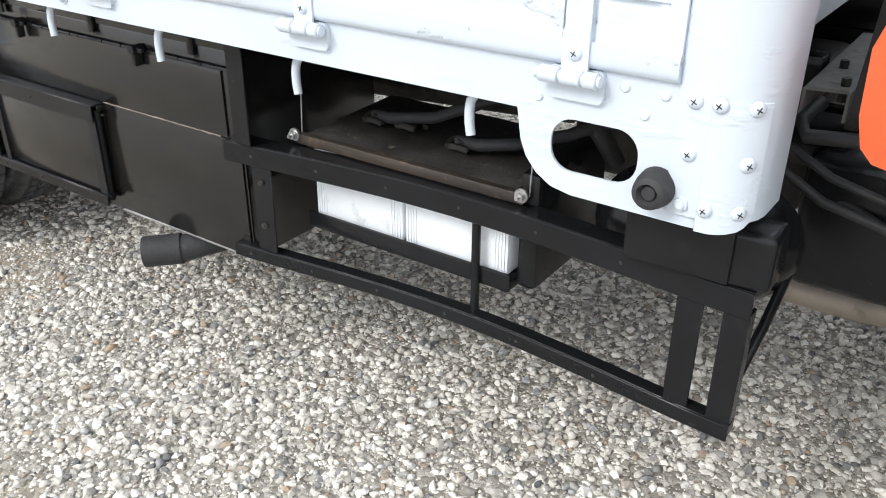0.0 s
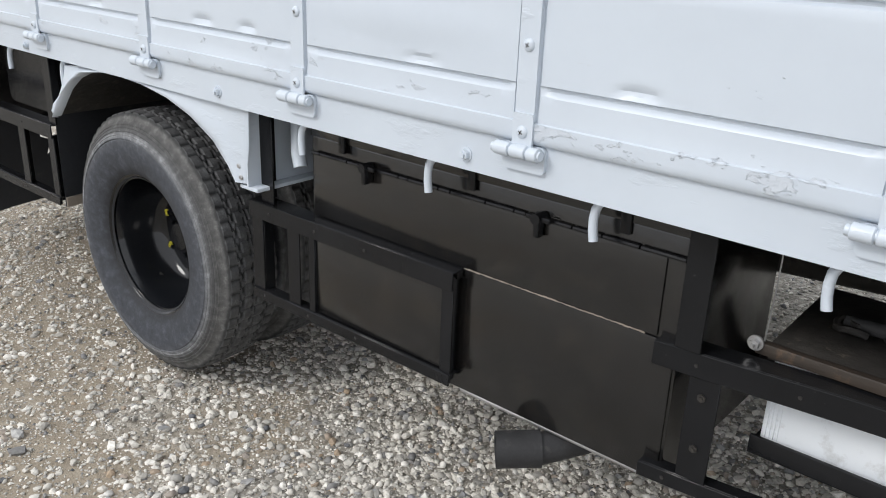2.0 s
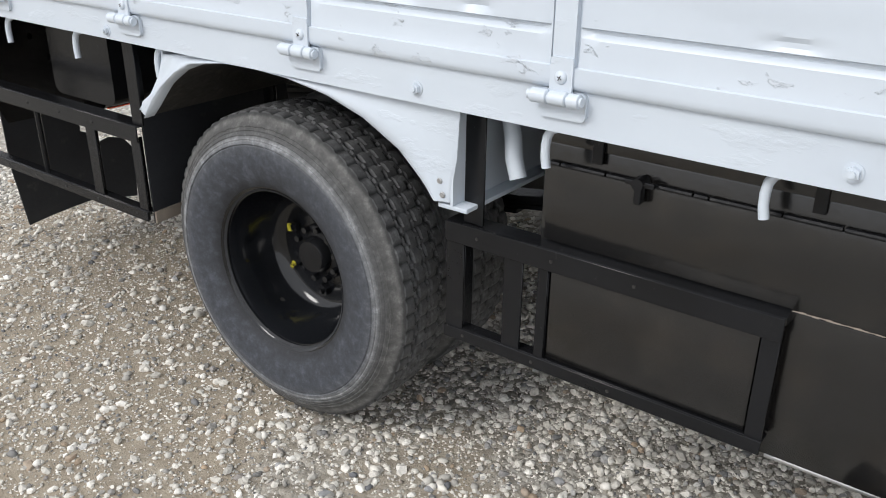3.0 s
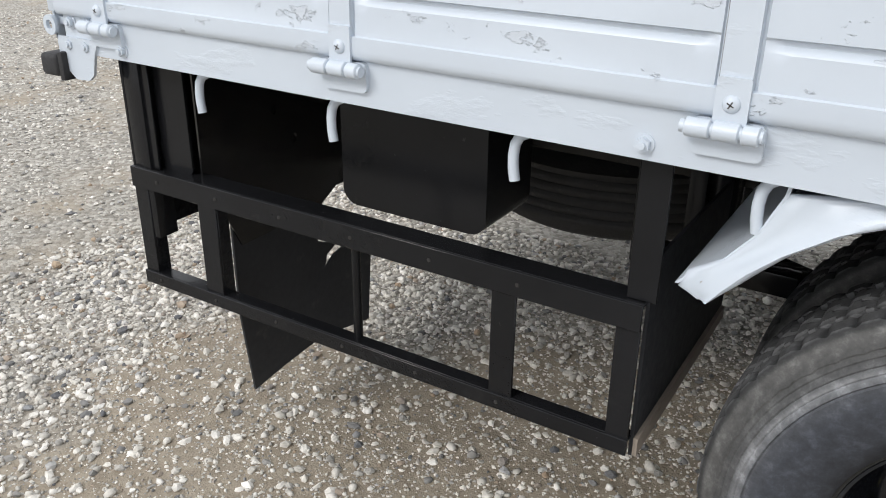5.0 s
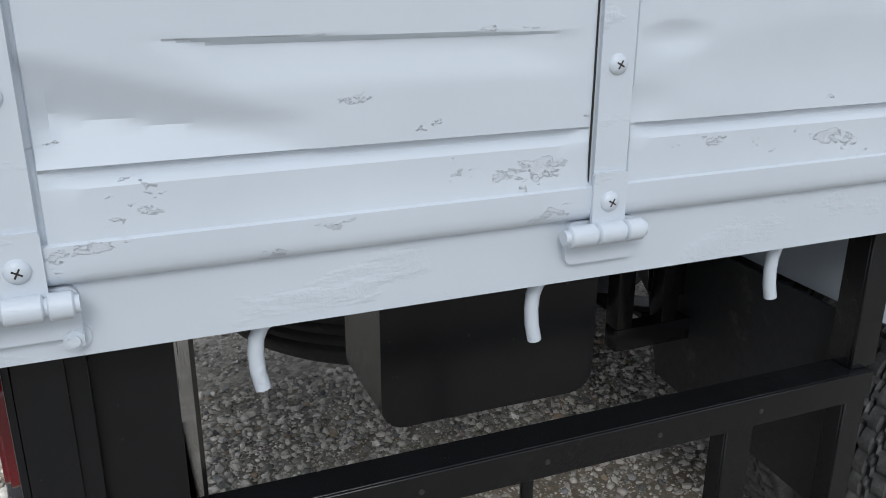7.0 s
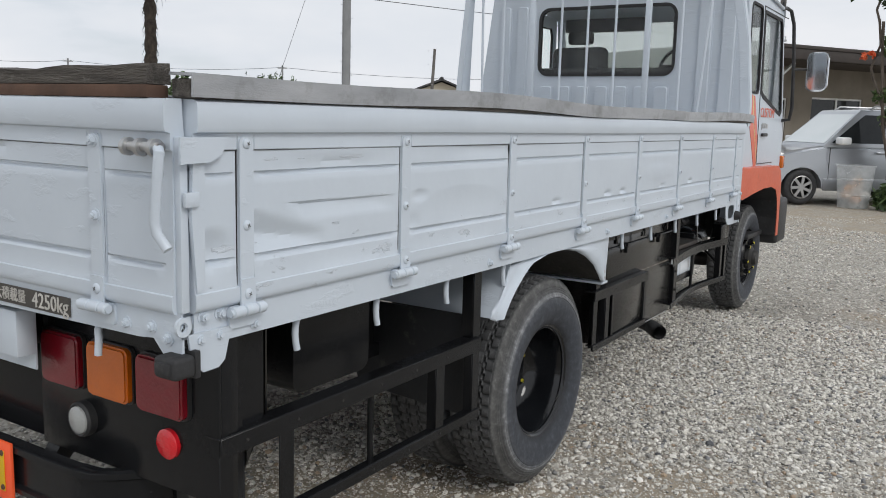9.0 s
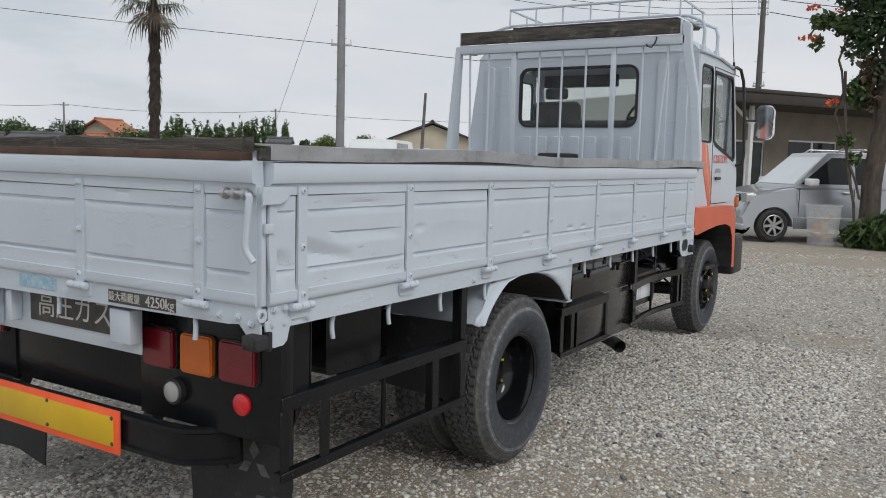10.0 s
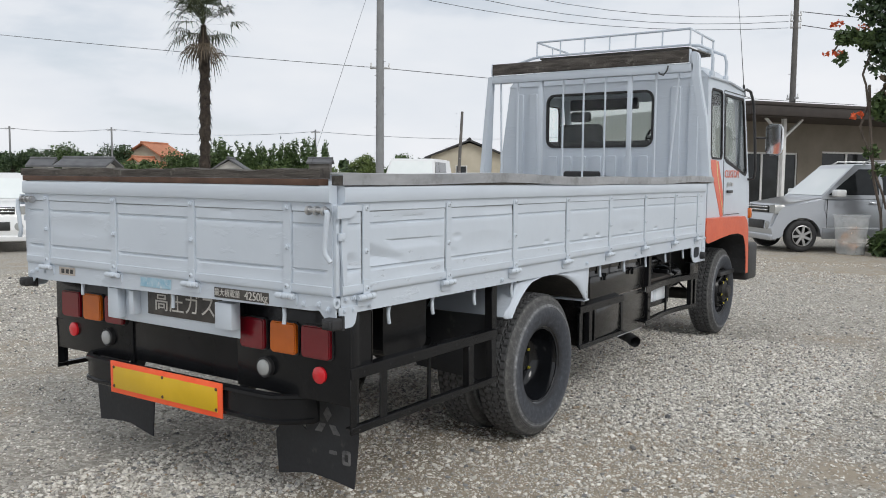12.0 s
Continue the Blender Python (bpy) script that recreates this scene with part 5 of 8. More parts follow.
def build_guards():
    rear = side_guard("side_guard", 0.042, -0.038, 1.100, 0.414, 0.444, 0.643, 0.689, ((-0.038, 0.002, False), (0.152, 0.202, False), (0.842, 0.888, True), (1.060, 1.099, True)), (0.540,), "black angle-steel side guard behind the rear wheel")
    mid = side_guard("side_guard", 0.060, 2.120, 2.800, 0.408, 0.436, 0.632, 0.676, ((2.121, 2.165, False), (2.262, 2.306, True), (2.340, 2.362, False), (2.768, 2.799, True)), (), "black angle-steel guard over the tool box")
    front = side_guard("side_guard", 0.076, 3.250, 4.402, 0.400, 0.430, 0.635, 0.681, ((3.318, 3.375, True), (4.283, 4.327, True), (4.360, 4.401, False)), (3.862,), "black bowed angle-steel side guard in front of the batteries", 0.046)
    for x0, x1, y, z0, owner in ((-0.012, 0.040, 0.056, 0.690, rear), (1.068, 1.115, 0.056, 0.690, rear), (2.156, 2.204, 0.074, 0.677, mid), (3.287, 3.335, 0.078, 0.682, front)):
        bm = bmesh.new()
        upright(bm, x0, x1, y, z0, 0.924, 0.045)
        part("hanger", bm, BLACK, owner)
    bm = bmesh.new()
    pipe(bm, [(4.385, 0.09, 0.47), (4.40, 0.20, 0.56), (4.41, 0.32, 0.66)], 0.009, 10)
    part("brace", bm, BLACK, front)
    bm = bmesh.new()
    box(bm, 4.19, 4.36, 0.072, 0.078, 0.686, 0.776, 0.002)
    box(bm, 4.30, 4.42, 0.079, 0.16, 0.68, 0.776, 0.012, 3)
    part("guard_bracket", bm, BLACK, front)
    bb = bmesh.new()
    cyl(bb, (0, 0, 0), (0, -0.008, 0), 0.008, seg=6)
    cyl(bb, (0, -0.008, 0), (0, -0.012, 0), 0.004, seg=8)
    b = as_mesh("bolt", bb, GREASE)
    for z in (0.598, 0.495):
        part("bolt", b, GREASE, front, at=(3.346, 0.0815 + 0.012, z))
    for g in (rear, mid, front):
        m = mirrored(g, truck)
        for c in list(g.children):
            if c.name.split(".")[0] != "rivet":
                mirrored(c, m)


def build_tool_box():
    bm = bmesh.new()
    box(bm, 2.318, 3.286, 0.104, 0.56, 0.386, 0.872, 0.004)
    tb = part("tool_box", bm, PANEL, truck, "large glossy black tool box under the bed")
    bm = bmesh.new()
    box(bm, 2.330, 3.244, 0.098, 0.103, 0.679, 0.830, 0.0015)
    part("box_lid", bm, PANEL, tb)
    bm = bmesh.new()
    box(bm, 2.330, 3.280, 0.099, 0.103, 0.390, 0.674, 0.0015)
    part("box_front", bm, PANEL, tb)
    # rough weld bead along the seam, and the hinge line with clips
    bm = bmesh.new()
    rng = random.Random(4)
    x = 2.80
    while x < 3.225:
        if rng.random() < 0.94:
            cyl(bm, (x, 0.0985, 0.6765 + rng.uniform(-0.0006, 0.0006)), (x + 0.0105, 0.0985, 0.6765 + rng.uniform(-0.0006, 0.0006)), rng.uniform(0.0008, 0.0020), seg=6)
        x += 0.0105
    part("weld_bead", bm, EXHAUST, tb)
    bm = bmesh.new()
    x = 2.33
    while x < 3.23:
        ln = rng.uniform(0.02, 0.09)
        cyl(bm, (x, 0.096, 0.834), (x + ln, 0.096, 0.834), 0.005, seg=8)
        part("hinge_knuckle", bm, BLACK, tb)
        bm = bmesh.new()
        x += ln + 0.004
    bm.free()
    for x in (2.52, 2.985):
        bm = bmesh.new()
        cyl(bm, (x, 0.10, 0.838), (x, 0.07, 0.838), 0.011, seg=10)
        box(bm, x - 0.028, x + 0.028, 0.078, 0.088, 0.832, 0.843, 0.003)
        box(bm, x - 0.007, x + 0.007, 0.074, 0.094, 0.80, 0.836, 0.003)
        part("clamp", bm, BLACK, tb)
    bm = bmesh.new()
    box(bm, 2.318, 3.286, 0.100, 0.108, 0.872, 0.915, 0.001)
    part("hanger_plate", bm, PANEL, tb)
    for x in (2.42, 2.80, 3.15):
        bm = bmesh.new()
        box(bm, x, x + 0.02, 0.094, 0.0995, 0.85, 0.905, 0.001)
        part("slot_bracket", bm, BLACK, tb)
    bm = bmesh.new()
    cyl(bm, (2.80, 0.108, 0.384), (3.25, 0.108, 0.386), 0.006, seg=10)
    part("bottom_rod", bm, STEEL, tb)
    # panel that closes the guard in front of the box
    bm = bmesh.new()
    box(bm, 2.366, 2.765, 0.070, 0.076, 0.44, 0.630, 0.002)
    box(bm, 2.318, 2.80, 0.077, 0.097, 0.655, 0.672, 0.003)
    part("guard_panel", bm, PANEL, tb)
    bm = bmesh.new()
    cyl(bm, (2.782, 0.085, 0.415), (2.787, 0.083, 0.66), 0.010, seg=10)
    part("guard_strut", bm, BLACK, tb)
    # tail pipe that turns out below the box
    bm = bmesh.new()
    pts = [(3.5, 0.75, 0.50), (3.25, 0.52, 0.44), (3.13, 0.30, 0.375), (3.075, 0.18, 0.347), (3.025, 0.098, 0.338), (2.955, 0.036, 0.333)]
    pipe(bm, pts, 0.034, 24, cap=False)
    pipe(bm, pts[4:], 0.039, 24, cap=False)
    pipe(bm, pts[2:], 0.030, 24, cap=False)
    part("tail_pipe", bm, RUBBER, truck, "black tail pipe under the tool box")


def build_batteries():
    bm = bmesh.new()
    box(bm, 3.415, 3.935, 0.168, 0.46, 0.487, 0.512, 0.006)
    tray = part("battery_tray", bm, BLACK, truck, "two white batteries in a black tray with a dirty cover")
    bm = bmesh.new()
    box(bm, 3.415, 3.935, 0.158, 0.166, 0.487, 0.525, 0.003)
    part("tray_lip", bm, BLACK, tray)
    bm = bmesh.new()
    box(bm, 3.942, 3.985, 0.168, 0.46, 0.50, 0.74, 0.012)
    part("end_box", bm, BLACK, tray)
    rb = bmesh.new()
    box(rb, -0.0018, 0.0018, -0.002, 0.001, 0.522, 0.682, 0.0006, 1)
    rib = as_mesh("rib", rb, BATTERY)
    for x0, x1 in ((3.428, 3.668), (3.674, 3.922)):
        bm = bmesh.new()
        box(bm, x0, x1, 0.172, 0.44, 0.513, 0.690, 0.006)
        case = part("battery", bm, BATTERY, tray, "white plastic battery case")
        for k in range(4):
            part("rib", rib, BATTERY, case, at=(x0 + 0.008 + k * 0.007, 0.172, 0))
            part("rib", rib, BATTERY, case, at=(x1 - 0.008 - k * 0.007, 0.172, 0))
    bm = bmesh.new()
    n = 24
    rows = []
    for i in range(n + 1):
        x = 3.42 + 0.52 * i / n
        w = 0.0015 * math.sin(x * 31) + 0.001 * math.sin(x * 53)
        rows.append([bm.verts.new((x, y, z + w * f)) for y, z, f in ((0.160, 0.682, 1), (0.158, 0.700, 1), (0.166, 0.706, 0.6), (0.28, 0.710, 0.5), (0.46, 0.716, 0.3))])
    for a, b in zip(rows, rows[1:]):
        for k in range(4):
            bm.faces.new((a[k], a[k + 1], b[k + 1], b[k]))
    ext = bmesh.ops.extrude_face_region(bm, geom=bm.faces[:])
    bmesh.ops.translate(bm, vec=(0, 0.002, -0.005), verts=[g for g in ext["geom"] if isinstance(g, bmesh.types.BMVert)])
    part("battery_cover", bm, COVER, tray, "grimy battery cover")
    bm = bmesh.new()
    box(bm, 3.400, 3.960, 0.150, 0.168, 0.684, 0.706, 0.002, 2)
    part("hold_down_bar", bm, BARBROWN, tray, "brown-stained hold-down bar")
    for x in (3.400, 3.958):
        bm = bmesh.new()
        cyl(bm, (x, 0.150, 0.704), (x, 0.146, 0.704), 0.014, seg=16)
        cyl(bm, (x, 0.146, 0.704), (x, 0.136, 0.704), 0.009, seg=6)
        cyl(bm, (x, 0.136, 0.704), (x, 0.128, 0.704), 0.004, seg=8)
        pipe(bm, [(x + 0.01, 0.160, 0.70), (x + 0.012, 0.164, 0.80), (x + 0.012, 0.166, 0.92)], 0.0015, 6)
        part("hold_down_bolt", bm, STEEL, tray)
    for pts, r in (([(3.50, 0.30, 0.725), (3.56, 0.28, 0.735), (3.66, 0.30, 0.75), (3.78, 0.36, 0.80), (3.86, 0.44, 0.86)], 0.013), ([(3.74, 0.27, 0.725), (3.80, 0.25, 0.735), (3.86, 0.28, 0.74), (3.95, 0.34, 0.76), (4.04, 0.42, 0.80)], 0.013), ([(3.80, 0.45, 0.88), (3.92, 0.40, 0.82), (4.0, 0.38, 0.76), (4.03, 0.40, 0.70)], 0.019)):
        bm = bmesh.new()
        pipe(bm, pts, r, 10)
        part("cable", bm, RUBBER, tray)
    for x, y in ((3.52, 0.29), (3.76, 0.26), (3.60, 0.30)):
        bm = bmesh.new()
        rings = [(x + 0.035 * math.cos(a), y + 0.028 * math.sin(a), 0.724 + 0.004 * math.sin(3 * a)) for a in (2 * math.pi * k / 14 for k in range(13))]
        pipe(bm, rings, 0.007, 8)
        cyl(bm, (x, y, 0.712), (x, y, 0.735), 0.013, seg=10)
        part("terminal_clamp", bm, GREASE, tray)


def build_underside():
    bm = bmesh.new()
    plate(bm, round_rect(0.392, 0.728, 0.640, 0.925, 0.035, 5), "y", 0.226, 0.405)
    part("air_tank_cover", bm, BLACK, truck, "black box hung under the bed's tail")
    bm = bmesh.new()
    lathe(bm, ((0.206, 0.036), (0.214, 0.026), (0.200, 0.05), (0.190, 0.10), (0.166, 0.168), (0.125, 0.186), (0.0001, 0.181)), 48)
    spare = part("spare_wheel", bm, BLACK, truck, "black spare wheel slung flat under the bed", at=pose(0.67, 1.09, 0.675, -90, 0, 0))
    bm = bmesh.new()
    ribs = [(0.400 - (0.006 if k % 3 == 2 else 0.0), 0.045 + 0.008 * k) for k in range(18)]
    lathe(bm, [(0.206, 0.036), (0.255, 0.010), (0.31, 0.0), (0.35, 0.012), (0.385, 0.034)] + ribs + [(0.385, 0.200), (0.35, 0.222), (0.31, 0.234), (0.255, 0.224), (0.206, 0.198)], 72)
    part("tyre", bm, RUBBER, spare, "black ribbed spare tyre")
    bm = bmesh.new()
    box(bm, 0.93, 1.25, 0.46, 0.50, 0.555, 0.60, 0.003)
    carrier = part("spare_carrier", bm, BLACK, truck)
    for x in (0.93, 1.03):
        bm = bmesh.new()
        box(bm, x, x + 0.035, 0.46, 0.50, 0.60, 0.90, 0.003)
        part("carrier_post", bm, BLACK, carrier)
    bm = bmesh.new()
    cyl(bm, (1.08, 0.52, 0.64), (1.08, 0.52, 0.78), 0.038, seg=14)
    part("winch", bm, BLACK, carrier)
    # slanting rear stay plates and cross members
    bm = bmesh.new()
    plate(bm, [(0.14, 0.79), (0.17, 0.79), (0.38, 0.895), (0.38, 0.925), (0.33, 0.925)], "y", 0.40, 0.41)
    part("stay_plate", bm, PANEL, truck)
    # plates behind the lamps: one along the side, one across that carries the mud flap
    bm = bmesh.new()
    plate(bm, round_rect(0.036, 0.122, 0.688, 0.918, 0.012, 3), "y", 0.072, 0.078)
    part("lamp_side_plate", bm, BLACK, truck)
    for s in (0, 1):
        bm = bmesh.new()
        ys = [(0.080, 0.69), (0.17, 0.50), (0.43, 0.50), (0.56, 0.57), (0.61, 0.64), (0.61, 0.918), (0.080, 0.918)]
        holes = [[(y + 0.010 * math.cos(0.785 * k), z + 0.012 * math.sin(0.785 * k)) for k in range(8)] for y, z in ((0.30, 0.78), (0.36, 0.70))]
        if s:
            ys, holes = [(WIDE - y, z) for y, z in ys], [[(WIDE - y, z) for y, z in h] for h in holes]
        plate(bm, ys, "x", 0.137, 0.142, holes)
        part("flap_carrier", bm, PANEL, truck)
    bm = bmesh.new()
    box(bm, -0.03, 0.03, 0.62, WIDE - 0.62, 0.540, 0.80, 0.006)
    box(bm, -0.035, 0.06, 0.10, WIDE - 0.10, 0.86, 0.92, 0.004)
    part("rear_cross_member", bm, BLACK, truck)
    # transmission, engine and drums, seen darkly between cab and bed
    bm = bmesh.new()
    pipe(bm, [(2.1, MID, 0.46), (3.6, MID, 0.55)], 0.045, 16)
    box(bm, 3.7, 4.3, 0.86, 1.32, 0.46, 0.80, 0.05, 3)
    box(bm, 4.5, 5.7, 0.75, 1.43, 0.50, 1.05, 0.06, 3)
    part("drive_train", bm, GREASE, truck)
    bm = bmesh.new()
    pipe(bm, [(4.12, 0.64, 0.43), (4.27, 0.66, 0.402), (4.38, 0.675, 0.395), (4.50, 0.675, 0.395), (4.80, 0.70, 0.43)], 0.034, 18)
    part("front_exhaust_pipe", bm, EXHAUST, truck, "dull exhaust pipe behind the front wheel")
    bm = bmesh.new()
    plate(bm, [(4.338, 0.862), (4.338, 0.917), (4.341, 0.921), (4.413, 0.925), (4.418, 0.920), (4.418, 0.866), (4.413, 0.866), (4.413, 0.918), (4.344, 0.915), (4.344, 0.862)], "y", 0.50, 1.0)
    bmesh.ops.translate(bm, vec=(-0.012, 0, -0.035), verts=bm.verts[:])
    mount = part("cab_mount", bm, GREYSTEEL, truck, "dull grey channel between cab and bed")
    for x, y, z in ((4.39, 0.53, 0.890), (4.36, 0.66, 0.889)):
        bm = bmesh.new()
        cyl(bm, (x, y, z - 0.03), (x, y, z + 0.014), 0.009, seg=6)
        part("bolt", bm, GREASE, mount)
    bm = bmesh.new()
    plate(bm, [(4.416, 0.84), (4.438, 0.84), (4.475, 1.42), (4.455, 1.42)], "y", 0.44, 0.47)
    part("stay", bm, GREASE, mount)
    bm = bmesh.new()
    bmesh.ops.create_uvsphere(bm, u_segments=32, v_segments=16, radius=0.105)
    for v in bm.verts:
        v.co = Vector((v.co.z + (0.08 if v.co.z > 0 else -0.08), v.co.y, v.co.x))
    bmesh.ops.translate(bm, vec=(4.235, 0.295, 0.655), verts=bm.verts[:])
    part("air_tank", bm, BLACK, truck, "black air tank under the bed")
    for pts, r in (([(4.37, 0.46, 0.875), (4.352, 0.41, 0.852), (4.37, 0.385, 0.834), (4.45, 0.385, 0.842), (4.51, 0.42, 0.868), (4.6, 0.5, 0.92)], 0.013), ([(4.34, 0.42, 0.80), (4.42, 0.40, 0.765), (4.52, 0.40, 0.74), (4.75, 0.45, 0.73)], 0.008), ([(4.34, 0.38, 0.77), (4.42, 0.37, 0.73), (4.54, 0.38, 0.70), (4.8, 0.42, 0.70)], 0.009), ([(4.44, 0.52, 0.9), (4.46, 0.50, 1.1), (4.48, 0.50, 1.35)], 0.008), ([(4.40, 0.5, 0.70), (4.55, 0.45, 0.66), (4.9, 0.46, 0.64)], 0.010)):
        bm = bmesh.new()
        pipe(bm, pts, r, 12)
        part("hose", bm, HOSE, truck)
    bm = bmesh.new()
    box(bm, 4.36, 4.62, 0.48, 0.80, 0.50, 0.78, 0.03, 3)
    part("air_cleaner", bm, BLACK, truck)
    # rear mud flaps
    for s in (0, 1):
        bm = bmesh.new()
        ys = [(0.150, 0.60), (0.150, 0.33), (0.174, 0.112), (0.27, 0.124), (0.37, 0.132), (0.44, 0.134), (0.54, 0.112), (0.628, 0.095), (0.645, 0.29), (0.60, 0.345), (0.54, 0.362), (0.49, 0.350), (0.45, 0.325), (0.462, 0.362), (0.50, 0.378), (0.43, 0.41), (0.425, 0.60)]
        if s:
            ys = [(WIDE - a, b) for a, b in ys]
        plate(bm, ys, "x", 0.130, 0.136)
        f = part("mud_flap", bm, FLAP, truck, "black rubber mud flap with a worn white emblem")
        if not s:
            for poly in (((0.30, 0.42), (0.325, 0.455), (0.35, 0.42), (0.325, 0.385)), ((0.315, 0.375), (0.29, 0.335), (0.25, 0.335), (0.28, 0.375)), ((0.335, 0.375), (0.36, 0.335), (0.40, 0.335), (0.37, 0.375))):
                bm = bmesh.new()
                plate(bm, poly, "x", 0.1275, 0.1295)
                part("emblem", bm, FADED, f)
            bm = bmesh.new()
            plate(bm, round_rect(0.19, 0.24, 0.21, 0.275, 0.012), "x", 0.1275, 0.1295, [round_rect(0.205, 0.225, 0.225, 0.26, 0.006)])
            plate(bm, round_rect(0.27, 0.315, 0.245, 0.262, 0.004), "x", 0.1275, 0.1295)
            part("emblem", bm, FADED, f)


def build_tail():
    """Lamp panels, bumper, the yellow reflector board and the signs."""
    for s in (0, 1):
        def yy(a, b):
            return (a, b) if not s else (WIDE - b, WIDE - a)
        bm = bmesh.new()
        y0, y1 = yy(0.050, 0.712)
        box(bm, -0.036, -0.028, y0, y1, 0.53, 0.915, 0.002)
        a, b = yy(0.050, 0.10)
        box(bm, -0.028, 0.02, a, b, 0.53, 0.915, 0.002)
        panel = part("lamp_panel", bm, BLACK, truck, "black tail lamp panel")
        for a0, a1, mat, lab in ((0.517, 0.668, REDLENS, "dark red tail lamp"), (0.330, 0.482, AMBERLENS, "amber turn lamp"), (0.140, 0.300, REDLENS, "dark red brake lamp")):
            a, b = yy(a0, a1)
            bm = bmesh.new()
            plate(bm, round_rect(a - 0.004, b + 0.004, 0.709, 0.851, 0.02), "x", -0.046, -0.0365)
            lamp = part("tail_lamp", bm, DARKPLASTIC, panel, lab)
            bm = bmesh.new()
            plate(bm, round_rect(a, b, 0.713, 0.847, 0.018, 5), "x", -0.064, -0.0465)
            bmesh.ops.bevel(bm, geom=[e for e in bm.edges if all(v.co.x < -0.06 for v in e.verts)], offset=0.006, segments=3, affect="EDGES")
            part("lens", bm, mat, lamp, at=None)
        cy = 0.524 if not s else WIDE - 0.524
        bm = bmesh.new()
        lathe(bm, ((0.045, 0.0), (0.045, -0.02), (0.040, -0.026), (0.036, -0.024)), 28)
        turn = Matrix.Translation((-0.036, cy, 0.636)) @ Matrix.Rotation(radians(-90), 4, "Z")
        lamp = part("reversing_lamp", bm, DARKPLASTIC, panel, "round white reversing lamp", at=turn)
        bm = bmesh.new()
        lathe(bm, ((0.037, -0.020), (0.034, -0.028), (0.022, -0.034), (0.0001, -0.036)), 28)
        part("lens", bm, CLEARLENS, lamp)
        cy = 0.213 if not s else WIDE - 0.213
        bm = bmesh.new()
        lathe(bm, ((0.036, 0.0), (0.036, -0.010), (0.031, -0.014), (0.0001, -0.015)), 28)
        part("round_reflector", bm, REDBRIGHT, panel, "bright red round reflector", at=Matrix.Translation((-0.036, cy, 0.642)) @ Matrix.Rotation(radians(-90), 4, "Z"))
    # bumper: ribbed channel with swept-back ends
    prof = [(-0.110, 0.420), (-0.118, 0.426), (-0.120, 0.440), (-0.108, 0.446), (-0.108, 0.528), (-0.120, 0.534), (-0.118, 0.548), (-0.108, 0.554), (-0.08, 0.552), (-0.08, 0.422)]
    ys = [0.30, 0.33, 0.37, 0.42, 0.50, 0.7, 1.09, 1.48, 1.68, 1.76, 1.81, 1.85, 1.88]
    bm = bmesh.new()
    rings = []
    for y in ys:
        d = max(0, 0.45 - y, y - 1.73)
        off = 4.2 * d * d + 0.25 * d
        rings.append([bm.verts.new((x + off, y, z - 0.012)) for x, z in prof])
    for a, b in zip(rings, rings[1:]):
        for k in range(len(prof)):
            bm.faces.new((a[k], a[(k + 1) % len(prof)], b[(k + 1) % len(prof)], b[k]))
    bm.faces.new(rings[0])
    bm.faces.new(rings[-1])
    bumper = part("rear_bumper", bm, BLACK, truck, "black ribbed rear bumper")
    for y in (0.66, 1.46):
        bm = bmesh.new()
        plate(bm, [(-0.09, 0.43), (0.0, 0.56), (0.05, 0.56), (0.02, 0.50), (-0.06, 0.42)], "y", y, y + 0.05)
        part("bumper_stay", bm, BLACK, bumper)
    bm = bmesh.new()
    box(bm, -0.130, -0.121, 0.712, 1.522, 0.392, 0.549, 0.002)
    board = part("reflector_board", bm, FLUORANGE, truck, "yellow reflective board with a fluorescent orange border")
    bm = bmesh.new()
    box(bm, -0.1335, -0.1305, 0.738, 1.496, 0.417, 0.525, 0.001)
    part("yellow_field", bm, REFLECTYELLOW, board)
    bb = bmesh.new()
    lathe(bb, ((0.0001, -0.004), (0.006, -0.003), (0.008, 0.0)), 10)
    rv = as_mesh("rivet", bb, RUST)
    for y in (0.745, 1.117, 1.489):
        for z in (0.428, 0.520):
            part("rivet", rv, RUST, board, at=Matrix.Translation((-0.1336, y, z)) @ Matrix.Rotation(radians(-90), 4, "Z"))


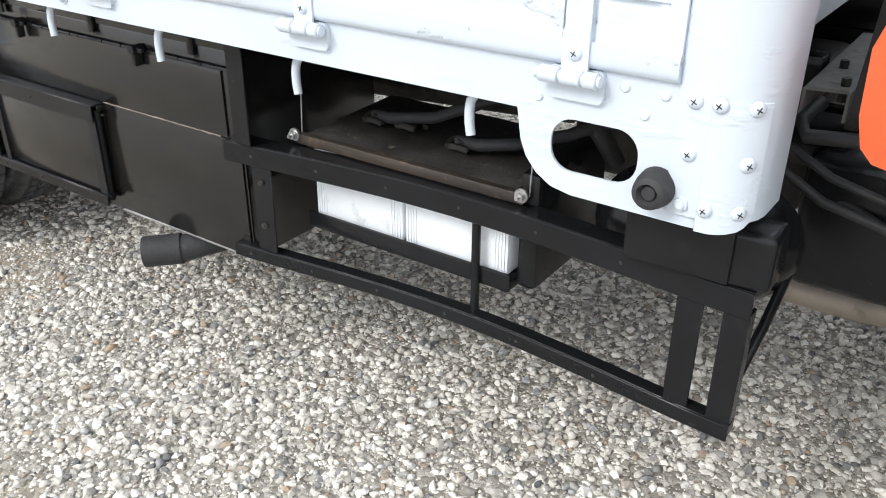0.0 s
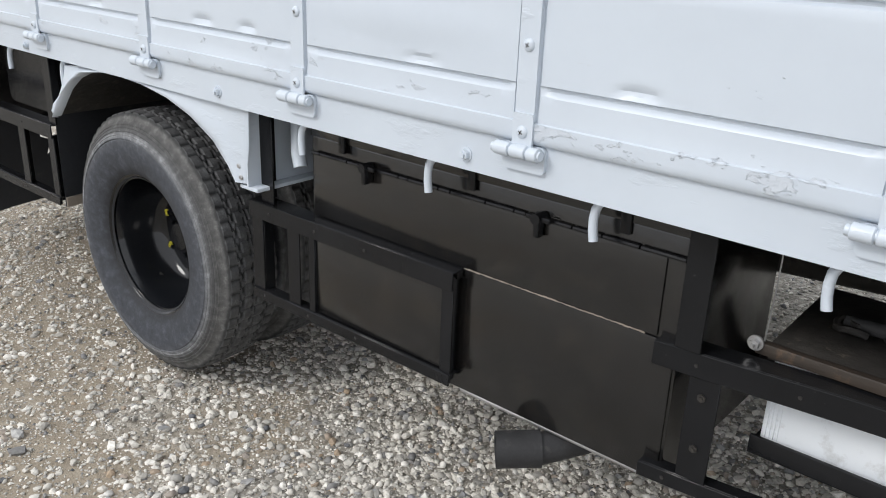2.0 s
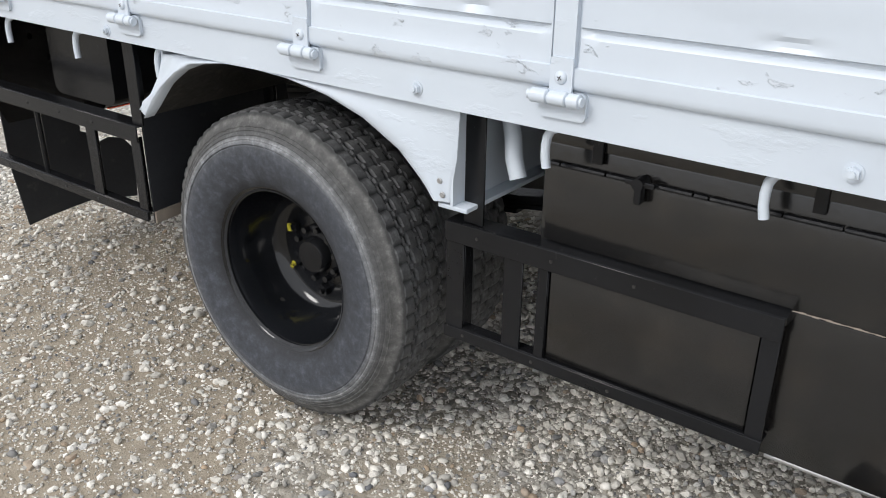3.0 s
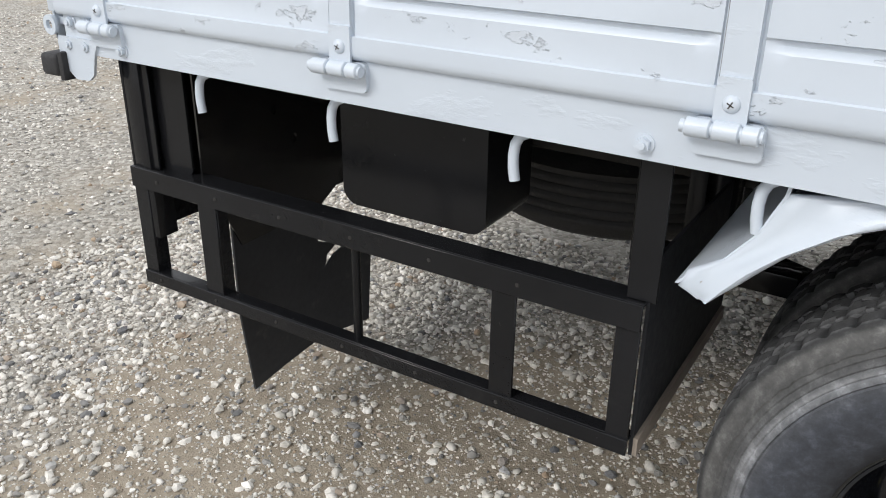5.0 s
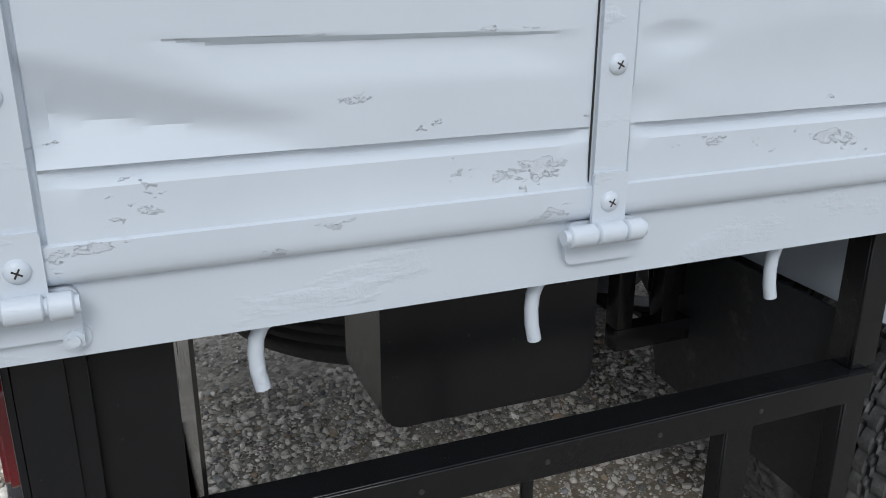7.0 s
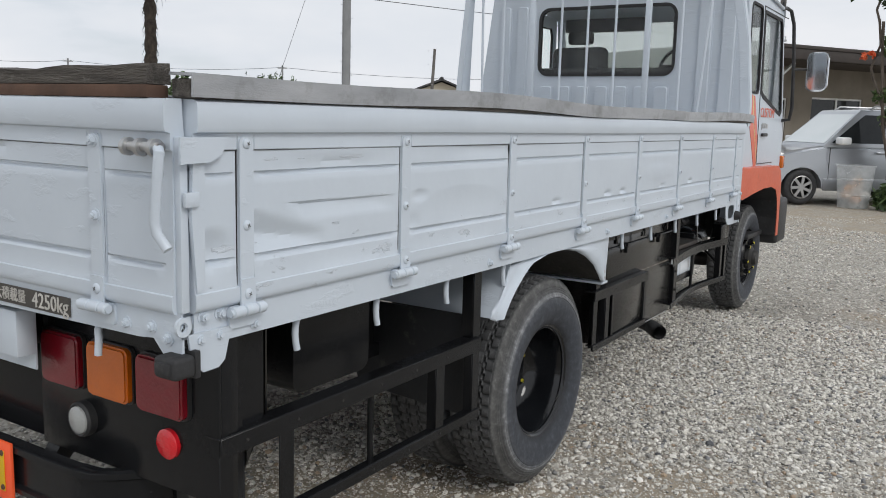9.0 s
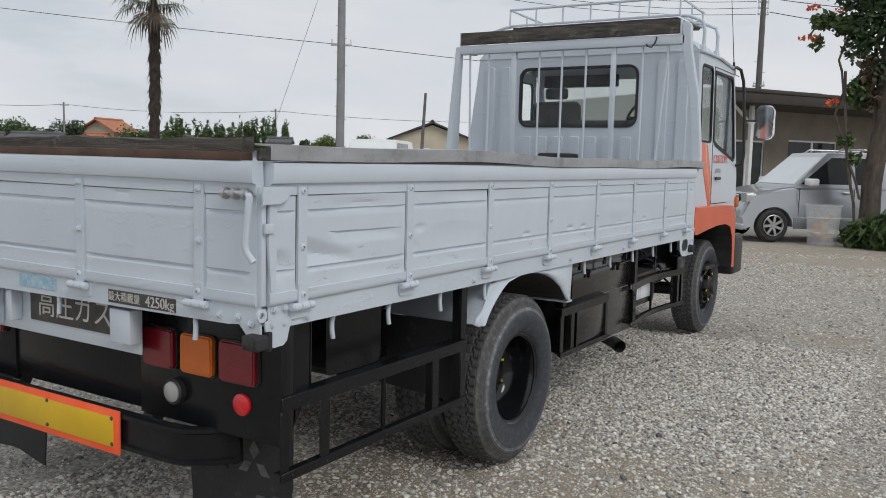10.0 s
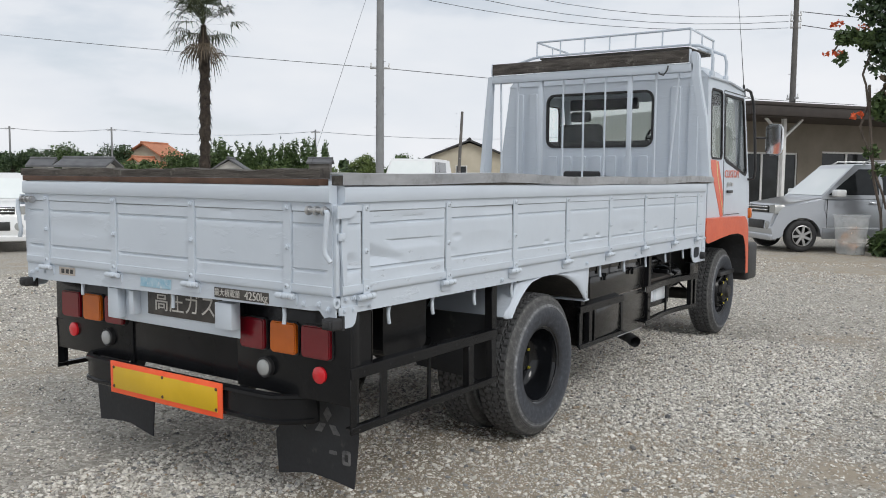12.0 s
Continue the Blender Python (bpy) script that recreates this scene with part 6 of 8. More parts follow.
def build_signs(rear):
    back = Matrix(((0, 0, -1, -0.170), (-1, 0, 0, 0), (0, 1, 0, 0), (0, 0, 0, 1)))

    def sign(name, y0, y1, z0, z1, mat, label, x=-0.1685):
        bm = bmesh.new()
        box(bm, x - 0.003, x, y0, y1, z0, z1, 0.0008, 1)
        return part(name, bm, mat, rear, label)

    load = sign("load_sign", 0.372, 0.702, 0.940, 0.984, PLATEDARK, "dark load plate with silver lettering")
    m = Matrix.Translation((-0.1725, 0.445, 0.961)) @ back.to_3x3().to_4x4()
    lettering("inscription", "4250kg", 0.050, m, LETTER, load, squeeze=0.95)
    m = Matrix.Translation((-0.1725, 0.620, 0.961)) @ back.to_3x3().to_4x4()
    lettering("inscription", "最大積載量", 0.034, m, LETTER, load, squeeze=0.95)
    name = sign("maker_sign", 1.737, 1.873, 0.953, 0.993, PLATEBUFF, "buff plate with a dark mark")
    bm = bmesh.new()
    for k, (a, b) in enumerate(((0, 0.024), (0.036, 0.062), (0.074, 0.10))):
        box(bm, -0.1725, -0.1718, 1.752 + a, 1.752 + b, 0.962, 0.984, 0.0003, 1)
    part("mark_bars", bm, DARKPLASTIC, name)
    sign("blue_sticker", 0.992, 1.212, 0.946, 0.990, BLUESTICK, "torn faded blue sticker")
    # white recessed box with the gas warning sign
    bm = bmesh.new()
    box(bm, -0.105, -0.099, 0.62, 1.56, 0.757, 0.925, 0.002)
    box(bm, -0.155, -0.106, 0.615, 0.72, 0.80, 0.915, 0.003)
    box(bm, -0.150, -0.106, 1.30, 1.335, 0.80, 0.915, 0.003)
    box(bm, -0.150, -0.106, 1.42, 1.50, 0.77, 0.915, 0.003)
    well = part("sign_bracket", bm, WHITE, truck, "white bracket behind the rear sill")
    bm = bmesh.new()
    box(bm, -0.112, -0.106, 0.725, 1.24, 0.808, 0.926, 0.001)
    gas = part("warning_sign", bm, PLATEDARK, well, "black warning plate with white characters")
    m = Matrix.Translation((-0.1135, 0.975, 0.872)) @ back.to_3x3().to_4x4()
    lettering("inscription", "高圧ガス", 0.108, m, LETTER, gas, squeeze=1.0)


build_ground()
build_side_gate()
build_rear_gate()
REAR_SILL = build_sills()
build_bed()
build_headboard()
build_rear_wheels()
build_front_wheels()
build_fender()
build_guards()
build_tool_box()
build_batteries()
build_underside()
build_tail()
build_signs(REAR_SILL)


# ---- the cab ----
def lean_side(bm, y_low, y_high, far=False):
    """Stands a flat side panel, drawn at y = 0 with its thickness, at the cab's slightly leaning flank."""
    if far:
        y_low, y_high = 0.045, 0.165
    for v in bm.verts:
        y = y_low + (y_high - y_low) * (v.co.z - 1.0) / 1.35 + v.co.y
        v.co.y = (2.245 - y) if far else y


def build_cab():
    rear_win = round_rect(0.622, 1.662, 1.752, 2.232, 0.07, 5)
    bm = bmesh.new()
    plate(bm, [(0.112, 0.98), (2.20, 0.98), (2.185, 1.5), (2.075, 2.34), (2.03, 2.385), (0.19, 2.385), (0.142, 2.34), (0.112, 1.5)], "x", 4.70, 4.715, [rear_win])
    cab = part("cab", bm, WHITE, truck, "white truck cab with orange stripes")
    # pressed ribs of the back wall
    for y0, y1, z0, z1 in [(0.20, 0.305, 1.40, 2.27), (0.36, 0.465, 1.40, 2.27), (1.76, 1.865, 1.40, 2.27), (1.91, 2.01, 1.40, 2.27)] + [(0.64 + k * 0.15, 0.755 + k * 0.15, 1.36, 1.675) for k in range(7)]:
        bm = bmesh.new()
        plate(bm, round_rect(y0, y1, z0, z1, 0.03, 4), "x", 4.684, 4.701)
        bmesh.ops.bevel(bm, geom=[e for e in bm.edges if all(v.co.x < 4.695 for v in e.verts)], offset=0.014, segments=3, affect="EDGES")
        part("pressed_rib", bm, WHITE, cab)
    bm = bmesh.new()
    plate(bm, round_rect(0.610, 1.674, 1.740, 2.244, 0.085, 6), "x", 4.692, 4.722, [round_rect(0.631, 1.653, 1.761, 2.223, 0.066, 6)])
    win = part("rear_window", bm, RUBBER, cab, "rear window in black rubber")
    bm = bmesh.new()
    plate(bm, round_rect(0.624, 1.660, 1.754, 2.230, 0.068, 6), "x", 4.706, 4.710)
    g = part("pane", bm, GLASS, win)
    g.visible_shadow = False
    # flanks with quarter and door windows
    for far in (False, True):
        quarter = round_rect(4.80, 5.115, 1.645, 2.235, 0.045, 5)
        door = [(5.20, 2.215), (5.195, 1.66), (5.24, 1.63), (5.86, 1.505), (5.915, 1.53), (5.90, 1.62), (5.80, 2.16), (5.76, 2.215)]
        bm = bmesh.new()
        plate(bm, [(4.7165, 1.115), (5.60, 1.115), (5.66, 1.05), (5.70, 0.84), (6.02, 0.84), (6.03, 1.35), (5.985, 1.56), (5.835, 2.265), (5.80, 2.30), (4.74, 2.35), (4.7165, 2.33)], "y", 0.0, 0.02, [quarter, door])
        lean_side(bm, 0.108, 0.138, far)
        flank = part("cab_side", bm, WHITE, cab)
        for name, outline, mat, a, b in (("quarter_window", quarter, GLASS, 0.006, 0.010), ("door_window", door, GLASS, 0.006, 0.010)):
            bm = bmesh.new()
            plate(bm, outline, "y", a, b)
            lean_side(bm, 0.108, 0.138, far)
            p = part(name, bm, mat, flank)
            p.visible_shadow = False
        bm = bmesh.new()
        plate(bm, round_rect(4.788, 5.127, 1.633, 2.247, 0.055, 5), "y", -0.004, 0.012, [round_rect(4.806, 5.109, 1.651, 2.229, 0.04, 5)])
        lean_side(bm, 0.108, 0.138, far)
        part("window_rubber", bm, RUBBER, flank)
        bm = bmesh.new()
        plate(bm, [(5.186, 2.228), (5.18, 1.645), (5.24, 1.612), (5.87, 1.49), (5.93, 1.525), (5.915, 1.63), (5.81, 2.17), (5.77, 2.228)], "y", -0.004, 0.012, [[(5.21, 2.205), (5.208, 1.67), (5.25, 1.645), (5.85, 1.518), (5.90, 1.54), (5.885, 1.62), (5.79, 2.15), (5.755, 2.205)]])
        lean_side(bm, 0.108, 0.138, far)
        part("window_rubber", bm, RUBBER, flank)
        # door gap, gutter, handle
        bm = bmesh.new()
        for q in ((5.163, 5.169, 1.14, 2.25), (5.163, 5.98, 2.25, 2.256), (5.163, 5.68, 1.134, 1.140)):
            box(bm, q[0], q[1], -0.0035, 0.001, q[2], q[3])
        lean_side(bm, 0.108, 0.138, far)
        part("door_gap", bm, DARKPLASTIC, flank)
        bm = bmesh.new()
        box(bm, 5.25, 5.40, -0.022, -0.004, 1.335, 1.36, 0.006)
        lean_side(bm, 0.108, 0.138, far)
        part("door_handle", bm, DARKPLASTIC, flank)
        if not far:
            for name, poly, mat in (("stripe", [(4.755, 1.63), (4.945, 1.625), (4.965, 1.52), (5.02, 1.40), (5.085, 1.28), (5.135, 1.18), (5.15, 1.125), (5.075, 1.125), (5.02, 1.22), (4.93, 1.36), (4.85, 1.48)], ORANGE),
                                    ("stripe", [(4.975, 1.62), (5.015, 1.615), (5.06, 1.52), (5.115, 1.42), (5.150, 1.33), (5.155, 1.24), (5.145, 1.20), (5.10, 1.29), (5.045, 1.40), (4.995, 1.51)], ORANGE),
                                    ("stripe_line", [(4.949, 1.625), (4.970, 1.62), (4.990, 1.515), (5.040, 1.402), (5.098, 1.287), (5.143, 1.20), (5.152, 1.13), (5.140, 1.18), (5.088, 1.282), (5.024, 1.402), (4.970, 1.52)], YELLOWLINE)):
                bm = bmesh.new()
                plate(bm, poly, "y", -0.003, -0.0005)
                lean_side(bm, 0.108, 0.138)
                part(name, bm, mat, flank)
            m = Matrix(((1, 0, 0, 5.42), (0, 0, -1, 0.1125), (0, 1, 0, 1.505), (0, 0, 0, 1)))
            lettering("inscription", "CUSTOM", 0.098, m, ORANGE, flank, squeeze=1.15)
            bm = bmesh.new()
            for k, (a, b) in enumerate(((5.27, 5.29), (5.30, 5.33), (5.34, 5.36), (5.37, 5.41), (5.42, 5.47))):
                box(bm, a, b, -0.003, 0.0, 1.395 - 0.01 * (k == 0), 1.425 + 0.008 * (k % 2))
            lean_side(bm, 0.108, 0.138)
            part("badge_bars", bm, STEEL, flank)
    # roof: domed loft with a gutter
    bm = bmesh.new()
    rings = []
    for x, top, yi in ((4.695, 2.395, 0.02), (4.70, 2.44, 0.02), (4.76, 2.475, 0.02), (5.0, 2.505, 0.0), (5.4, 2.495, 0.0), (5.65, 2.44, 0.01), (5.80, 2.36, 0.02), (5.845, 2.29, 0.03)):
        ring = []
        for k in range(17):
            u = -1 + 2 * k / 16
            e = (1 - abs(u) ** 4) ** 0.5
            y = 1.1225 + u * (0.985 - yi)
            z = 2.33 - (0.045 if x > 5.79 else 0) + (top - 2.33) * e if x > 4.70 else 2.33 + (top - 2.33) * e
            ring.append(bm.verts.new((x, y, z)))
        rings.append(ring)
    for a, b in zip(rings, rings[1:]):
        for k in range(16):
            bm.faces.new((a[k], a[k + 1], b[k + 1], b[k]))
    bm.faces.new(rings[0])
    part("cab_roof", bm, WHITE, cab)
    bm = bmesh.new()
    pipe(bm, [(4.70, 0.128, 2.33), (5.3, 0.126, 2.335), (5.78, 0.13, 2.30), (5.84, 0.14, 2.26)], 0.012, 8)
    part("gutter", bm, WHITE, cab)
    # front wall with windscreen, floor and dash
    bm = bmesh.new()
    plate(bm, [(0.14, 0.70), (2.10, 0.70), (2.10, 1.5), (2.06, 2.30), (0.18, 2.30), (0.14, 1.5)], "x", 0.0, 0.02, [round_rect(0.24, 2.00, 1.55, 2.255, 0.08, 5)])
    for v in bm.verts:
        v.co.x += 6.02 - max(0.0, v.co.z - 1.5) * 0.24
    front = part("cab_front", bm, WHITE, cab)
    bm = bmesh.new()
    plate(bm, round_rect(0.24, 2.00, 1.55, 2.255, 0.08, 5), "x", 0.0, 0.004)
    for v in bm.verts:
        v.co.x += 6.025 - max(0.0, v.co.z - 1.5) * 0.24
    ws = part("windscreen", bm, SCREENGLASS, front)
    ws.visible_shadow = False
    bm = bmesh.new()
    box(bm, 4.72, 6.0, 0.16, 2.08, 1.02, 1.06)
    box(bm, 4.716, 4.72, 0.14, 2.10, 1.06, 1.80)
    part("cab_floor", bm, DARKPLASTIC, cab)
    bm = bmesh.new()
    box(bm, 5.66, 5.98, 0.20, 2.05, 1.35, 1.62, 0.05, 3)
    part("dashboard", bm, DARKPLASTIC, cab)
    for y0, y1 in ((0.28, 0.98), (1.18, 1.94)):
        bm = bmesh.new()
        box(bm, 5.74, 5.78, y0, y1, 2.17, 2.285, 0.012, 3)
        part("sun_visor", bm, SEATCLOTH, cab)
    bm = bmesh.new()
    box(bm, 4.52, 4.66, 1.08, 1.40, 1.36, 1.522, 0.02, 3)
    part("intake_duct", bm, RUBBER, cab, "black rubber air intake duct")
    for y0, y1, hi in ((0.36, 0.86, 1.80), (1.25, 1.70, 1.98)):
        bm = bmesh.new()
        box(bm, 4.98, 5.10, y0, y1, 1.30, hi, 0.05, 3)
        if hi > 1.9:
            box(bm, 5.00, 5.07, y0 + 0.12, y1 - 0.12, 2.0, 2.10, 0.03, 3)
        box(bm, 5.0, 5.5, y0, y1, 1.20, 1.36, 0.05, 3)
        part("cab_seat", bm, SEATCLOTH, cab)
    bm = bmesh.new()
    pts = [(5.52 + 0.10 * math.sin(a), 0.78 + 0.21 * math.cos(a), 1.86 + 0.17 * math.sin(a)) for a in (2 * math.pi * k / 28 for k in range(29))]
    pipe(bm, pts, 0.014, 8, cap=False)
    cyl(bm, (5.52, 0.78, 1.86), (5.70, 0.78, 1.55), 0.03, seg=12)
    cyl(bm, (5.52, 0.58, 1.86), (5.52, 0.98, 1.86), 0.016, seg=8)
    part("steering_wheel", bm, DARKPLASTIC, cab)
    # orange wheel arch, black liner, step bumper
    bm = bmesh.new()
    arch = [(4.515, 0.927), (4.56, 0.917), (4.90, 0.945), (5.18, 0.962), (5.45, 0.960), (5.62, 0.93), (5.70, 0.84), (5.735, 0.70), (5.745, 0.56)]
    top = [(5.825, 0.56), (5.815, 0.75), (5.79, 0.98), (5.74, 1.07), (5.66, 1.112), (4.70, 1.125), (4.53, 1.13), (4.497, 1.11), (4.485, 1.07), (4.488, 0.985), (4.498, 0.945)]
    plate(bm, arch + top, "y", 0.045, 0.051)
    guard = part("wheel_arch", bm, ORANGE, cab, "orange front wheel arch")
    bm = bmesh.new()
    for (x0, z0), (x1, z1) in zip(top[1:], top[2:]):
        vs = [bm.verts.new(p) for p in ((x0, 0.051, z0), (x1, 0.051, z1), (x1, 0.13, z1 + 0.004), (x0, 0.13, z0 + 0.004))]
        bm.faces.new(vs)
    ext = bmesh.ops.extrude_face_region(bm, geom=bm.faces[:])
    bmesh.ops.translate(bm, vec=(0, 0, -0.005), verts=[q for q in ext["geom"] if isinstance(q, bmesh.types.BMVert)])
    part("arch_top", bm, ORANGE, guard)
    bm = bmesh.new()
    for (x0, z0), (x1, z1) in zip(arch, arch[1:]):
        vs = [bm.verts.new(p) for p in ((x0, 0.046, z0), (x1, 0.046, z1), (x1, 0.62, z1), (x0, 0.62, z0))]
        bm.faces.new(vs)
    box(bm, 4.60, 5.78, 0.60, 0.62, 0.55, 1.1)
    part("arch_liner", bm, RUBBER, guard)
    mirrored(guard, cab)
    bm = bmesh.new()
    box(bm, 5.84, 6.17, 0.05, 2.19, 0.48, 0.84, 0.03, 3)
    part("front_bumper", bm, DARKPLASTIC, cab, "black front bumper and step")
    bm = bmesh.new()
    box(bm, 5.99, 6.06, 0.085, 0.16, 1.08, 1.18, 0.012, 3)
    part("turn_lamp", bm, AMBERLENS, cab, "amber front turn lamp")
    bm = bmesh.new()
    box(bm, 5.3, 6.0, 0.15, 0.30, 0.56, 0.60, 0.01)
    part("cab_step", bm, DARKPLASTIC, cab)
    # mirror on its bent arm
    bm = bmesh.new()
    pipe(bm, [(5.74, 0.13, 2.30), (5.82, 0.12, 2.315), (5.89, 0.10, 2.30), (5.93, 0.08, 2.20), (5.95, 0.062, 1.92), (5.95, 0.045, 1.56), (5.96, 0.06, 1.47), (5.97, 0.12, 1.46)], 0.014, 10)
    arm = part("mirror_arm", bm, DARKPLASTIC, cab)
    bm = bmesh.new()
    plate(bm, round_rect(-0.188, -0.030, 1.692, 1.995, 0.05, 5), "x", 5.99, 6.05)
    bmesh.ops.bevel(bm, geom=[e for e in bm.edges if all(v.co.x > 6.04 for v in e.verts)], offset=0.02, segments=3, affect="EDGES")
    part("mirror_shell", bm, CHROME, arm, "chrome wing mirror")
    bm = bmesh.new()
    plate(bm, round_rect(-0.177, -0.041, 1.704, 1.983, 0.04, 5), "x", 5.985, 5.989)
    for v in bm.verts:
        v.co.x -= 0.10 * (1.86 - v.co.z) * -1.0 + 0.016
    part("mirror_glass", bm, CHROME, arm)
    bm = bmesh.new()
    pipe(bm, [(5.95, 0.06, 1.86), (5.99, -0.03, 1.86), (6.02, -0.09, 1.86)], 0.010, 8)
    part("mirror_clamp", bm, DARKPLASTIC, arm)
    bm = bmesh.new()
    pipe(bm, [(5.80, 0.14, 2.32), (5.72, 0.16, 2.75), (5.64, 0.18, 3.15)], [0.004, 0.0025, 0.0018], 6)
    cyl(bm, (5.80, 0.14, 2.30), (5.795, 0.142, 2.36), 0.014, 0.01, seg=10)
    part("antenna", bm, DARKPLASTIC, cab)
    # roof rack
    bm = bmesh.new()
    x0, x1, y0, y1, zb, zt = 4.76, 5.42, 0.325, 1.82, 2.618, 2.755
    for z in (zb, zt):
        pipe(bm, [(x1, y0, z - (0.02 if z == zt else 0)), (x0, y0, z), (x0, y1, z), (x1, y1, z - (0.02 if z == zt else 0))], 0.011, 8)
    rack = part("roof_rack", bm, WHITE, cab, "white tubular roof rack with old boards")
    for k in range(7):
        y = y0 + (y1 - y0) * k / 6
        bm = bmesh.new()
        cyl(bm, (x0, y, zb), (x0, y, zt), 0.008, seg=8)
        part("rack_upright", bm, WHITE, rack)
    for x in (5.08, 5.40):
        for y in (y0, y1):
            bm = bmesh.new()
            cyl(bm, (x, y, zb), (x, y, zt - 0.01), 0.008, seg=8)
            part("rack_upright", bm, WHITE, rack)
    for k in range(5):
        bm = bmesh.new()
        x = x0 + 0.02 + k * 0.13
        box(bm, x, x + 0.10, y0 + 0.02, y1 - 0.02, zb - 0.03, zb - 0.012, 0.003)
        part("rack_board", bm, OLDWOOD, rack, "dark weathered board")
    bm = bmesh.new()
    box(bm, 5.40, 5.43, y0, y1, zb - 0.01, zb + 0.05, 0.004)
    part("rack_board", bm, PALEBOARD, rack)
    for y, s in ((y0, 1), (y1, -1)):
        for x in (4.80, 5.20):
            bm = bmesh.new()
            yo = 0.15 if s == 1 else 2.10
            pipe(bm, [(x, y, zb), (x, y - s * 0.06, zb - 0.005), (x + 0.02, yo + s * 0.01, zb - 0.05), (x + 0.03, yo - s * 0.005, 2.50), (x + 0.04, yo, 2.36)], 0.014, 10)
            part("rack_leg", bm, WHITE, rack)
            bm = bmesh.new()
            box(bm, x + 0.01, x + 0.08, min(yo - s * 0.012, yo + s * 0.02), max(yo - s * 0.012, yo + s * 0.02), 2.33, 2.39, 0.004)
            part("rack_foot", bm, WHITE, rack)
    bm = bmesh.new()
    box(bm, 4.66, 4.70, 2.10, 2.155, 2.37, 2.43, 0.004)
    part("marker_lamp", bm, DARKPLASTIC, cab)


build_cab()


# ---- the yard and what lies beyond ----
LEAF = leaf_material("mid_green_leaf", (0.035, 0.065, 0.020), (0.105, 0.160, 0.050))
LEAFDARK = leaf_material("dark_green_leaf", (0.018, 0.040, 0.016), (0.060, 0.100, 0.036))
LEAFLIGHT = leaf_material("yellow_green_leaf", (0.06, 0.095, 0.020), (0.14, 0.185, 0.05))
PALMLEAF = leaf_material("palm_frond", (0.022, 0.036, 0.015), (0.07, 0.085, 0.035))
DEADLEAF = leaf_material("dead_frond", (0.05, 0.038, 0.024), (0.12, 0.09, 0.055))
FLOWER = leaf_material("orange_flower", (0.62, 0.085, 0.02), (0.75, 0.16, 0.06))
BARK = surface("bark", (0.05, 0.038, 0.03), (0.13, 0.105, 0.085), rough=0.9, scale=6, grain=40, bump=0.9, depth=0.02, stretch=(2, 2, 0.6))
PALMBARK = surface("palm_bark", (0.022, 0.017, 0.014), (0.075, 0.058, 0.045), rough=0.95, scale=9, grain=40, bump=1.0, depth=0.03)
CONCRETE = surface("pole_concrete", (0.20, 0.205, 0.21), (0.29, 0.295, 0.30), rough=0.85, scale=1.5, grain=60, bump=0.2)
DARKPOLE = surface("dark_pole", (0.10, 0.095, 0.09), (0.16, 0.15, 0.14), rough=0.85, scale=2, grain=60, bump=0.2)
WIRE = surface("cable_black", (0.03, 0.03, 0.032), (0.05, 0.05, 0.052), rough=0.6, bump=0.0)
STUCCO = surface("beige_stucco", (0.20, 0.175, 0.14), (0.26, 0.23, 0.19), rough=0.92, scale=1.2, grain=90, bump=0.4, dirt=(0.22, 0.195, 0.16))
FASCIA = surface("dark_brown_fascia", (0.030, 0.024, 0.021), (0.05, 0.040, 0.035), rough=0.6, scale=2, grain=30, bump=0.15)
SOFFIT = surface("brown_soffit", (0.040, 0.032, 0.026), (0.062, 0.050, 0.041), rough=0.85, scale=2, grain=30, bump=0.2)
WHITEFRAME = surface("white_frame", (0.66, 0.66, 0.65), (0.76, 0.76, 0.75), rough=0.5, scale=4, bump=0.05)
DARKGLASS = surface("dark_window_glass", (0.012, 0.014, 0.015), (0.03, 0.034, 0.036), rough=0.05, scale=1.5, bump=0.0, rough_var=0.0, spec=0.35)
# bright, reflecting look of the car windscreens is put into this pale base colour
WINDSCREEN = surface("pale_reflecting_windscreen", (0.74, 0.79, 0.78), (0.84, 0.87, 0.86), rough=0.04, scale=1, bump=0.0, rough_var=0.0, coat=1.0)
SILVER = surface("silver_car_paint", (0.43, 0.45, 0.48), (0.47, 0.49, 0.52), rough=0.28, metal=0.65, scale=1, bump=0.0, coat=0.6, rough_var=0.0)
SILVERDARK = surface("grey_car_paint", (0.21, 0.225, 0.24), (0.24, 0.255, 0.27), rough=0.3, metal=0.4, scale=1, bump=0.0, coat=0.6, rough_var=0.0)
WHITECAR = surface("white_car_paint", (0.70, 0.71, 0.71), (0.76, 0.77, 0.77), rough=0.25, scale=1, bump=0.0, coat=0.6, rough_var=0.0)
ROOFORANGE = surface("orange_roof_tile", (0.40, 0.155, 0.085), (0.52, 0.22, 0.12), rough=0.8, scale=1.5, grain=8, bump=0.5)
ROOFGREY = surface("grey_roof_tile", (0.085, 0.088, 0.095), (0.14, 0.143, 0.15), rough=0.8, scale=1.5, grain=8, bump=0.5)
ROOFBLACK = surface("black_roof_tile", (0.03, 0.03, 0.032), (0.06, 0.06, 0.062), rough=0.6, scale=1.5, grain=8, bump=0.5)
CREAM = surface("cream_wall", (0.46, 0.415, 0.32), (0.56, 0.51, 0.41), rough=0.9, scale=0.8, grain=20, bump=0.2)
PALEWALL = surface("pale_wall", (0.55, 0.54, 0.51), (0.66, 0.65, 0.62), rough=0.9, scale=0.8, grain=20, bump=0.2)
BINPLASTIC, _n, _l, _p = material("milky_bin_plastic")
_p.inputs["Base Color"].default_value = (0.80, 0.82, 0.82, 1)
_p.inputs["Roughness"].default_value, _p.inputs["Alpha"].default_value = 0.35, 0.32
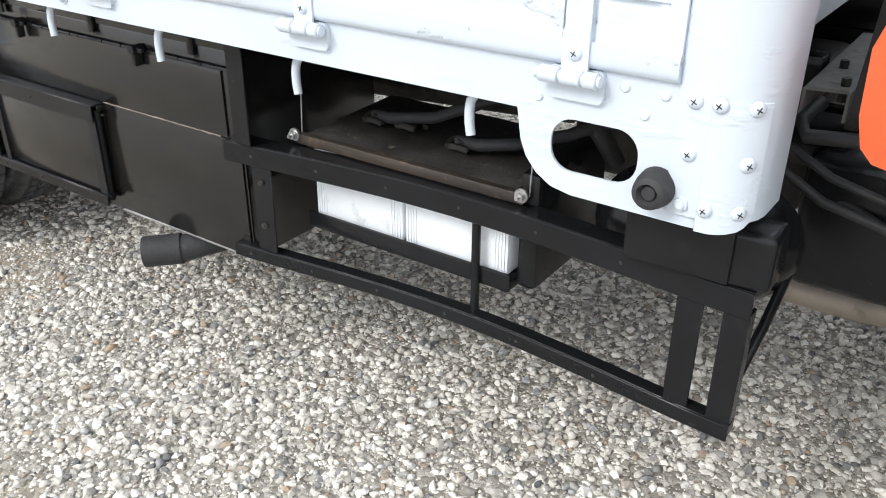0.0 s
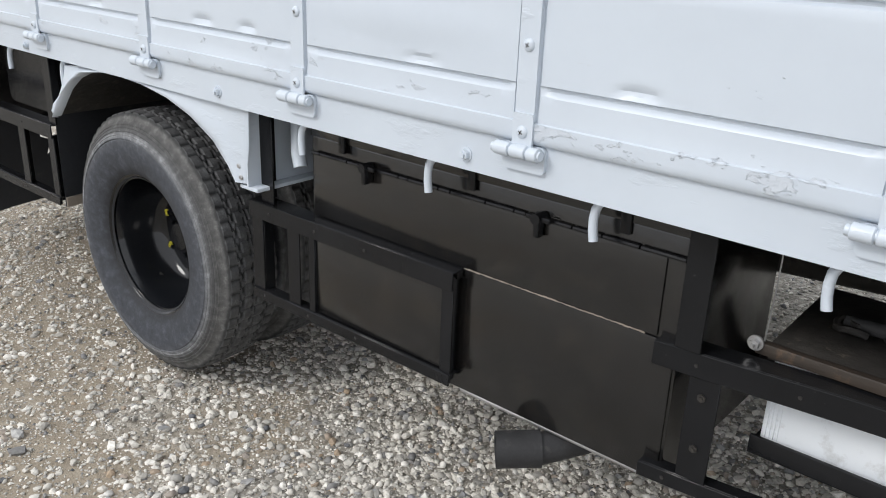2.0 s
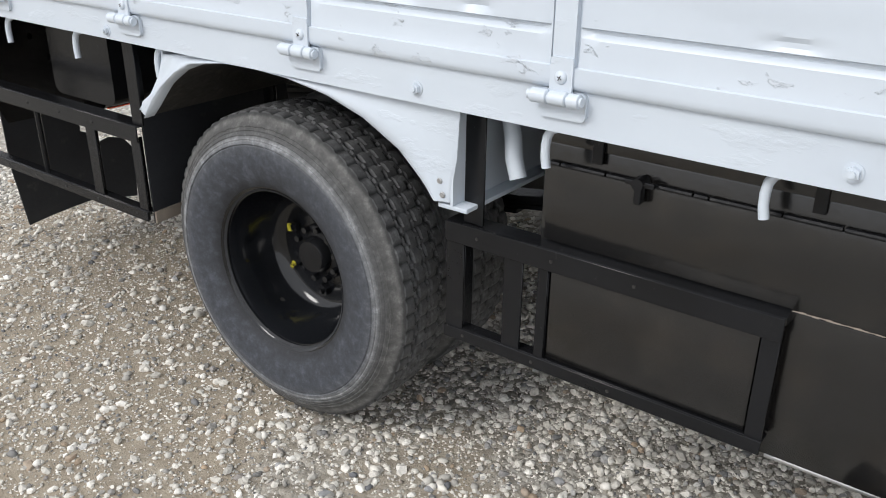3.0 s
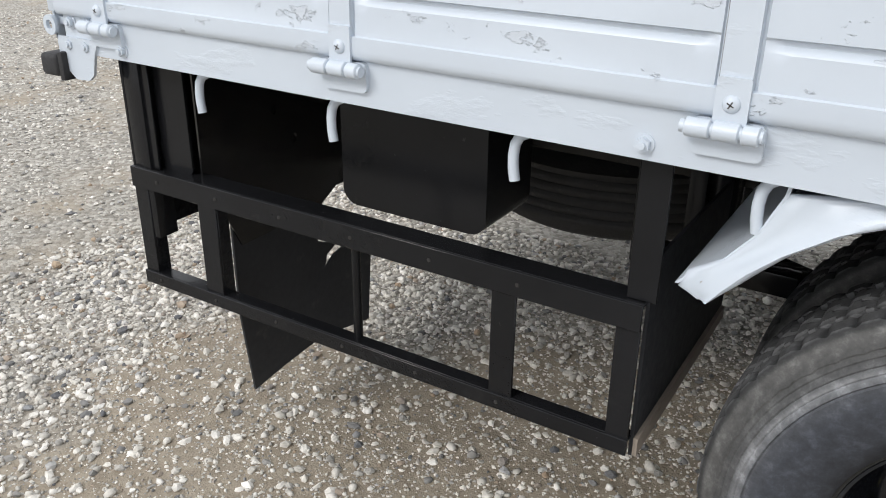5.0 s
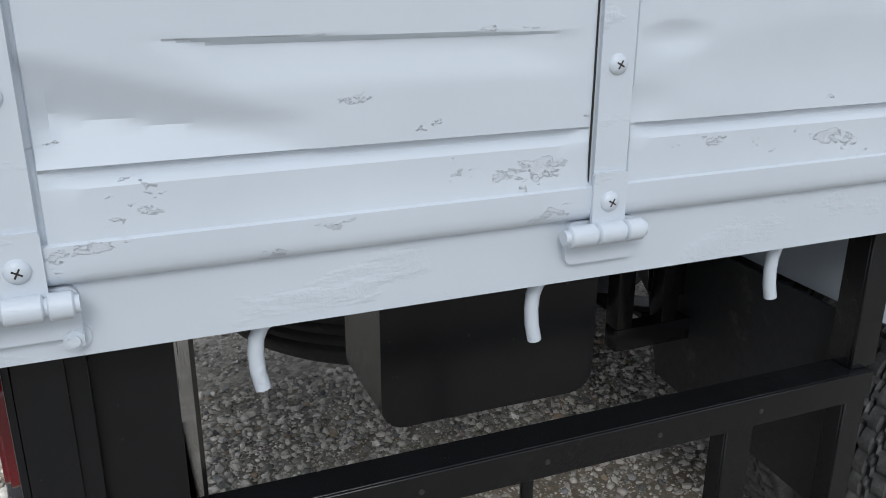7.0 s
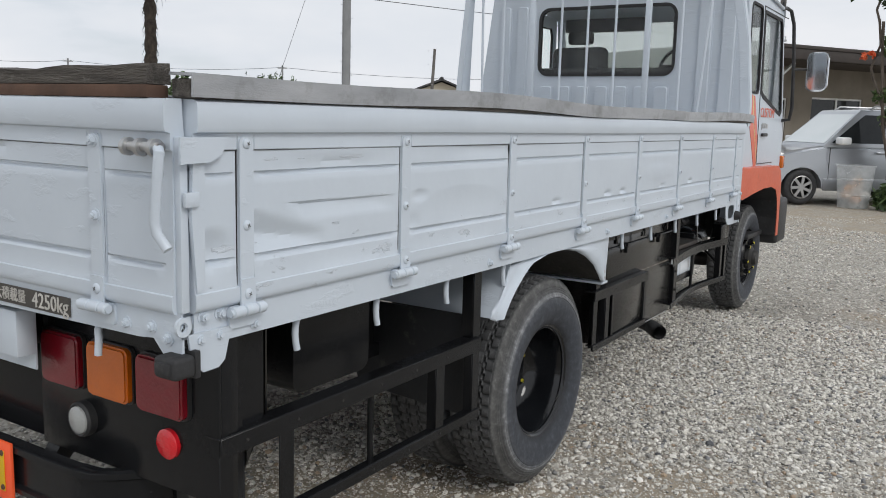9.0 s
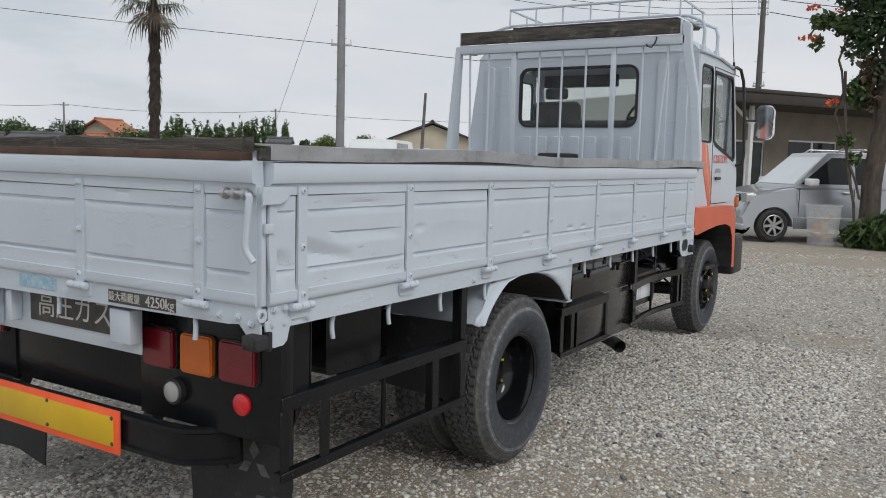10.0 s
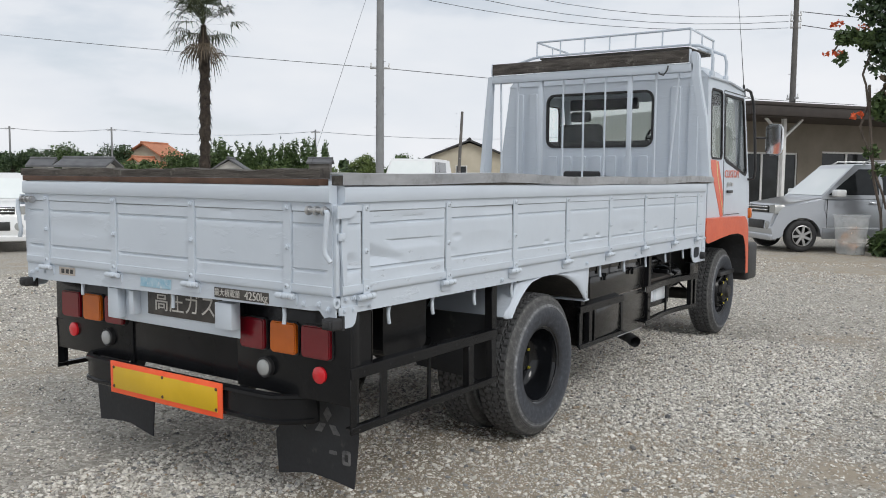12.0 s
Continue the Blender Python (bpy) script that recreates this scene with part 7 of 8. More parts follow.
_l.new(ramp_node(BINPLASTIC, noise_node(BINPLASTIC, 12.0, 4.0).outputs[0], ((0.3, (0.66, 0.69, 0.70)), (0.7, (0.84, 0.86, 0.86)))).outputs[0], _p.inputs["Base Color"])
LITTER = leaf_material("mixed_litter", (0.55, 0.25, 0.08), (0.75, 0.72, 0.66))


def leaves(name, centres, mat, count, size, seed, long=1.8):
    """Many small bent leaves scattered through soft-edged clumps: (x, y, z, rx, ry, rz) each."""
    rng = np.random.default_rng(seed)
    c = np.array(centres, float)
    vol = c[:, 3] * c[:, 4] * c[:, 5]
    pick = rng.choice(len(c), count, p=vol / vol.sum())
    d = rng.normal(0, 1, (count, 3))
    d /= np.linalg.norm(d, axis=1)[:, None]
    r = rng.random(count) ** 0.42 * (1 + rng.normal(0, 0.12, count))
    pos = c[pick, :3] + d * r[:, None] * c[pick, 3:]
    a = rng.normal(0, 1, (count, 3))
    a /= np.linalg.norm(a, axis=1)[:, None]
    b = np.cross(a, rng.normal(0, 1, (count, 3)))
    b /= np.linalg.norm(b, axis=1)[:, None] + 1e-9
    s = size * rng.uniform(0.6, 1.4, count)[:, None]
    up = np.cross(a, b)
    v = np.stack([pos - a * s * long * 0.5, pos + b * s * 0.5 + up * s * 0.12, pos + a * s * long * 0.5, pos - b * s * 0.5 + up * s * 0.12], 1).reshape(-1, 3)
    f = np.arange(count * 4).reshape(-1, 4)
    return raw_mesh(name, v.tolist(), f.tolist(), mat)


def clumps(x, y, z, r, h, n, seed, squash=0.75):
    rng = random.Random(seed)
    out = []
    for _ in range(n):
        a, q = rng.uniform(0, 6.283), rng.uniform(0, 1) ** 0.6
        k = rng.uniform(0.28, 0.5) * r
        out.append((x + r * 0.75 * q * math.cos(a), y + r * 0.75 * q * math.sin(a), z + rng.uniform(0.15, 0.9) * h, k, k, k * squash * rng.uniform(0.8, 1.3)))
    return out


def tree(x, y, height, spread, seed, mat, label, count=2600, leaf=0.28, low=0.2):
    t = thing("tree", label, "tree", (x, y, 0), "background trees")
    rng = random.Random(seed)
    bm = bmesh.new()
    pipe(bm, [(0, 0, -0.1), (0.03 * spread, 0.02, height * 0.3), (0.0, 0.04 * spread, height * 0.7)], [0.045 * height, 0.03 * height, 0.012 * height], 10)
    for k in range(5):
        a = rng.uniform(0, 6.28)
        z = height * rng.uniform(0.25, 0.5)
        pipe(bm, [(0, 0, z), (spread * 0.25 * math.cos(a), spread * 0.25 * math.sin(a), z + height * 0.15), (spread * 0.5 * math.cos(a), spread * 0.5 * math.sin(a), z + height * 0.25)], [0.018 * height, 0.012 * height, 0.005 * height], 7)
    part("trunk", bm, BARK, t)
    cl = clumps(0, 0, height * low, spread, height * (1 - low), 16, seed)
    part("crown", leaves("crown", cl, mat, count, leaf, seed), mat, t)
    return t


def grove(name, x0, y0, x1, y1, height, mat, seed, label, count=9000, leaf=0.4):
    """A far belt of trees or shrubs as one mass of leaf clumps."""
    rng = random.Random(seed)
    cl = []
    n = 46
    for i in range(n):
        f = (i + rng.random()) / n
        h = height * rng.uniform(0.55, 1.0)
        k = height * rng.uniform(0.22, 0.4)
        x, y = x0 + (x1 - x0) * f + rng.uniform(-1, 1) * height * 0.3, y0 + (y1 - y0) * f + rng.uniform(-1, 1) * height * 0.3
        cl.append((x, y, h - k * 0.9, k, k, k * 0.95))
        cl.append((x + rng.uniform(-1, 1), y + rng.uniform(-1, 1), (h - k) * 0.45, k * 1.2, k * 1.2, (h - k) * 0.5))
    ob = new(name, leaves(name, cl, mat, count, leaf, seed))
    tagged(ob, label, "woods", kind="stuff")


def bamboo(x0, y0, x1, y1, height, seed):
    """Tall feathery stems with narrow leaf plumes."""
    rng = random.Random(seed)
    cl = []
    for i in range(60):
        f = rng.random()
        h = height * rng.uniform(0.65, 1.0)
        x, y = x0 + (x1 - x0) * f + rng.uniform(-2, 2), y0 + (y1 - y0) * f + rng.uniform(-2, 2)
        for k in range(5):
            cl.append((x + rng.uniform(-0.3, 0.3), y + rng.uniform(-0.3, 0.3), h * (0.25 + 0.17 * k), 0.5 - 0.07 * k, 0.5 - 0.07 * k, h * 0.13))
    ob = new("bamboo_grove", leaves("bamboo_grove", cl, LEAF, 20000, 0.15, seed, 3.4))
    tagged(ob, "tall feathery green bamboo grove beyond the yard", "woods", kind="stuff")


def palm(x, y):
    t = thing("palm_tree", "tall fan palm with a shaggy dark trunk", "palm", (x, y, 0))
    rng = random.Random(9)
    bm = bmesh.new()
    pts, rs = [], []
    for i in range(40):
        z = 5.25 * i / 39
        pts.append((0.10 * math.sin(z * 0.5), 0.06 * math.sin(z * 0.4 + 1), z))
        rs.append((0.128 + 0.02 * math.sin(i * 2.1) + rng.uniform(-0.012, 0.018)) * (1.0 if z < 4.9 else 0.55))
    pipe(bm, pts, rs, 14)
    part("trunk", bm, PALMBARK, t)
    top = Vector(pts[-1])
    v, f = [], []
    for k in range(420):
        i = rng.randrange(6, 40)
        a = rng.uniform(0, 6.28)
        p = Vector(pts[i]) + Vector((math.cos(a), math.sin(a), 0)) * rs[i] * 0.95
        q = p + Vector((math.cos(a) * 0.07, math.sin(a) * 0.07, -rng.uniform(0.08, 0.2)))
        w = Vector((-math.sin(a), math.cos(a), 0)) * 0.022
        n = len(v)
        v += [p - w, p + w, q + w * 0.3, q - w * 0.3]
        f.append((n, n + 1, n + 2, n + 3))
    part("husk", raw_mesh("husk", [tuple(q) for q in v], f, PALMBARK), PALMBARK, t)
    for k in range(40):
        dead = k >= 35
        a = rng.uniform(0, 6.283)
        el = rng.uniform(-1.2, -0.75) if dead else rng.uniform(-0.6, 1.5)
        stalk = rng.uniform(0.42, 0.80)
        d = Vector((math.cos(a) * math.cos(el), math.sin(a) * math.cos(el), math.sin(el)))
        hub = top + d * stalk + Vector((0, 0, 0.05 - 0.10 * stalk))
        side = d.cross(Vector((0, 0, 1))).normalized()
        nrm = side.cross(d).normalized()
        v, f = [], []
        w = side * 0.012
        v += [top - w, top + w, hub + w, hub - w]
        f.append((0, 1, 2, 3))
        for j in range(18):
            b = -1.45 + 2.9 * j / 17
            ln = rng.uniform(0.40, 0.74) * (1 - 0.15 * abs(b))
            e = (d * math.cos(b) + side * math.sin(b)).normalized()
            mid = hub + e * ln * 0.6 + nrm * 0.02
            tip = hub + e * ln * 0.92 - Vector((0, 0, ln * rng.uniform(0.10, 0.50)))
            lw = e.cross(nrm).normalized() * 0.017
            n = len(v)
            v += [hub, mid + lw, tip, mid - lw]
            f.append((n, n + 1, n + 2, n + 3))
        m = DEADLEAF if dead else PALMLEAF
        part("frond", raw_mesh("frond", [tuple(q) for q in v], f, m), m, t, "dead drooping frond" if dead else "")


def utility_pole(x, y, height, r, mat, arms, label, lean=0.0):
    t = thing("utility_pole", label, "pole", (x, y, 0))
    bm = bmesh.new()
    pipe(bm, [(0, 0, -0.3), (lean * 0.5, 0, height * 0.5), (lean, 0, height)], [r, r * 0.9, r * 0.72], 16)
    part("shaft", bm, mat, t)
    for z, half, dx, dy in arms:
        bm = bmesh.new()
        box(bm, -0.04, 0.04, -half, half, z - 0.04, z + 0.04, 0.004)
        bm.transform(Matrix.Translation((0, 0, 0)) @ Matrix.Rotation(math.atan2(-dx, dy), 4, "Z"))
        arm = part("cross_arm", bm, STEEL, t)
        for k in (-0.9, -0.3, 0.3, 0.9):
            bm = bmesh.new()
            cyl(bm, (dx * half * k, dy * half * k, z + 0.04), (dx * half * k, dy * half * k, z + 0.18), 0.035, 0.02, seg=8)
            part("insulator", bm, WHITEFRAME, arm)
    for k in range(10):
        bm = bmesh.new()
        s = 1 if k % 2 else -1
        cyl(bm, (0, s * r * 0.8, 1.8 + 0.45 * k), (0, s * (r + 0.09), 1.8 + 0.45 * k), 0.009, seg=6)
        part("step_bolt", bm, STEEL, t)
    return t


def cable(a, b, sag, r, name="overhead_cable"):
    bm = bmesh.new()
    a, b = Vector(a), Vector(b)
    pipe(bm, [a.lerp(b, k / 16) - Vector((0, 0, sag * 4 * (k / 16) * (1 - k / 16))) for k in range(17)], r, 6)
    tagged(part(name, bm, WIRE), "thin black overhead cable between poles", "cable", "overhead cables")


def house(name, label, x, y, turn, w, d, eave, ridge, wall, roof, windows=(), over=0.5):
    """Gabled house: w along its ridge, d across."""
    t = thing(name, label, "house", (x, y, 0), turn=turn)
    bm = bmesh.new()
    prof = [(-d / 2, -0.1), (d / 2, -0.1), (d / 2, eave), (0, ridge - 0.12), (-d / 2, eave)]
    plate(bm, prof, "x", -w / 2, w / 2)
    part("wall", bm, wall, t)
    for s in (1, -1):
        bm = bmesh.new()
        dz = (ridge - eave) / (d / 2)
        y0, z0, y1, z1 = 0.0, ridge, s * (d / 2 + over), eave - dz * over
        vs = [bm.verts.new(p) for p in ((-w / 2 - over, y0, z0), (w / 2 + over, y0, z0), (w / 2 + over, y1, z1), (-w / 2 - over, y1, z1))]
        bm.faces.new(vs)
        ext = bmesh.ops.extrude_face_region(bm, geom=bm.faces[:])
        bmesh.ops.translate(bm, vec=(0, 0, 0.14), verts=[g for g in ext["geom"] if isinstance(g, bmesh.types.BMVert)])
        part("roof", bm, roof, t)
    bm = bmesh.new()
    cyl(bm, (-w / 2 - over, 0, ridge + 0.14), (w / 2 + over, 0, ridge + 0.14), 0.14, seg=8)
    part("ridge_cap", bm, roof, t)
    for side, u, z, ww, hh in windows:
        bm = bmesh.new()
        if side in ("x", "-x"):
            s = 1 if side == "x" else -1
            xx = s * w / 2
            box(bm, min(xx, xx + s * 0.05), max(xx, xx + s * 0.05), u - ww / 2, u + ww / 2, z, z + hh, 0.01)
            fr = part("window", bm, WHITEFRAME, t)
            bm = bmesh.new()
            box(bm, min(xx + s * 0.05, xx + s * 0.06), max(xx + s * 0.05, xx + s * 0.06), u - ww / 2 + 0.06, u + ww / 2 - 0.06, z + 0.06, z + hh - 0.06)
        else:
            s = 1 if side == "y" else -1
            yy = s * d / 2
            box(bm, u - ww / 2, u + ww / 2, min(yy, yy + s * 0.05), max(yy, yy + s * 0.05), z, z + hh, 0.01)
            fr = part("window", bm, WHITEFRAME, t)
            bm = bmesh.new()
            box(bm, u - ww / 2 + 0.06, u + ww / 2 - 0.06, min(yy + s * 0.05, yy + s * 0.06), max(yy + s * 0.05, yy + s * 0.06), z + 0.06, z + hh - 0.06)
        part("pane", bm, DARKGLASS, fr)
    return t


def alloy_mesh():
    bm = bmesh.new()
    lathe(bm, ((0.185, 0.0), (0.190, -0.012), (0.180, -0.016), (0.170, -0.006), (0.165, 0.02)), 32)
    for k in range(7):
        a = 2 * math.pi * k / 7
        t = bmesh.new()
        plate(t, [(-0.016, 0.03), (0.030, 0.035), (0.050, 0.172), (0.005, 0.175)], "y", -0.012, 0.004)
        t.transform(Matrix.Rotation(a, 4, "Y"))
        me = bpy.data.meshes.new("t")
        t.to_mesh(me)
        t.free()
        bm.from_mesh(me)
        bpy.data.meshes.remove(me)
    cyl(bm, (0, 0.0, 0), (0, -0.018, 0), 0.04, seg=16)
    return as_mesh("alloy", bm, STEEL)


def road_tyre():
    bm = bmesh.new()
    lathe(bm, ((0.18, 0.02), (0.205, 0.0), (0.25, -0.006), (0.28, 0.01), (0.292, 0.03), (0.292, 0.14), (0.28, 0.16), (0.18, 0.16), (0.0001, 0.12)), 40)
    return as_mesh("tyre", bm, RUBBER)


ALLOY, ROADTYRE = alloy_mesh(), road_tyre()


def car(name, label, x, y, turn, paint, low, height=1.52, length=3.42, wide=1.475, rails=True, hood=0.98, size=1.0):
    """A small upright car: x forward, y to its left."""
    t = thing(name, label, "car", (x, y, 0), "parked cars", turn)
    t.matrix_basis = t.matrix_basis @ Matrix.Scale(size, 4)
    hw, fl, rl = wide / 2, length / 2, -length / 2
    fw, rw = fl - 0.53, rl + 0.50

    def arch(c):
        return [(c + 0.35 * math.cos(radians(a)), 0.27 + 0.35 * math.sin(radians(a))) for a in range(0, 181, 20)]
    body = [(fl - 0.02, 0.22), (fl + 0.01, 0.42), (fl - 0.01, 0.60), (fl - 0.07, 0.76), (fl - 0.16, hood - 0.12), (fl - 0.86, hood), (rl + 0.02, hood), (rl, 0.62), (rl + 0.02, 0.26)] + arch(rw)[::-1] + arch(fw)[::-1]
    bm = bmesh.new()
    plate(bm, body, "y", -hw, hw)
    for v in bm.verts:
        q = max(0.0, v.co.x - (fl - 0.75)) / 0.75
        v.co.y *= 1 - 0.13 * q * q - 0.03 * max(0, (v.co.z - 0.6))
    bmesh.ops.bevel(bm, geom=[e for e in bm.edges if abs(abs(e.verts[0].co.y) - abs(e.verts[1].co.y)) < 0.12 and e.verts[0].co.y * e.verts[1].co.y > 0 and e.calc_face_angle(0) > 0.6 and max(v.co.z for v in e.verts) > 0.62], offset=0.055, segments=4, affect="EDGES")
    b = part("body", bm, paint, t)
    base = [(fl - 0.88, hw * 0.93), (rl + 0.05, hw * 0.95)]
    roof = [(fl - 1.55, hw * 0.78), (rl + 0.22, hw * 0.80)]
    bm = bmesh.new()
    rings = []
    for (xa, ya), (xb, yb), z in ((base[0], base[1], hood - 0.02), ((base[0][0] - 0.02, base[0][1]), base[1], hood + 0.02), ((roof[0][0] + 0.06, roof[0][1] + 0.012), (roof[1][0] - 0.03, roof[1][1] + 0.01), height - 0.07), (roof[0], roof[1], height - 0.02), ((roof[0][0] - 0.16, roof[0][1] - 0.10), (roof[1][0] + 0.14, roof[1][1] - 0.10), height)):
        rings.append([bm.verts.new(p) for p in ((xa, ya, z), (xb, yb, z), (xb, -yb, z), (xa, -ya, z))])
    for p, q in zip(rings, rings[1:]):
        for k in range(4):
            bm.faces.new((p[k], p[(k + 1) % 4], q[(k + 1) % 4], q[k]))
    bm.faces.new(rings[-1])
    bmesh.ops.bevel(bm, geom=[e for e in bm.edges if e.calc_face_angle(0) > 0.5], offset=0.03, segments=3, affect="EDGES")
    part("cabin", bm, paint, t)
    # panes: windscreen, sides, back
    zl, zh = hood + 0.05, height - 0.10

    def side_at(xq, z):
        f = (z - hood) / (height - 0.07 - hood)
        return hw * 0.935 + (hw * 0.795 - hw * 0.935) * f + 0.004
    for s in (1, -1):
        for x0, x1, x2, x3 in ((fl - 1.02, fl - 1.62, fl - 1.98, fl - 1.98), (fl - 2.06, fl - 2.06, rl + 0.28, rl + 0.18)):
            bm = bmesh.new()
            vs = [bm.verts.new((xx, s * side_at(xx, z), z)) for xx, z in ((x0, zl), (x1, zh), (x2, zh), (x3, zl))]
            bm.faces.new(vs)
            ext = bmesh.ops.extrude_face_region(bm, geom=bm.faces[:])
            bmesh.ops.translate(bm, vec=(0, s * 0.006, 0), verts=[g for g in ext["geom"] if isinstance(g, bmesh.types.BMVert)])
            part("side_window", bm, DARKGLASS, t)
        bm = bmesh.new()
        box(bm, fl - 1.25, fl - 1.05, min(s * (hw - 0.02), s * (hw + 0.16)), max(s * (hw - 0.02), s * (hw + 0.16)), hood + 0.02, hood + 0.15, 0.035, 3)
        part("wing_mirror", bm, paint if not low else WHITECAR, t)
        bm = bmesh.new()
        box(bm, fl - 1.95, fl - 1.80, min(s * (hw - 0.005), s * (hw + 0.02)), max(s * (hw - 0.005), s * (hw + 0.02)), 0.86, 0.90, 0.008)
        part("door_handle", bm, paint, t)
        bm = bmesh.new()
        for xq in (fl - 0.98, fl - 2.02, rl + 0.75):
            box(bm, xq, xq + 0.008, min(s * (hw - 0.012), s * (hw + 0.0015)), max(s * (hw - 0.012), s * (hw + 0.0015)), 0.35, hood - 0.03)
        part("door_gap", bm, DARKPLASTIC, t)
        if low:
            bm = bmesh.new()
            box(bm, rw + 0.36, fw - 0.36, min(s * (hw - 0.01), s * (hw + 0.012)), max(s * (hw - 0.01), s * (hw + 0.012)), 0.24, 0.44, 0.01)
            part("sill_cladding", bm, low, t)
        bm = bmesh.new()
        plate(bm, [(hw * 0.60, 0.70), (hw * 0.89, 0.69), (hw * 0.90, 0.80), (hw * 0.86, 0.85), (hw * 0.62, 0.84)] if s == 1 else [(-hw * 0.60, 0.70), (-hw * 0.89, 0.69), (-hw * 0.90, 0.80), (-hw * 0.86, 0.85), (-hw * 0.62, 0.84)], "x", fl - 0.22, fl - 0.035)
        part("headlamp", bm, CLEARLENS, t, "clear headlamp")
        bm = bmesh.new()
        lathe(bm, ((0.075, 0.0), (0.075, -0.03), (0.055, -0.035), (0.0001, -0.04)), 20)
        part("fog_lamp", bm, CLEARLENS, t, at=Matrix.Translation((fl - 0.02, s * hw * 0.62, 0.47)) @ Matrix.Rotation(radians(90), 4, "Z"))
        if rails:
            bm = bmesh.new()
            pipe(bm, [(fl - 1.75, s * hw * 0.70, height - 0.01), (fl - 1.85, s * hw * 0.70, height + 0.05), (rl + 0.5, s * hw * 0.71, height + 0.05), (rl + 0.4, s * hw * 0.71, height - 0.01)], 0.016, 8)
            part("roof_rail", bm, STEEL, t)
        for c in (fw, rw):
            w = part("wheel", ALLOY, STEEL, t, at=pose(c, s * (hw - 0.02), 0.29, 0, 0, 180 if s == 1 else 0))
            part("tyre", ROADTYRE, RUBBER, w)
    for nm, z0, z1, x0, x1, ya, yb, mat in (("windscreen", hood + 0.04, height - 0.09, fl - 0.93, fl - 1.49, hw * 0.86, hw * 0.72, WINDSCREEN), ("back_window", hood + 0.08, height - 0.12, rl + 0.07, rl + 0.17, hw * 0.80, hw * 0.72, DARKGLASS)):
        bm = bmesh.new()
        s = 1 if nm == "windscreen" else -1
        vs = [bm.verts.new(p) for p in ((x0 + s * 0.012, ya, z0), (x0 + s * 0.012, -ya, z0), (x1 + s * 0.012, -yb, z1), (x1 + s * 0.012, yb, z1))]
        bm.faces.new(vs)
        ext = bmesh.ops.extrude_face_region(bm, geom=bm.faces[:])
        bmesh.ops.translate(bm, vec=(s * 0.008, 0, 0.004), verts=[g for g in ext["geom"] if isinstance(g, bmesh.types.BMVert)])
        part(nm, bm, mat, t)
    bm = bmesh.new()
    box(bm, fl - 0.06, fl - 0.025, -hw * 0.55, hw * 0.55, 0.70, 0.83, 0.012)
    part("grille", bm, DARKPLASTIC, t)
    for z in (0.735, 0.79):
        bm = bmesh.new()
        box(bm, fl - 0.03, fl - 0.012, -hw * 0.54, hw * 0.54, z, z + 0.022, 0.005)
        part("grille_bar", bm, CHROME, t)
    bm = bmesh.new()
    box(bm, fl - 0.04, fl + 0.02, -hw * 0.45, hw * 0.45, 0.40, 0.56, 0.012)
    part("air_intake", bm, DARKPLASTIC, t)
    bm = bmesh.new()
    box(bm, fl - 0.10, fl + 0.03, -hw * 0.86, hw * 0.86, 0.20, 0.31, 0.02, 3)
    part("front_spoiler", bm, paint, t)
    return t


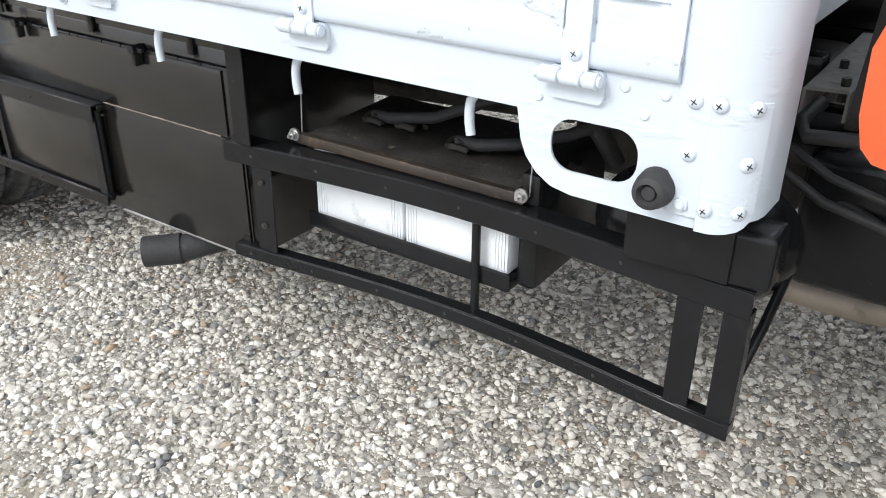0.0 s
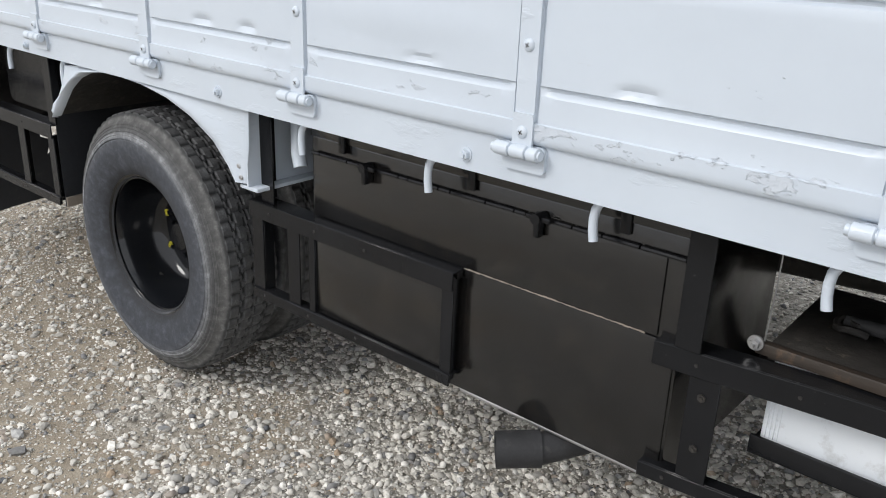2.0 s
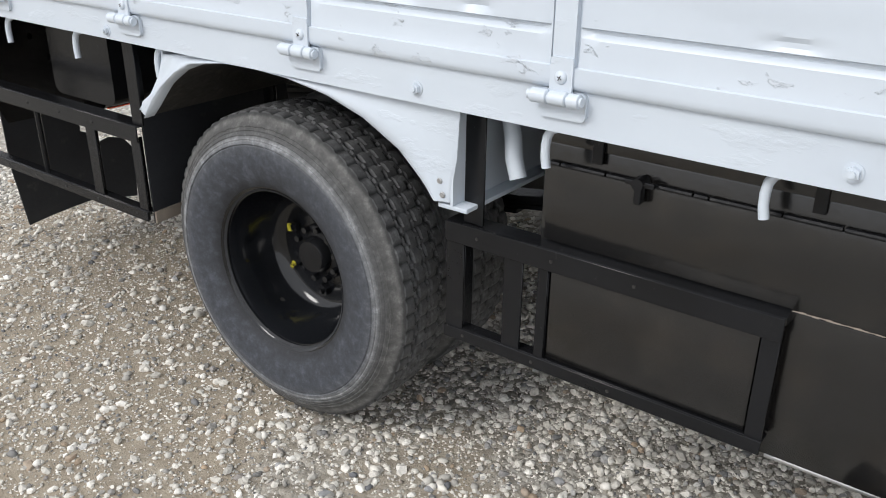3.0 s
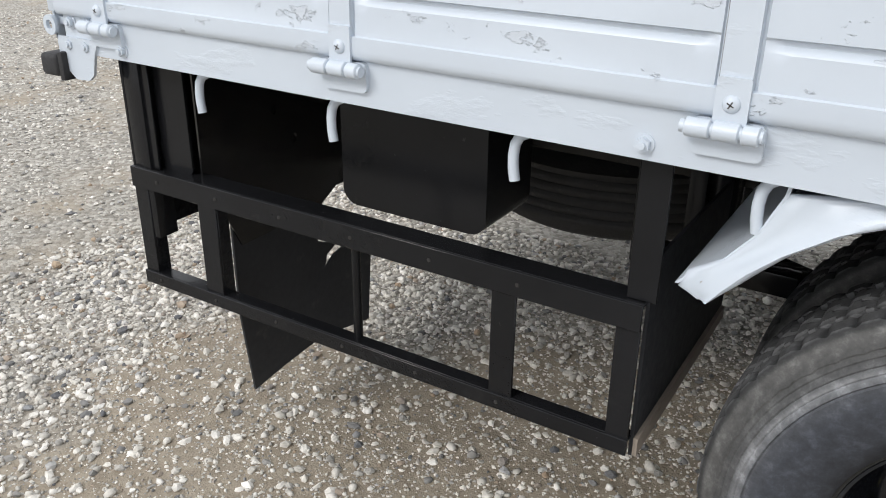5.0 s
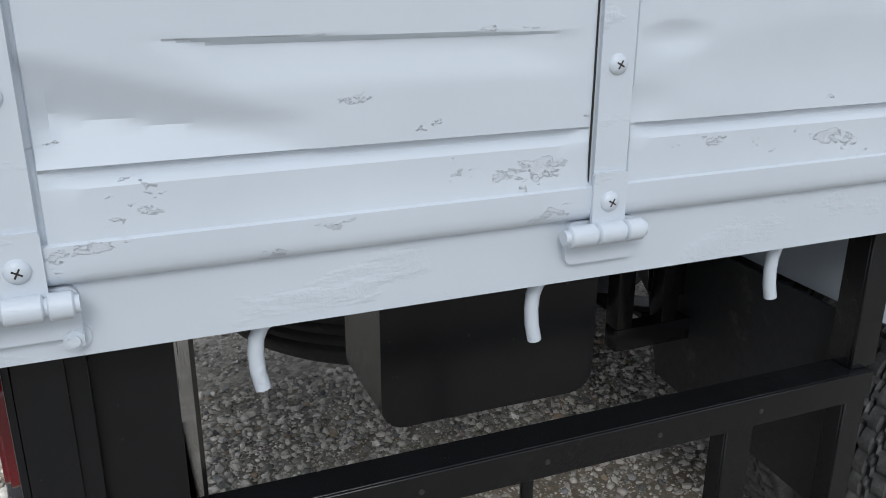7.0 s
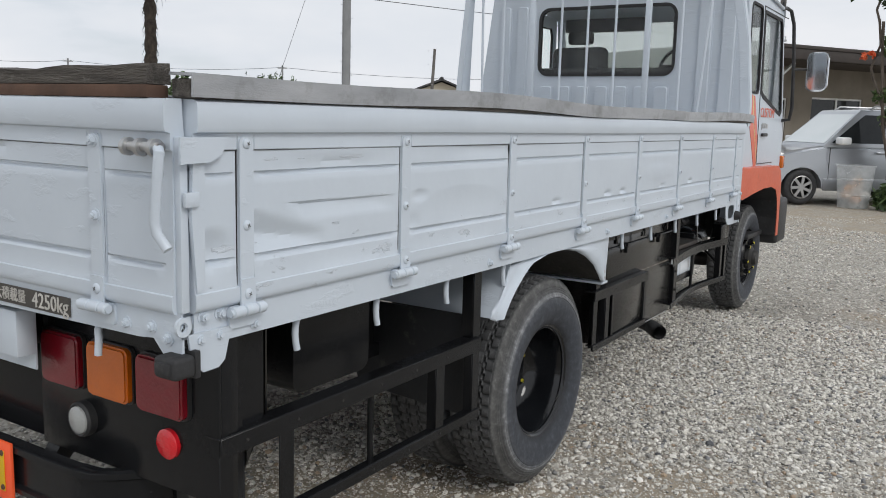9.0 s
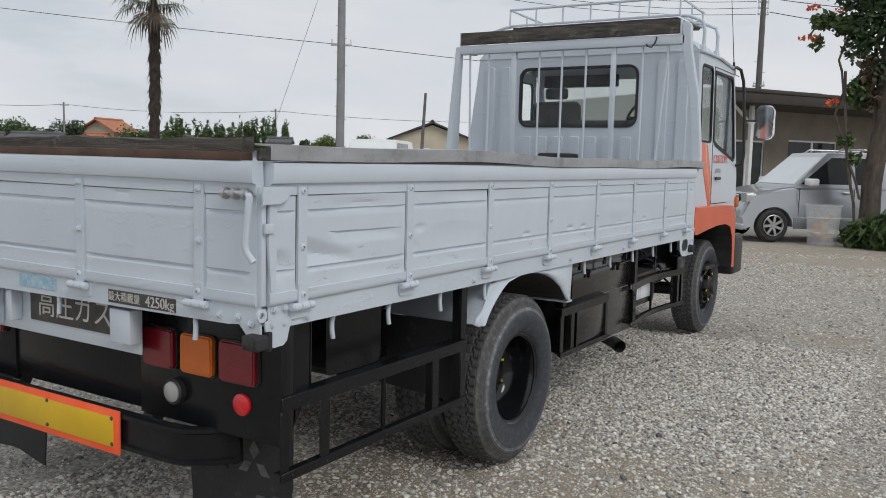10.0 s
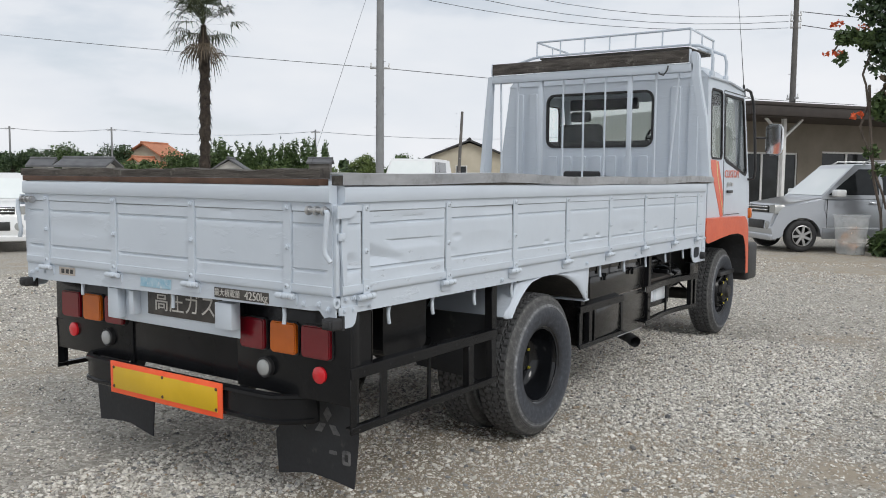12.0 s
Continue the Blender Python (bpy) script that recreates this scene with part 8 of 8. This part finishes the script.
def build_building():
    """The low office across the yard: deep flat eaves on white posts, stucco wall, sliding windows."""
    lx, ly, rx, ry = 22.0, 5.5, 31.0, -0.2
    ang = math.degrees(math.atan2(ry - ly, rx - lx))
    t = thing("office_building", "low beige office with a dark flat roof and deep eaves", "building", (lx, ly, 0), turn=ang)
    # local: x along the front, y away from the yard
    bm = bmesh.new()
    openings = [[(2.6, 0.1), (5.65, 0.1), (5.65, 2.35), (2.6, 2.35)], [(6.75, 1.35), (9.1, 1.35), (9.1, 2.42), (6.75, 2.42)]]
    plate(bm, [(2.3, -0.1), (14.0, -0.1), (14.0, 3.34), (2.3, 3.34)], "y", 2.2, 2.4, openings)
    part("wall", bm, STUCCO, t)
    for b in ((2.3, 2.5, 2.4, 9.0), (13.8, 14.0, 2.4, 9.0), (2.5, 13.8, 8.8, 9.0)):
        bm = bmesh.new()
        box(bm, *b, -0.1, 3.34)
        part("wall", bm, STUCCO, t)
    bm = bmesh.new()
    box(bm, 1.55, 15.0, 0.0, 0.10, 3.36, 3.74, 0.01)
    box(bm, 1.51, 15.0, -0.04, 0.02, 3.66, 3.76, 0.01)
    box(bm, 1.55, 1.65, 0.10, 9.2, 3.36, 3.74, 0.01)
    box(bm, 1.51, 1.57, 0.02, 9.2, 3.66, 3.76, 0.01)
    part("fascia", bm, FASCIA, t)
    bm = bmesh.new()
    box(bm, 1.65, 15.0, 0.10, 9.2, 3.34, 3.38)
    part("soffit", bm, SOFFIT, t)
    bm = bmesh.new()
    box(bm, 1.65, 15.0, 0.10, 9.2, 3.62, 3.70)
    part("roof", bm, ROOFGREY, t)
    for x in (3.55, 10.1):
        bm = bmesh.new()
        box(bm, x - 0.06, x + 0.06, 0.70, 0.82, -0.1, 3.34, 0.006)
        post = part("porch_post", bm, WHITEFRAME, t)
        for s in (1, -1):
            bm = bmesh.new()
            pipe(bm, [(x, 0.76, 2.75), (x + s * 0.75, 0.76, 3.34)], 0.05, 4)
            part("brace", bm, WHITEFRAME, post)
    for (x0, x1, z0, z1), n in (((2.6, 5.65, 0.1, 2.35), 4), ((6.75, 9.1, 1.35, 2.42), 2)):
        bm = bmesh.new()
        plate(bm, [(x0, z0), (x1, z0), (x1, z1), (x0, z1)], "y", 2.24, 2.32, [[(x0 + (x1 - x0) * k / n + 0.04, z0 + 0.05), (x0 + (x1 - x0) * (k + 1) / n - 0.04, z0 + 0.05), (x0 + (x1 - x0) * (k + 1) / n - 0.04, z1 - 0.06), (x0 + (x1 - x0) * k / n + 0.04, z1 - 0.06)] for k in range(n)])
        w = part("window", bm, WHITEFRAME, t)
        for k in range(n):
            bm = bmesh.new()
            box(bm, x0 + (x1 - x0) * k / n + 0.03, x0 + (x1 - x0) * (k + 1) / n - 0.03, 2.27, 2.28, z0 + 0.04, z1 - 0.05)
            part("pane", bm, DARKGLASS, w)
    bm = bmesh.new()
    box(bm, 2.5, 13.8, 2.8, 2.9, 0.0, 3.3)
    part("inner_wall", bm, DARKPLASTIC, t)


def build_vine():
    """A flowering trumpet vine on a bent trunk at the yard's edge, with shrubs at its foot."""
    x, y = 15.95, -0.10
    t = thing("trumpet_vine", "leafy vine tree with orange flowers beside the bin", "tree", (x, y, 0))
    bm = bmesh.new()
    pipe(bm, [(0, 0.02, -0.1), (0.02, 0.02, 0.6), (0.0, 0.02, 1.2), (0.02, -0.02, 1.7), (0.05, -0.06, 2.3), (0.0, -0.08, 2.9), (0.1, -0.1, 3.8), (0.2, -0.2, 5.0)], [0.21, 0.185, 0.175, 0.17, 0.16, 0.15, 0.12, 0.07], 14)
    trunk = part("trunk", bm, BARK, t)
    for pts, r in (([(-0.15, 0.20, 0.9), (-0.2, 0.27, 1.2), (-0.2, 0.42, 1.6), (-0.18, 0.53, 2.0), (-0.2, 0.66, 2.3), (-0.18, 0.72, 2.5), (-0.2, 0.60, 2.9), (-0.15, 0.66, 3.3), (-0.2, 0.72, 3.5), (-0.1, 0.62, 3.9)], 0.022),
                   ([(-0.2, 0.22, 0.0), (-0.2, 0.28, 0.8), (-0.22, 0.44, 1.5), (-0.18, 0.50, 2.1), (-0.2, 0.56, 2.7), (-0.15, 0.60, 3.3)], 0.026),
                   ([(0.0, 0.0, 3.6), (-0.1, 0.4, 4.1), (-0.1, 0.8, 4.3), (-0.12, 1.15, 4.2), (-0.12, 1.3, 3.95)], 0.018)):
        bm = bmesh.new()
        pipe(bm, pts, r, 8)
        part("stem", bm, BARK, trunk)
    cl = [(0.1, 0.05, 3.3, 0.35, 0.35, 0.6), (0.0, 0.15, 4.2, 0.5, 0.5, 0.5), (0.15, -0.3, 2.7, 0.35, 0.35, 0.5), (0.0, 0.30, 4.9, 0.7, 0.7, 0.5), (0.2, -0.7, 3.4, 0.6, 0.6, 1.0), (0.2, -0.6, 4.8, 0.8, 0.8, 0.8), (-0.05, 0.45, 3.75, 0.3, 0.25, 0.3)]
    part("crown", leaves("crown", cl, LEAFDARK, 9000, 0.075, 31), LEAFDARK, t)
    cl2 = [(-0.1, 0.65, 4.15, 0.25, 0.25, 0.22), (-0.1, 1.0, 4.25, 0.25, 0.28, 0.16), (-0.1, 1.15, 3.85, 0.10, 0.14, 0.16), (-0.1, 0.35, 2.9, 0.2, 0.25, 0.3), (-0.15, 0.5, 2.0, 0.12, 0.16, 0.14), (-0.1, 0.38, 1.65, 0.14, 0.18, 0.14)]
    part("light_leaves", leaves("light_leaves", cl2, LEAF, 1300, 0.07, 32), LEAF, t)
    dry = [(-0.15, 0.22, 3.3, 0.14, 0.18, 0.3), (-0.15, 0.10, 2.8, 0.12, 0.16, 0.3)]
    part("dry_leaves", leaves("dry_leaves", dry, DEADLEAF, 260, 0.08, 36), DEADLEAF, t, "brown withered leaves")
    for k, c in enumerate([(-0.15, 1.22, 4.52, 0.10, 0.16, 0.07), (-0.15, 1.28, 3.95, 0.12, 0.20, 0.06), (-0.1, 0.75, 4.4, 0.10, 0.16, 0.08), (-0.2, 0.86, 2.70, 0.05, 0.06, 0.07), (-0.2, 0.72, 2.74, 0.05, 0.05, 0.07)]):
        part("flower", leaves("flower", [c], FLOWER, 26, 0.06, 33 + k, 1.3), FLOWER, t, "orange trumpet flowers")
    sh = thing("shrub", "low green weeds and shrubs by the vine's foot", "shrub", (x - 0.15, y - 0.25, 0))
    part("foliage", leaves("foliage", [(0, 0.35, 0.22, 0.30, 0.40, 0.28), (-0.15, -0.1, 0.30, 0.4, 0.45, 0.36), (0.1, -0.6, 0.45, 0.5, 0.5, 0.45)], LEAF, 4200, 0.07, 34, 3.0), LEAF, sh)


def build_bin():
    t = thing("waste_bin", "tall milky plastic bin half full of litter", "bin", (15.82, 0.70, 0))
    bm = bmesh.new()
    prof = [(0.255, 0.0), (0.262, 0.02), (0.275, 0.22), (0.284, 0.225), (0.284, 0.245), (0.280, 0.25), (0.297, 0.50), (0.306, 0.505), (0.306, 0.53), (0.302, 0.535), (0.318, 0.74), (0.335, 0.745), (0.337, 0.775), (0.318, 0.775)]
    rings = [[bm.verts.new((r * math.cos(a), r * math.sin(a), z)) for a in (2 * math.pi * k / 36 for k in range(36))] for r, z in prof]
    for a, b in zip(rings, rings[1:]):
        for k in range(36):
            bm.faces.new((a[k], a[(k + 1) % 36], b[(k + 1) % 36], b[k]))
    bm.faces.new(rings[0])
    part("shell", bm, BINPLASTIC, t)
    litter = thing("litter", "crumpled paper and wrappers inside the bin", "litter", (15.82, 0.70, 0.02))
    part("wrappers", leaves("wrappers", [(0, 0, 0.28, 0.2, 0.2, 0.2), (0.05, -0.05, 0.42, 0.15, 0.15, 0.1)], LITTER, 60, 0.12, 51, 1.2), LITTER, litter)


build_building()
car("kei_car", "silver compact off-roader parked before the office", 17.08, 1.07, 129.8, SILVER, SILVERDARK, height=1.60, size=1.12)
car("hatchback", "white hatchback parked across the yard", 6.3, 15.1, -118.0, WHITECAR, None, height=1.46, length=3.9, wide=1.68, rails=False, hood=0.93)
car("white_van", "white van parked behind the truck", 18.3, 13.2, 205.0, WHITECAR, None, height=1.98, length=4.4, wide=1.69, rails=False, hood=1.08)
build_vine()
build_bin()
palm(12.03, 15.40)
utility_pole(20.85, 16.69, 10.5, 0.15, CONCRETE, ((5.2, 0.35, 0.6, -0.8),), "grey concrete utility pole behind the truck")
utility_pole(35.47, 6.25, 9.3, 0.14, DARKPOLE, ((8.28, 0.22, -0.5, 0.85), (8.04, 0.22, -0.5, 0.85), (7.78, 0.22, -0.5, 0.85), (4.85, 0.3, 0.5, 0.85)), "dark utility pole above the office roof")
utility_pole(47.40, 31.02, 6.0, 0.13, DARKPOLE, (), "short leaning dark wooden pole", 0.5)
for px_, py_, h_ in ((52.0, 78.0, 6.3), (46.5, 88.0, 6.4), (65.0, 61.0, 6.3), (42.0, 95.0, 6.4)):
    utility_pole(px_, py_, h_, 0.12, CONCRETE, ((h_ - 0.3, 0.5, 0.5, -0.8),), "thin grey utility pole beyond the trees")
for a_, b_, s_, r_ in (((5.2, 56, 10.4), (20.85, 16.69, 5.2), 0.35, 0.010), ((20.85, 16.69, 5.2), (37, 4, 4.6), 0.1, 0.011), ((20.85, 16.69, 9.0), (18.3, 18.4, 0.0), 0.0, 0.007),
                       ((42.0, 95.0, 6.2), (46.5, 88.0, 6.2), 0.2, 0.02), ((46.5, 88.0, 6.2), (52.0, 78.0, 6.1), 0.3, 0.02), ((52.0, 78.0, 6.1), (65.0, 61.0, 6.1), 0.5, 0.02), ((65.0, 61.0, 6.1), (85.0, 40.0, 6.0), 0.5, 0.02),
                       ((20.0, 32.0, 17.3), (35.3, 6.5, 8.28), 2.7, 0.011), ((20.0, 32.0, 15.7), (35.3, 6.5, 8.02), 2.4, 0.011), ((20.0, 32.0, 13.9), (35.3, 6.5, 7.76), 1.92, 0.011),
                       ((35.5, 6.0, 8.4), (45, -8, 8.6), 0.5, 0.016), ((35.5, 6.0, 7.85), (44, -8, 6.9), 0.4, 0.016)):
    cable(a_, b_, s_, r_)
house("house", "cream gabled house with a dark tiled roof", 57.2, 36.6, 35, 9.0, 6.0, 3.0, 4.2, CREAM, ROOFBLACK, (("-x", 0.6, 1.6, 0.9, 0.7),))
house("house", "cream two-storey house with an orange tiled roof", 58.4, 79.4, 20, 4.2, 4.0, 3.6, 4.75, CREAM, ROOFORANGE, (("-y", 0.0, 2.6, 1.2, 0.7), ("-x", 0.0, 2.6, 1.0, 0.7)))
house("house", "lower wing with an orange tiled roof", 55.6, 77.0, 20, 4.4, 3.2, 2.1, 3.1, CREAM, ROOFORANGE)
house("house", "low house with a long grey tiled roof", 36.6, 58.4, -55, 3.0, 2.8, 2.05, 2.5, PALEWALL, ROOFGREY)
house("house", "pale gabled house with a grey roof", 49.4, 56.6, 40, 2.8, 2.3, 2.0, 2.75, PALEWALL, ROOFGREY)
house("house", "pale house with a grey tiled roof", 38.5, 68.0, -50, 1.2, 1.4, 2.2, 2.55, PALEWALL, ROOFGREY)
house("shed", "small dark flat-sided shed beyond the yard", 50.4, 46.8, -55, 1.7, 1.6, 2.45, 2.7, DARKPOLE, ROOFGREY, over=0.2)
for x_, y_, h_, s_, m_ in ((45.6, 82.0, 4.9, 1.9, LEAFDARK), (48.6, 81.5, 5.2, 2.6, LEAF), (51.5, 80.5, 4.6, 2.0, LEAFDARK), (53.6, 79.0, 5.7, 2.6, LEAFDARK), (56.0, 73.0, 4.6, 3.0, LEAF), (58.0, 69.0, 4.4, 2.4, LEAF), (46.0, 86.5, 4.0, 2.4, LEAFDARK), (67.0, 56.0, 4.4, 2.6, LEAFLIGHT), (69.5, 52.5, 4.2, 2.2, LEAF), (72.0, 47.0, 5.5, 2.6, LEAF), (61.5, 76.0, 5.2, 2.4, LEAFDARK), (44.0, 62.0, 3.0, 1.8, LEAF)):
    tree(x_, y_, h_ * 0.8, s_ * 0.9, int(x_ * 7), m_, "leafy green tree beyond the yard", 2600, 0.15)
bamboo(58.5, 68.0, 65.0, 58.5, 5.2, 5)
grove("hedge", 44.0, 97.0, 74.0, 49.0, 2.5, LEAF, 61, "low green hedge and shrubs beyond the yard", 20000, 0.17)
grove("far_woods", 60.0, 150.0, 125.0, 40.0, 5.0, LEAFDARK, 62, "far dark green woods", 16000, 0.5)
grove("shrub_row", 56.0, 66.0, 66.5, 54.0, 2.5, LEAFLIGHT, 63, "yellow-green shrubs before the bamboo", 8000, 0.14)


# ---- loose gravel, last ----
stones("gravel", 92000, -1.2, 5.3, -1.2, 1.65, 0.0036, 0.0145, 11, "loose pale grey and beige gravel stones", patchy)
stones("gravel_yard", 70000, 2.4, 14.0, -6.0, 2.0, 0.006, 0.016, 12, "pale gravel scattered over the yard", patchy, True)
stones("gravel_rear_yard", 16000, -5.0, 2.4, -5.0, -3.2, 0.006, 0.014, 17, "pale gravel behind the truck", patchy, True)
stones("gravel_far_yard", 20000, -5.0, 9.0, 5.5, 10.0, 0.010, 0.022, 16, "pale gravel across the yard", patchy, True)
stones("gravel_verge", 26000, -1.5, 4.5, -3.2, -1.25, 0.005, 0.0125, 14, "pale gravel beside the truck", patchy, True)
stones("gravel_beyond", 30000, -1.8, 4.5, 1.75, 5.5, 0.0055, 0.0135, 15, "pale gravel on the truck's far side", patchy, True)
stones("gravel_behind", 26000, -6.0, -1.2, -1.2, 5.5, 0.006, 0.015, 18, "pale gravel behind the tailgate", patchy, True)
stones("grit", 110000, -1.0, 5.2, -1.3, 1.3, 0.0022, 0.0066, 13, "fine grit between the stones", None, True)
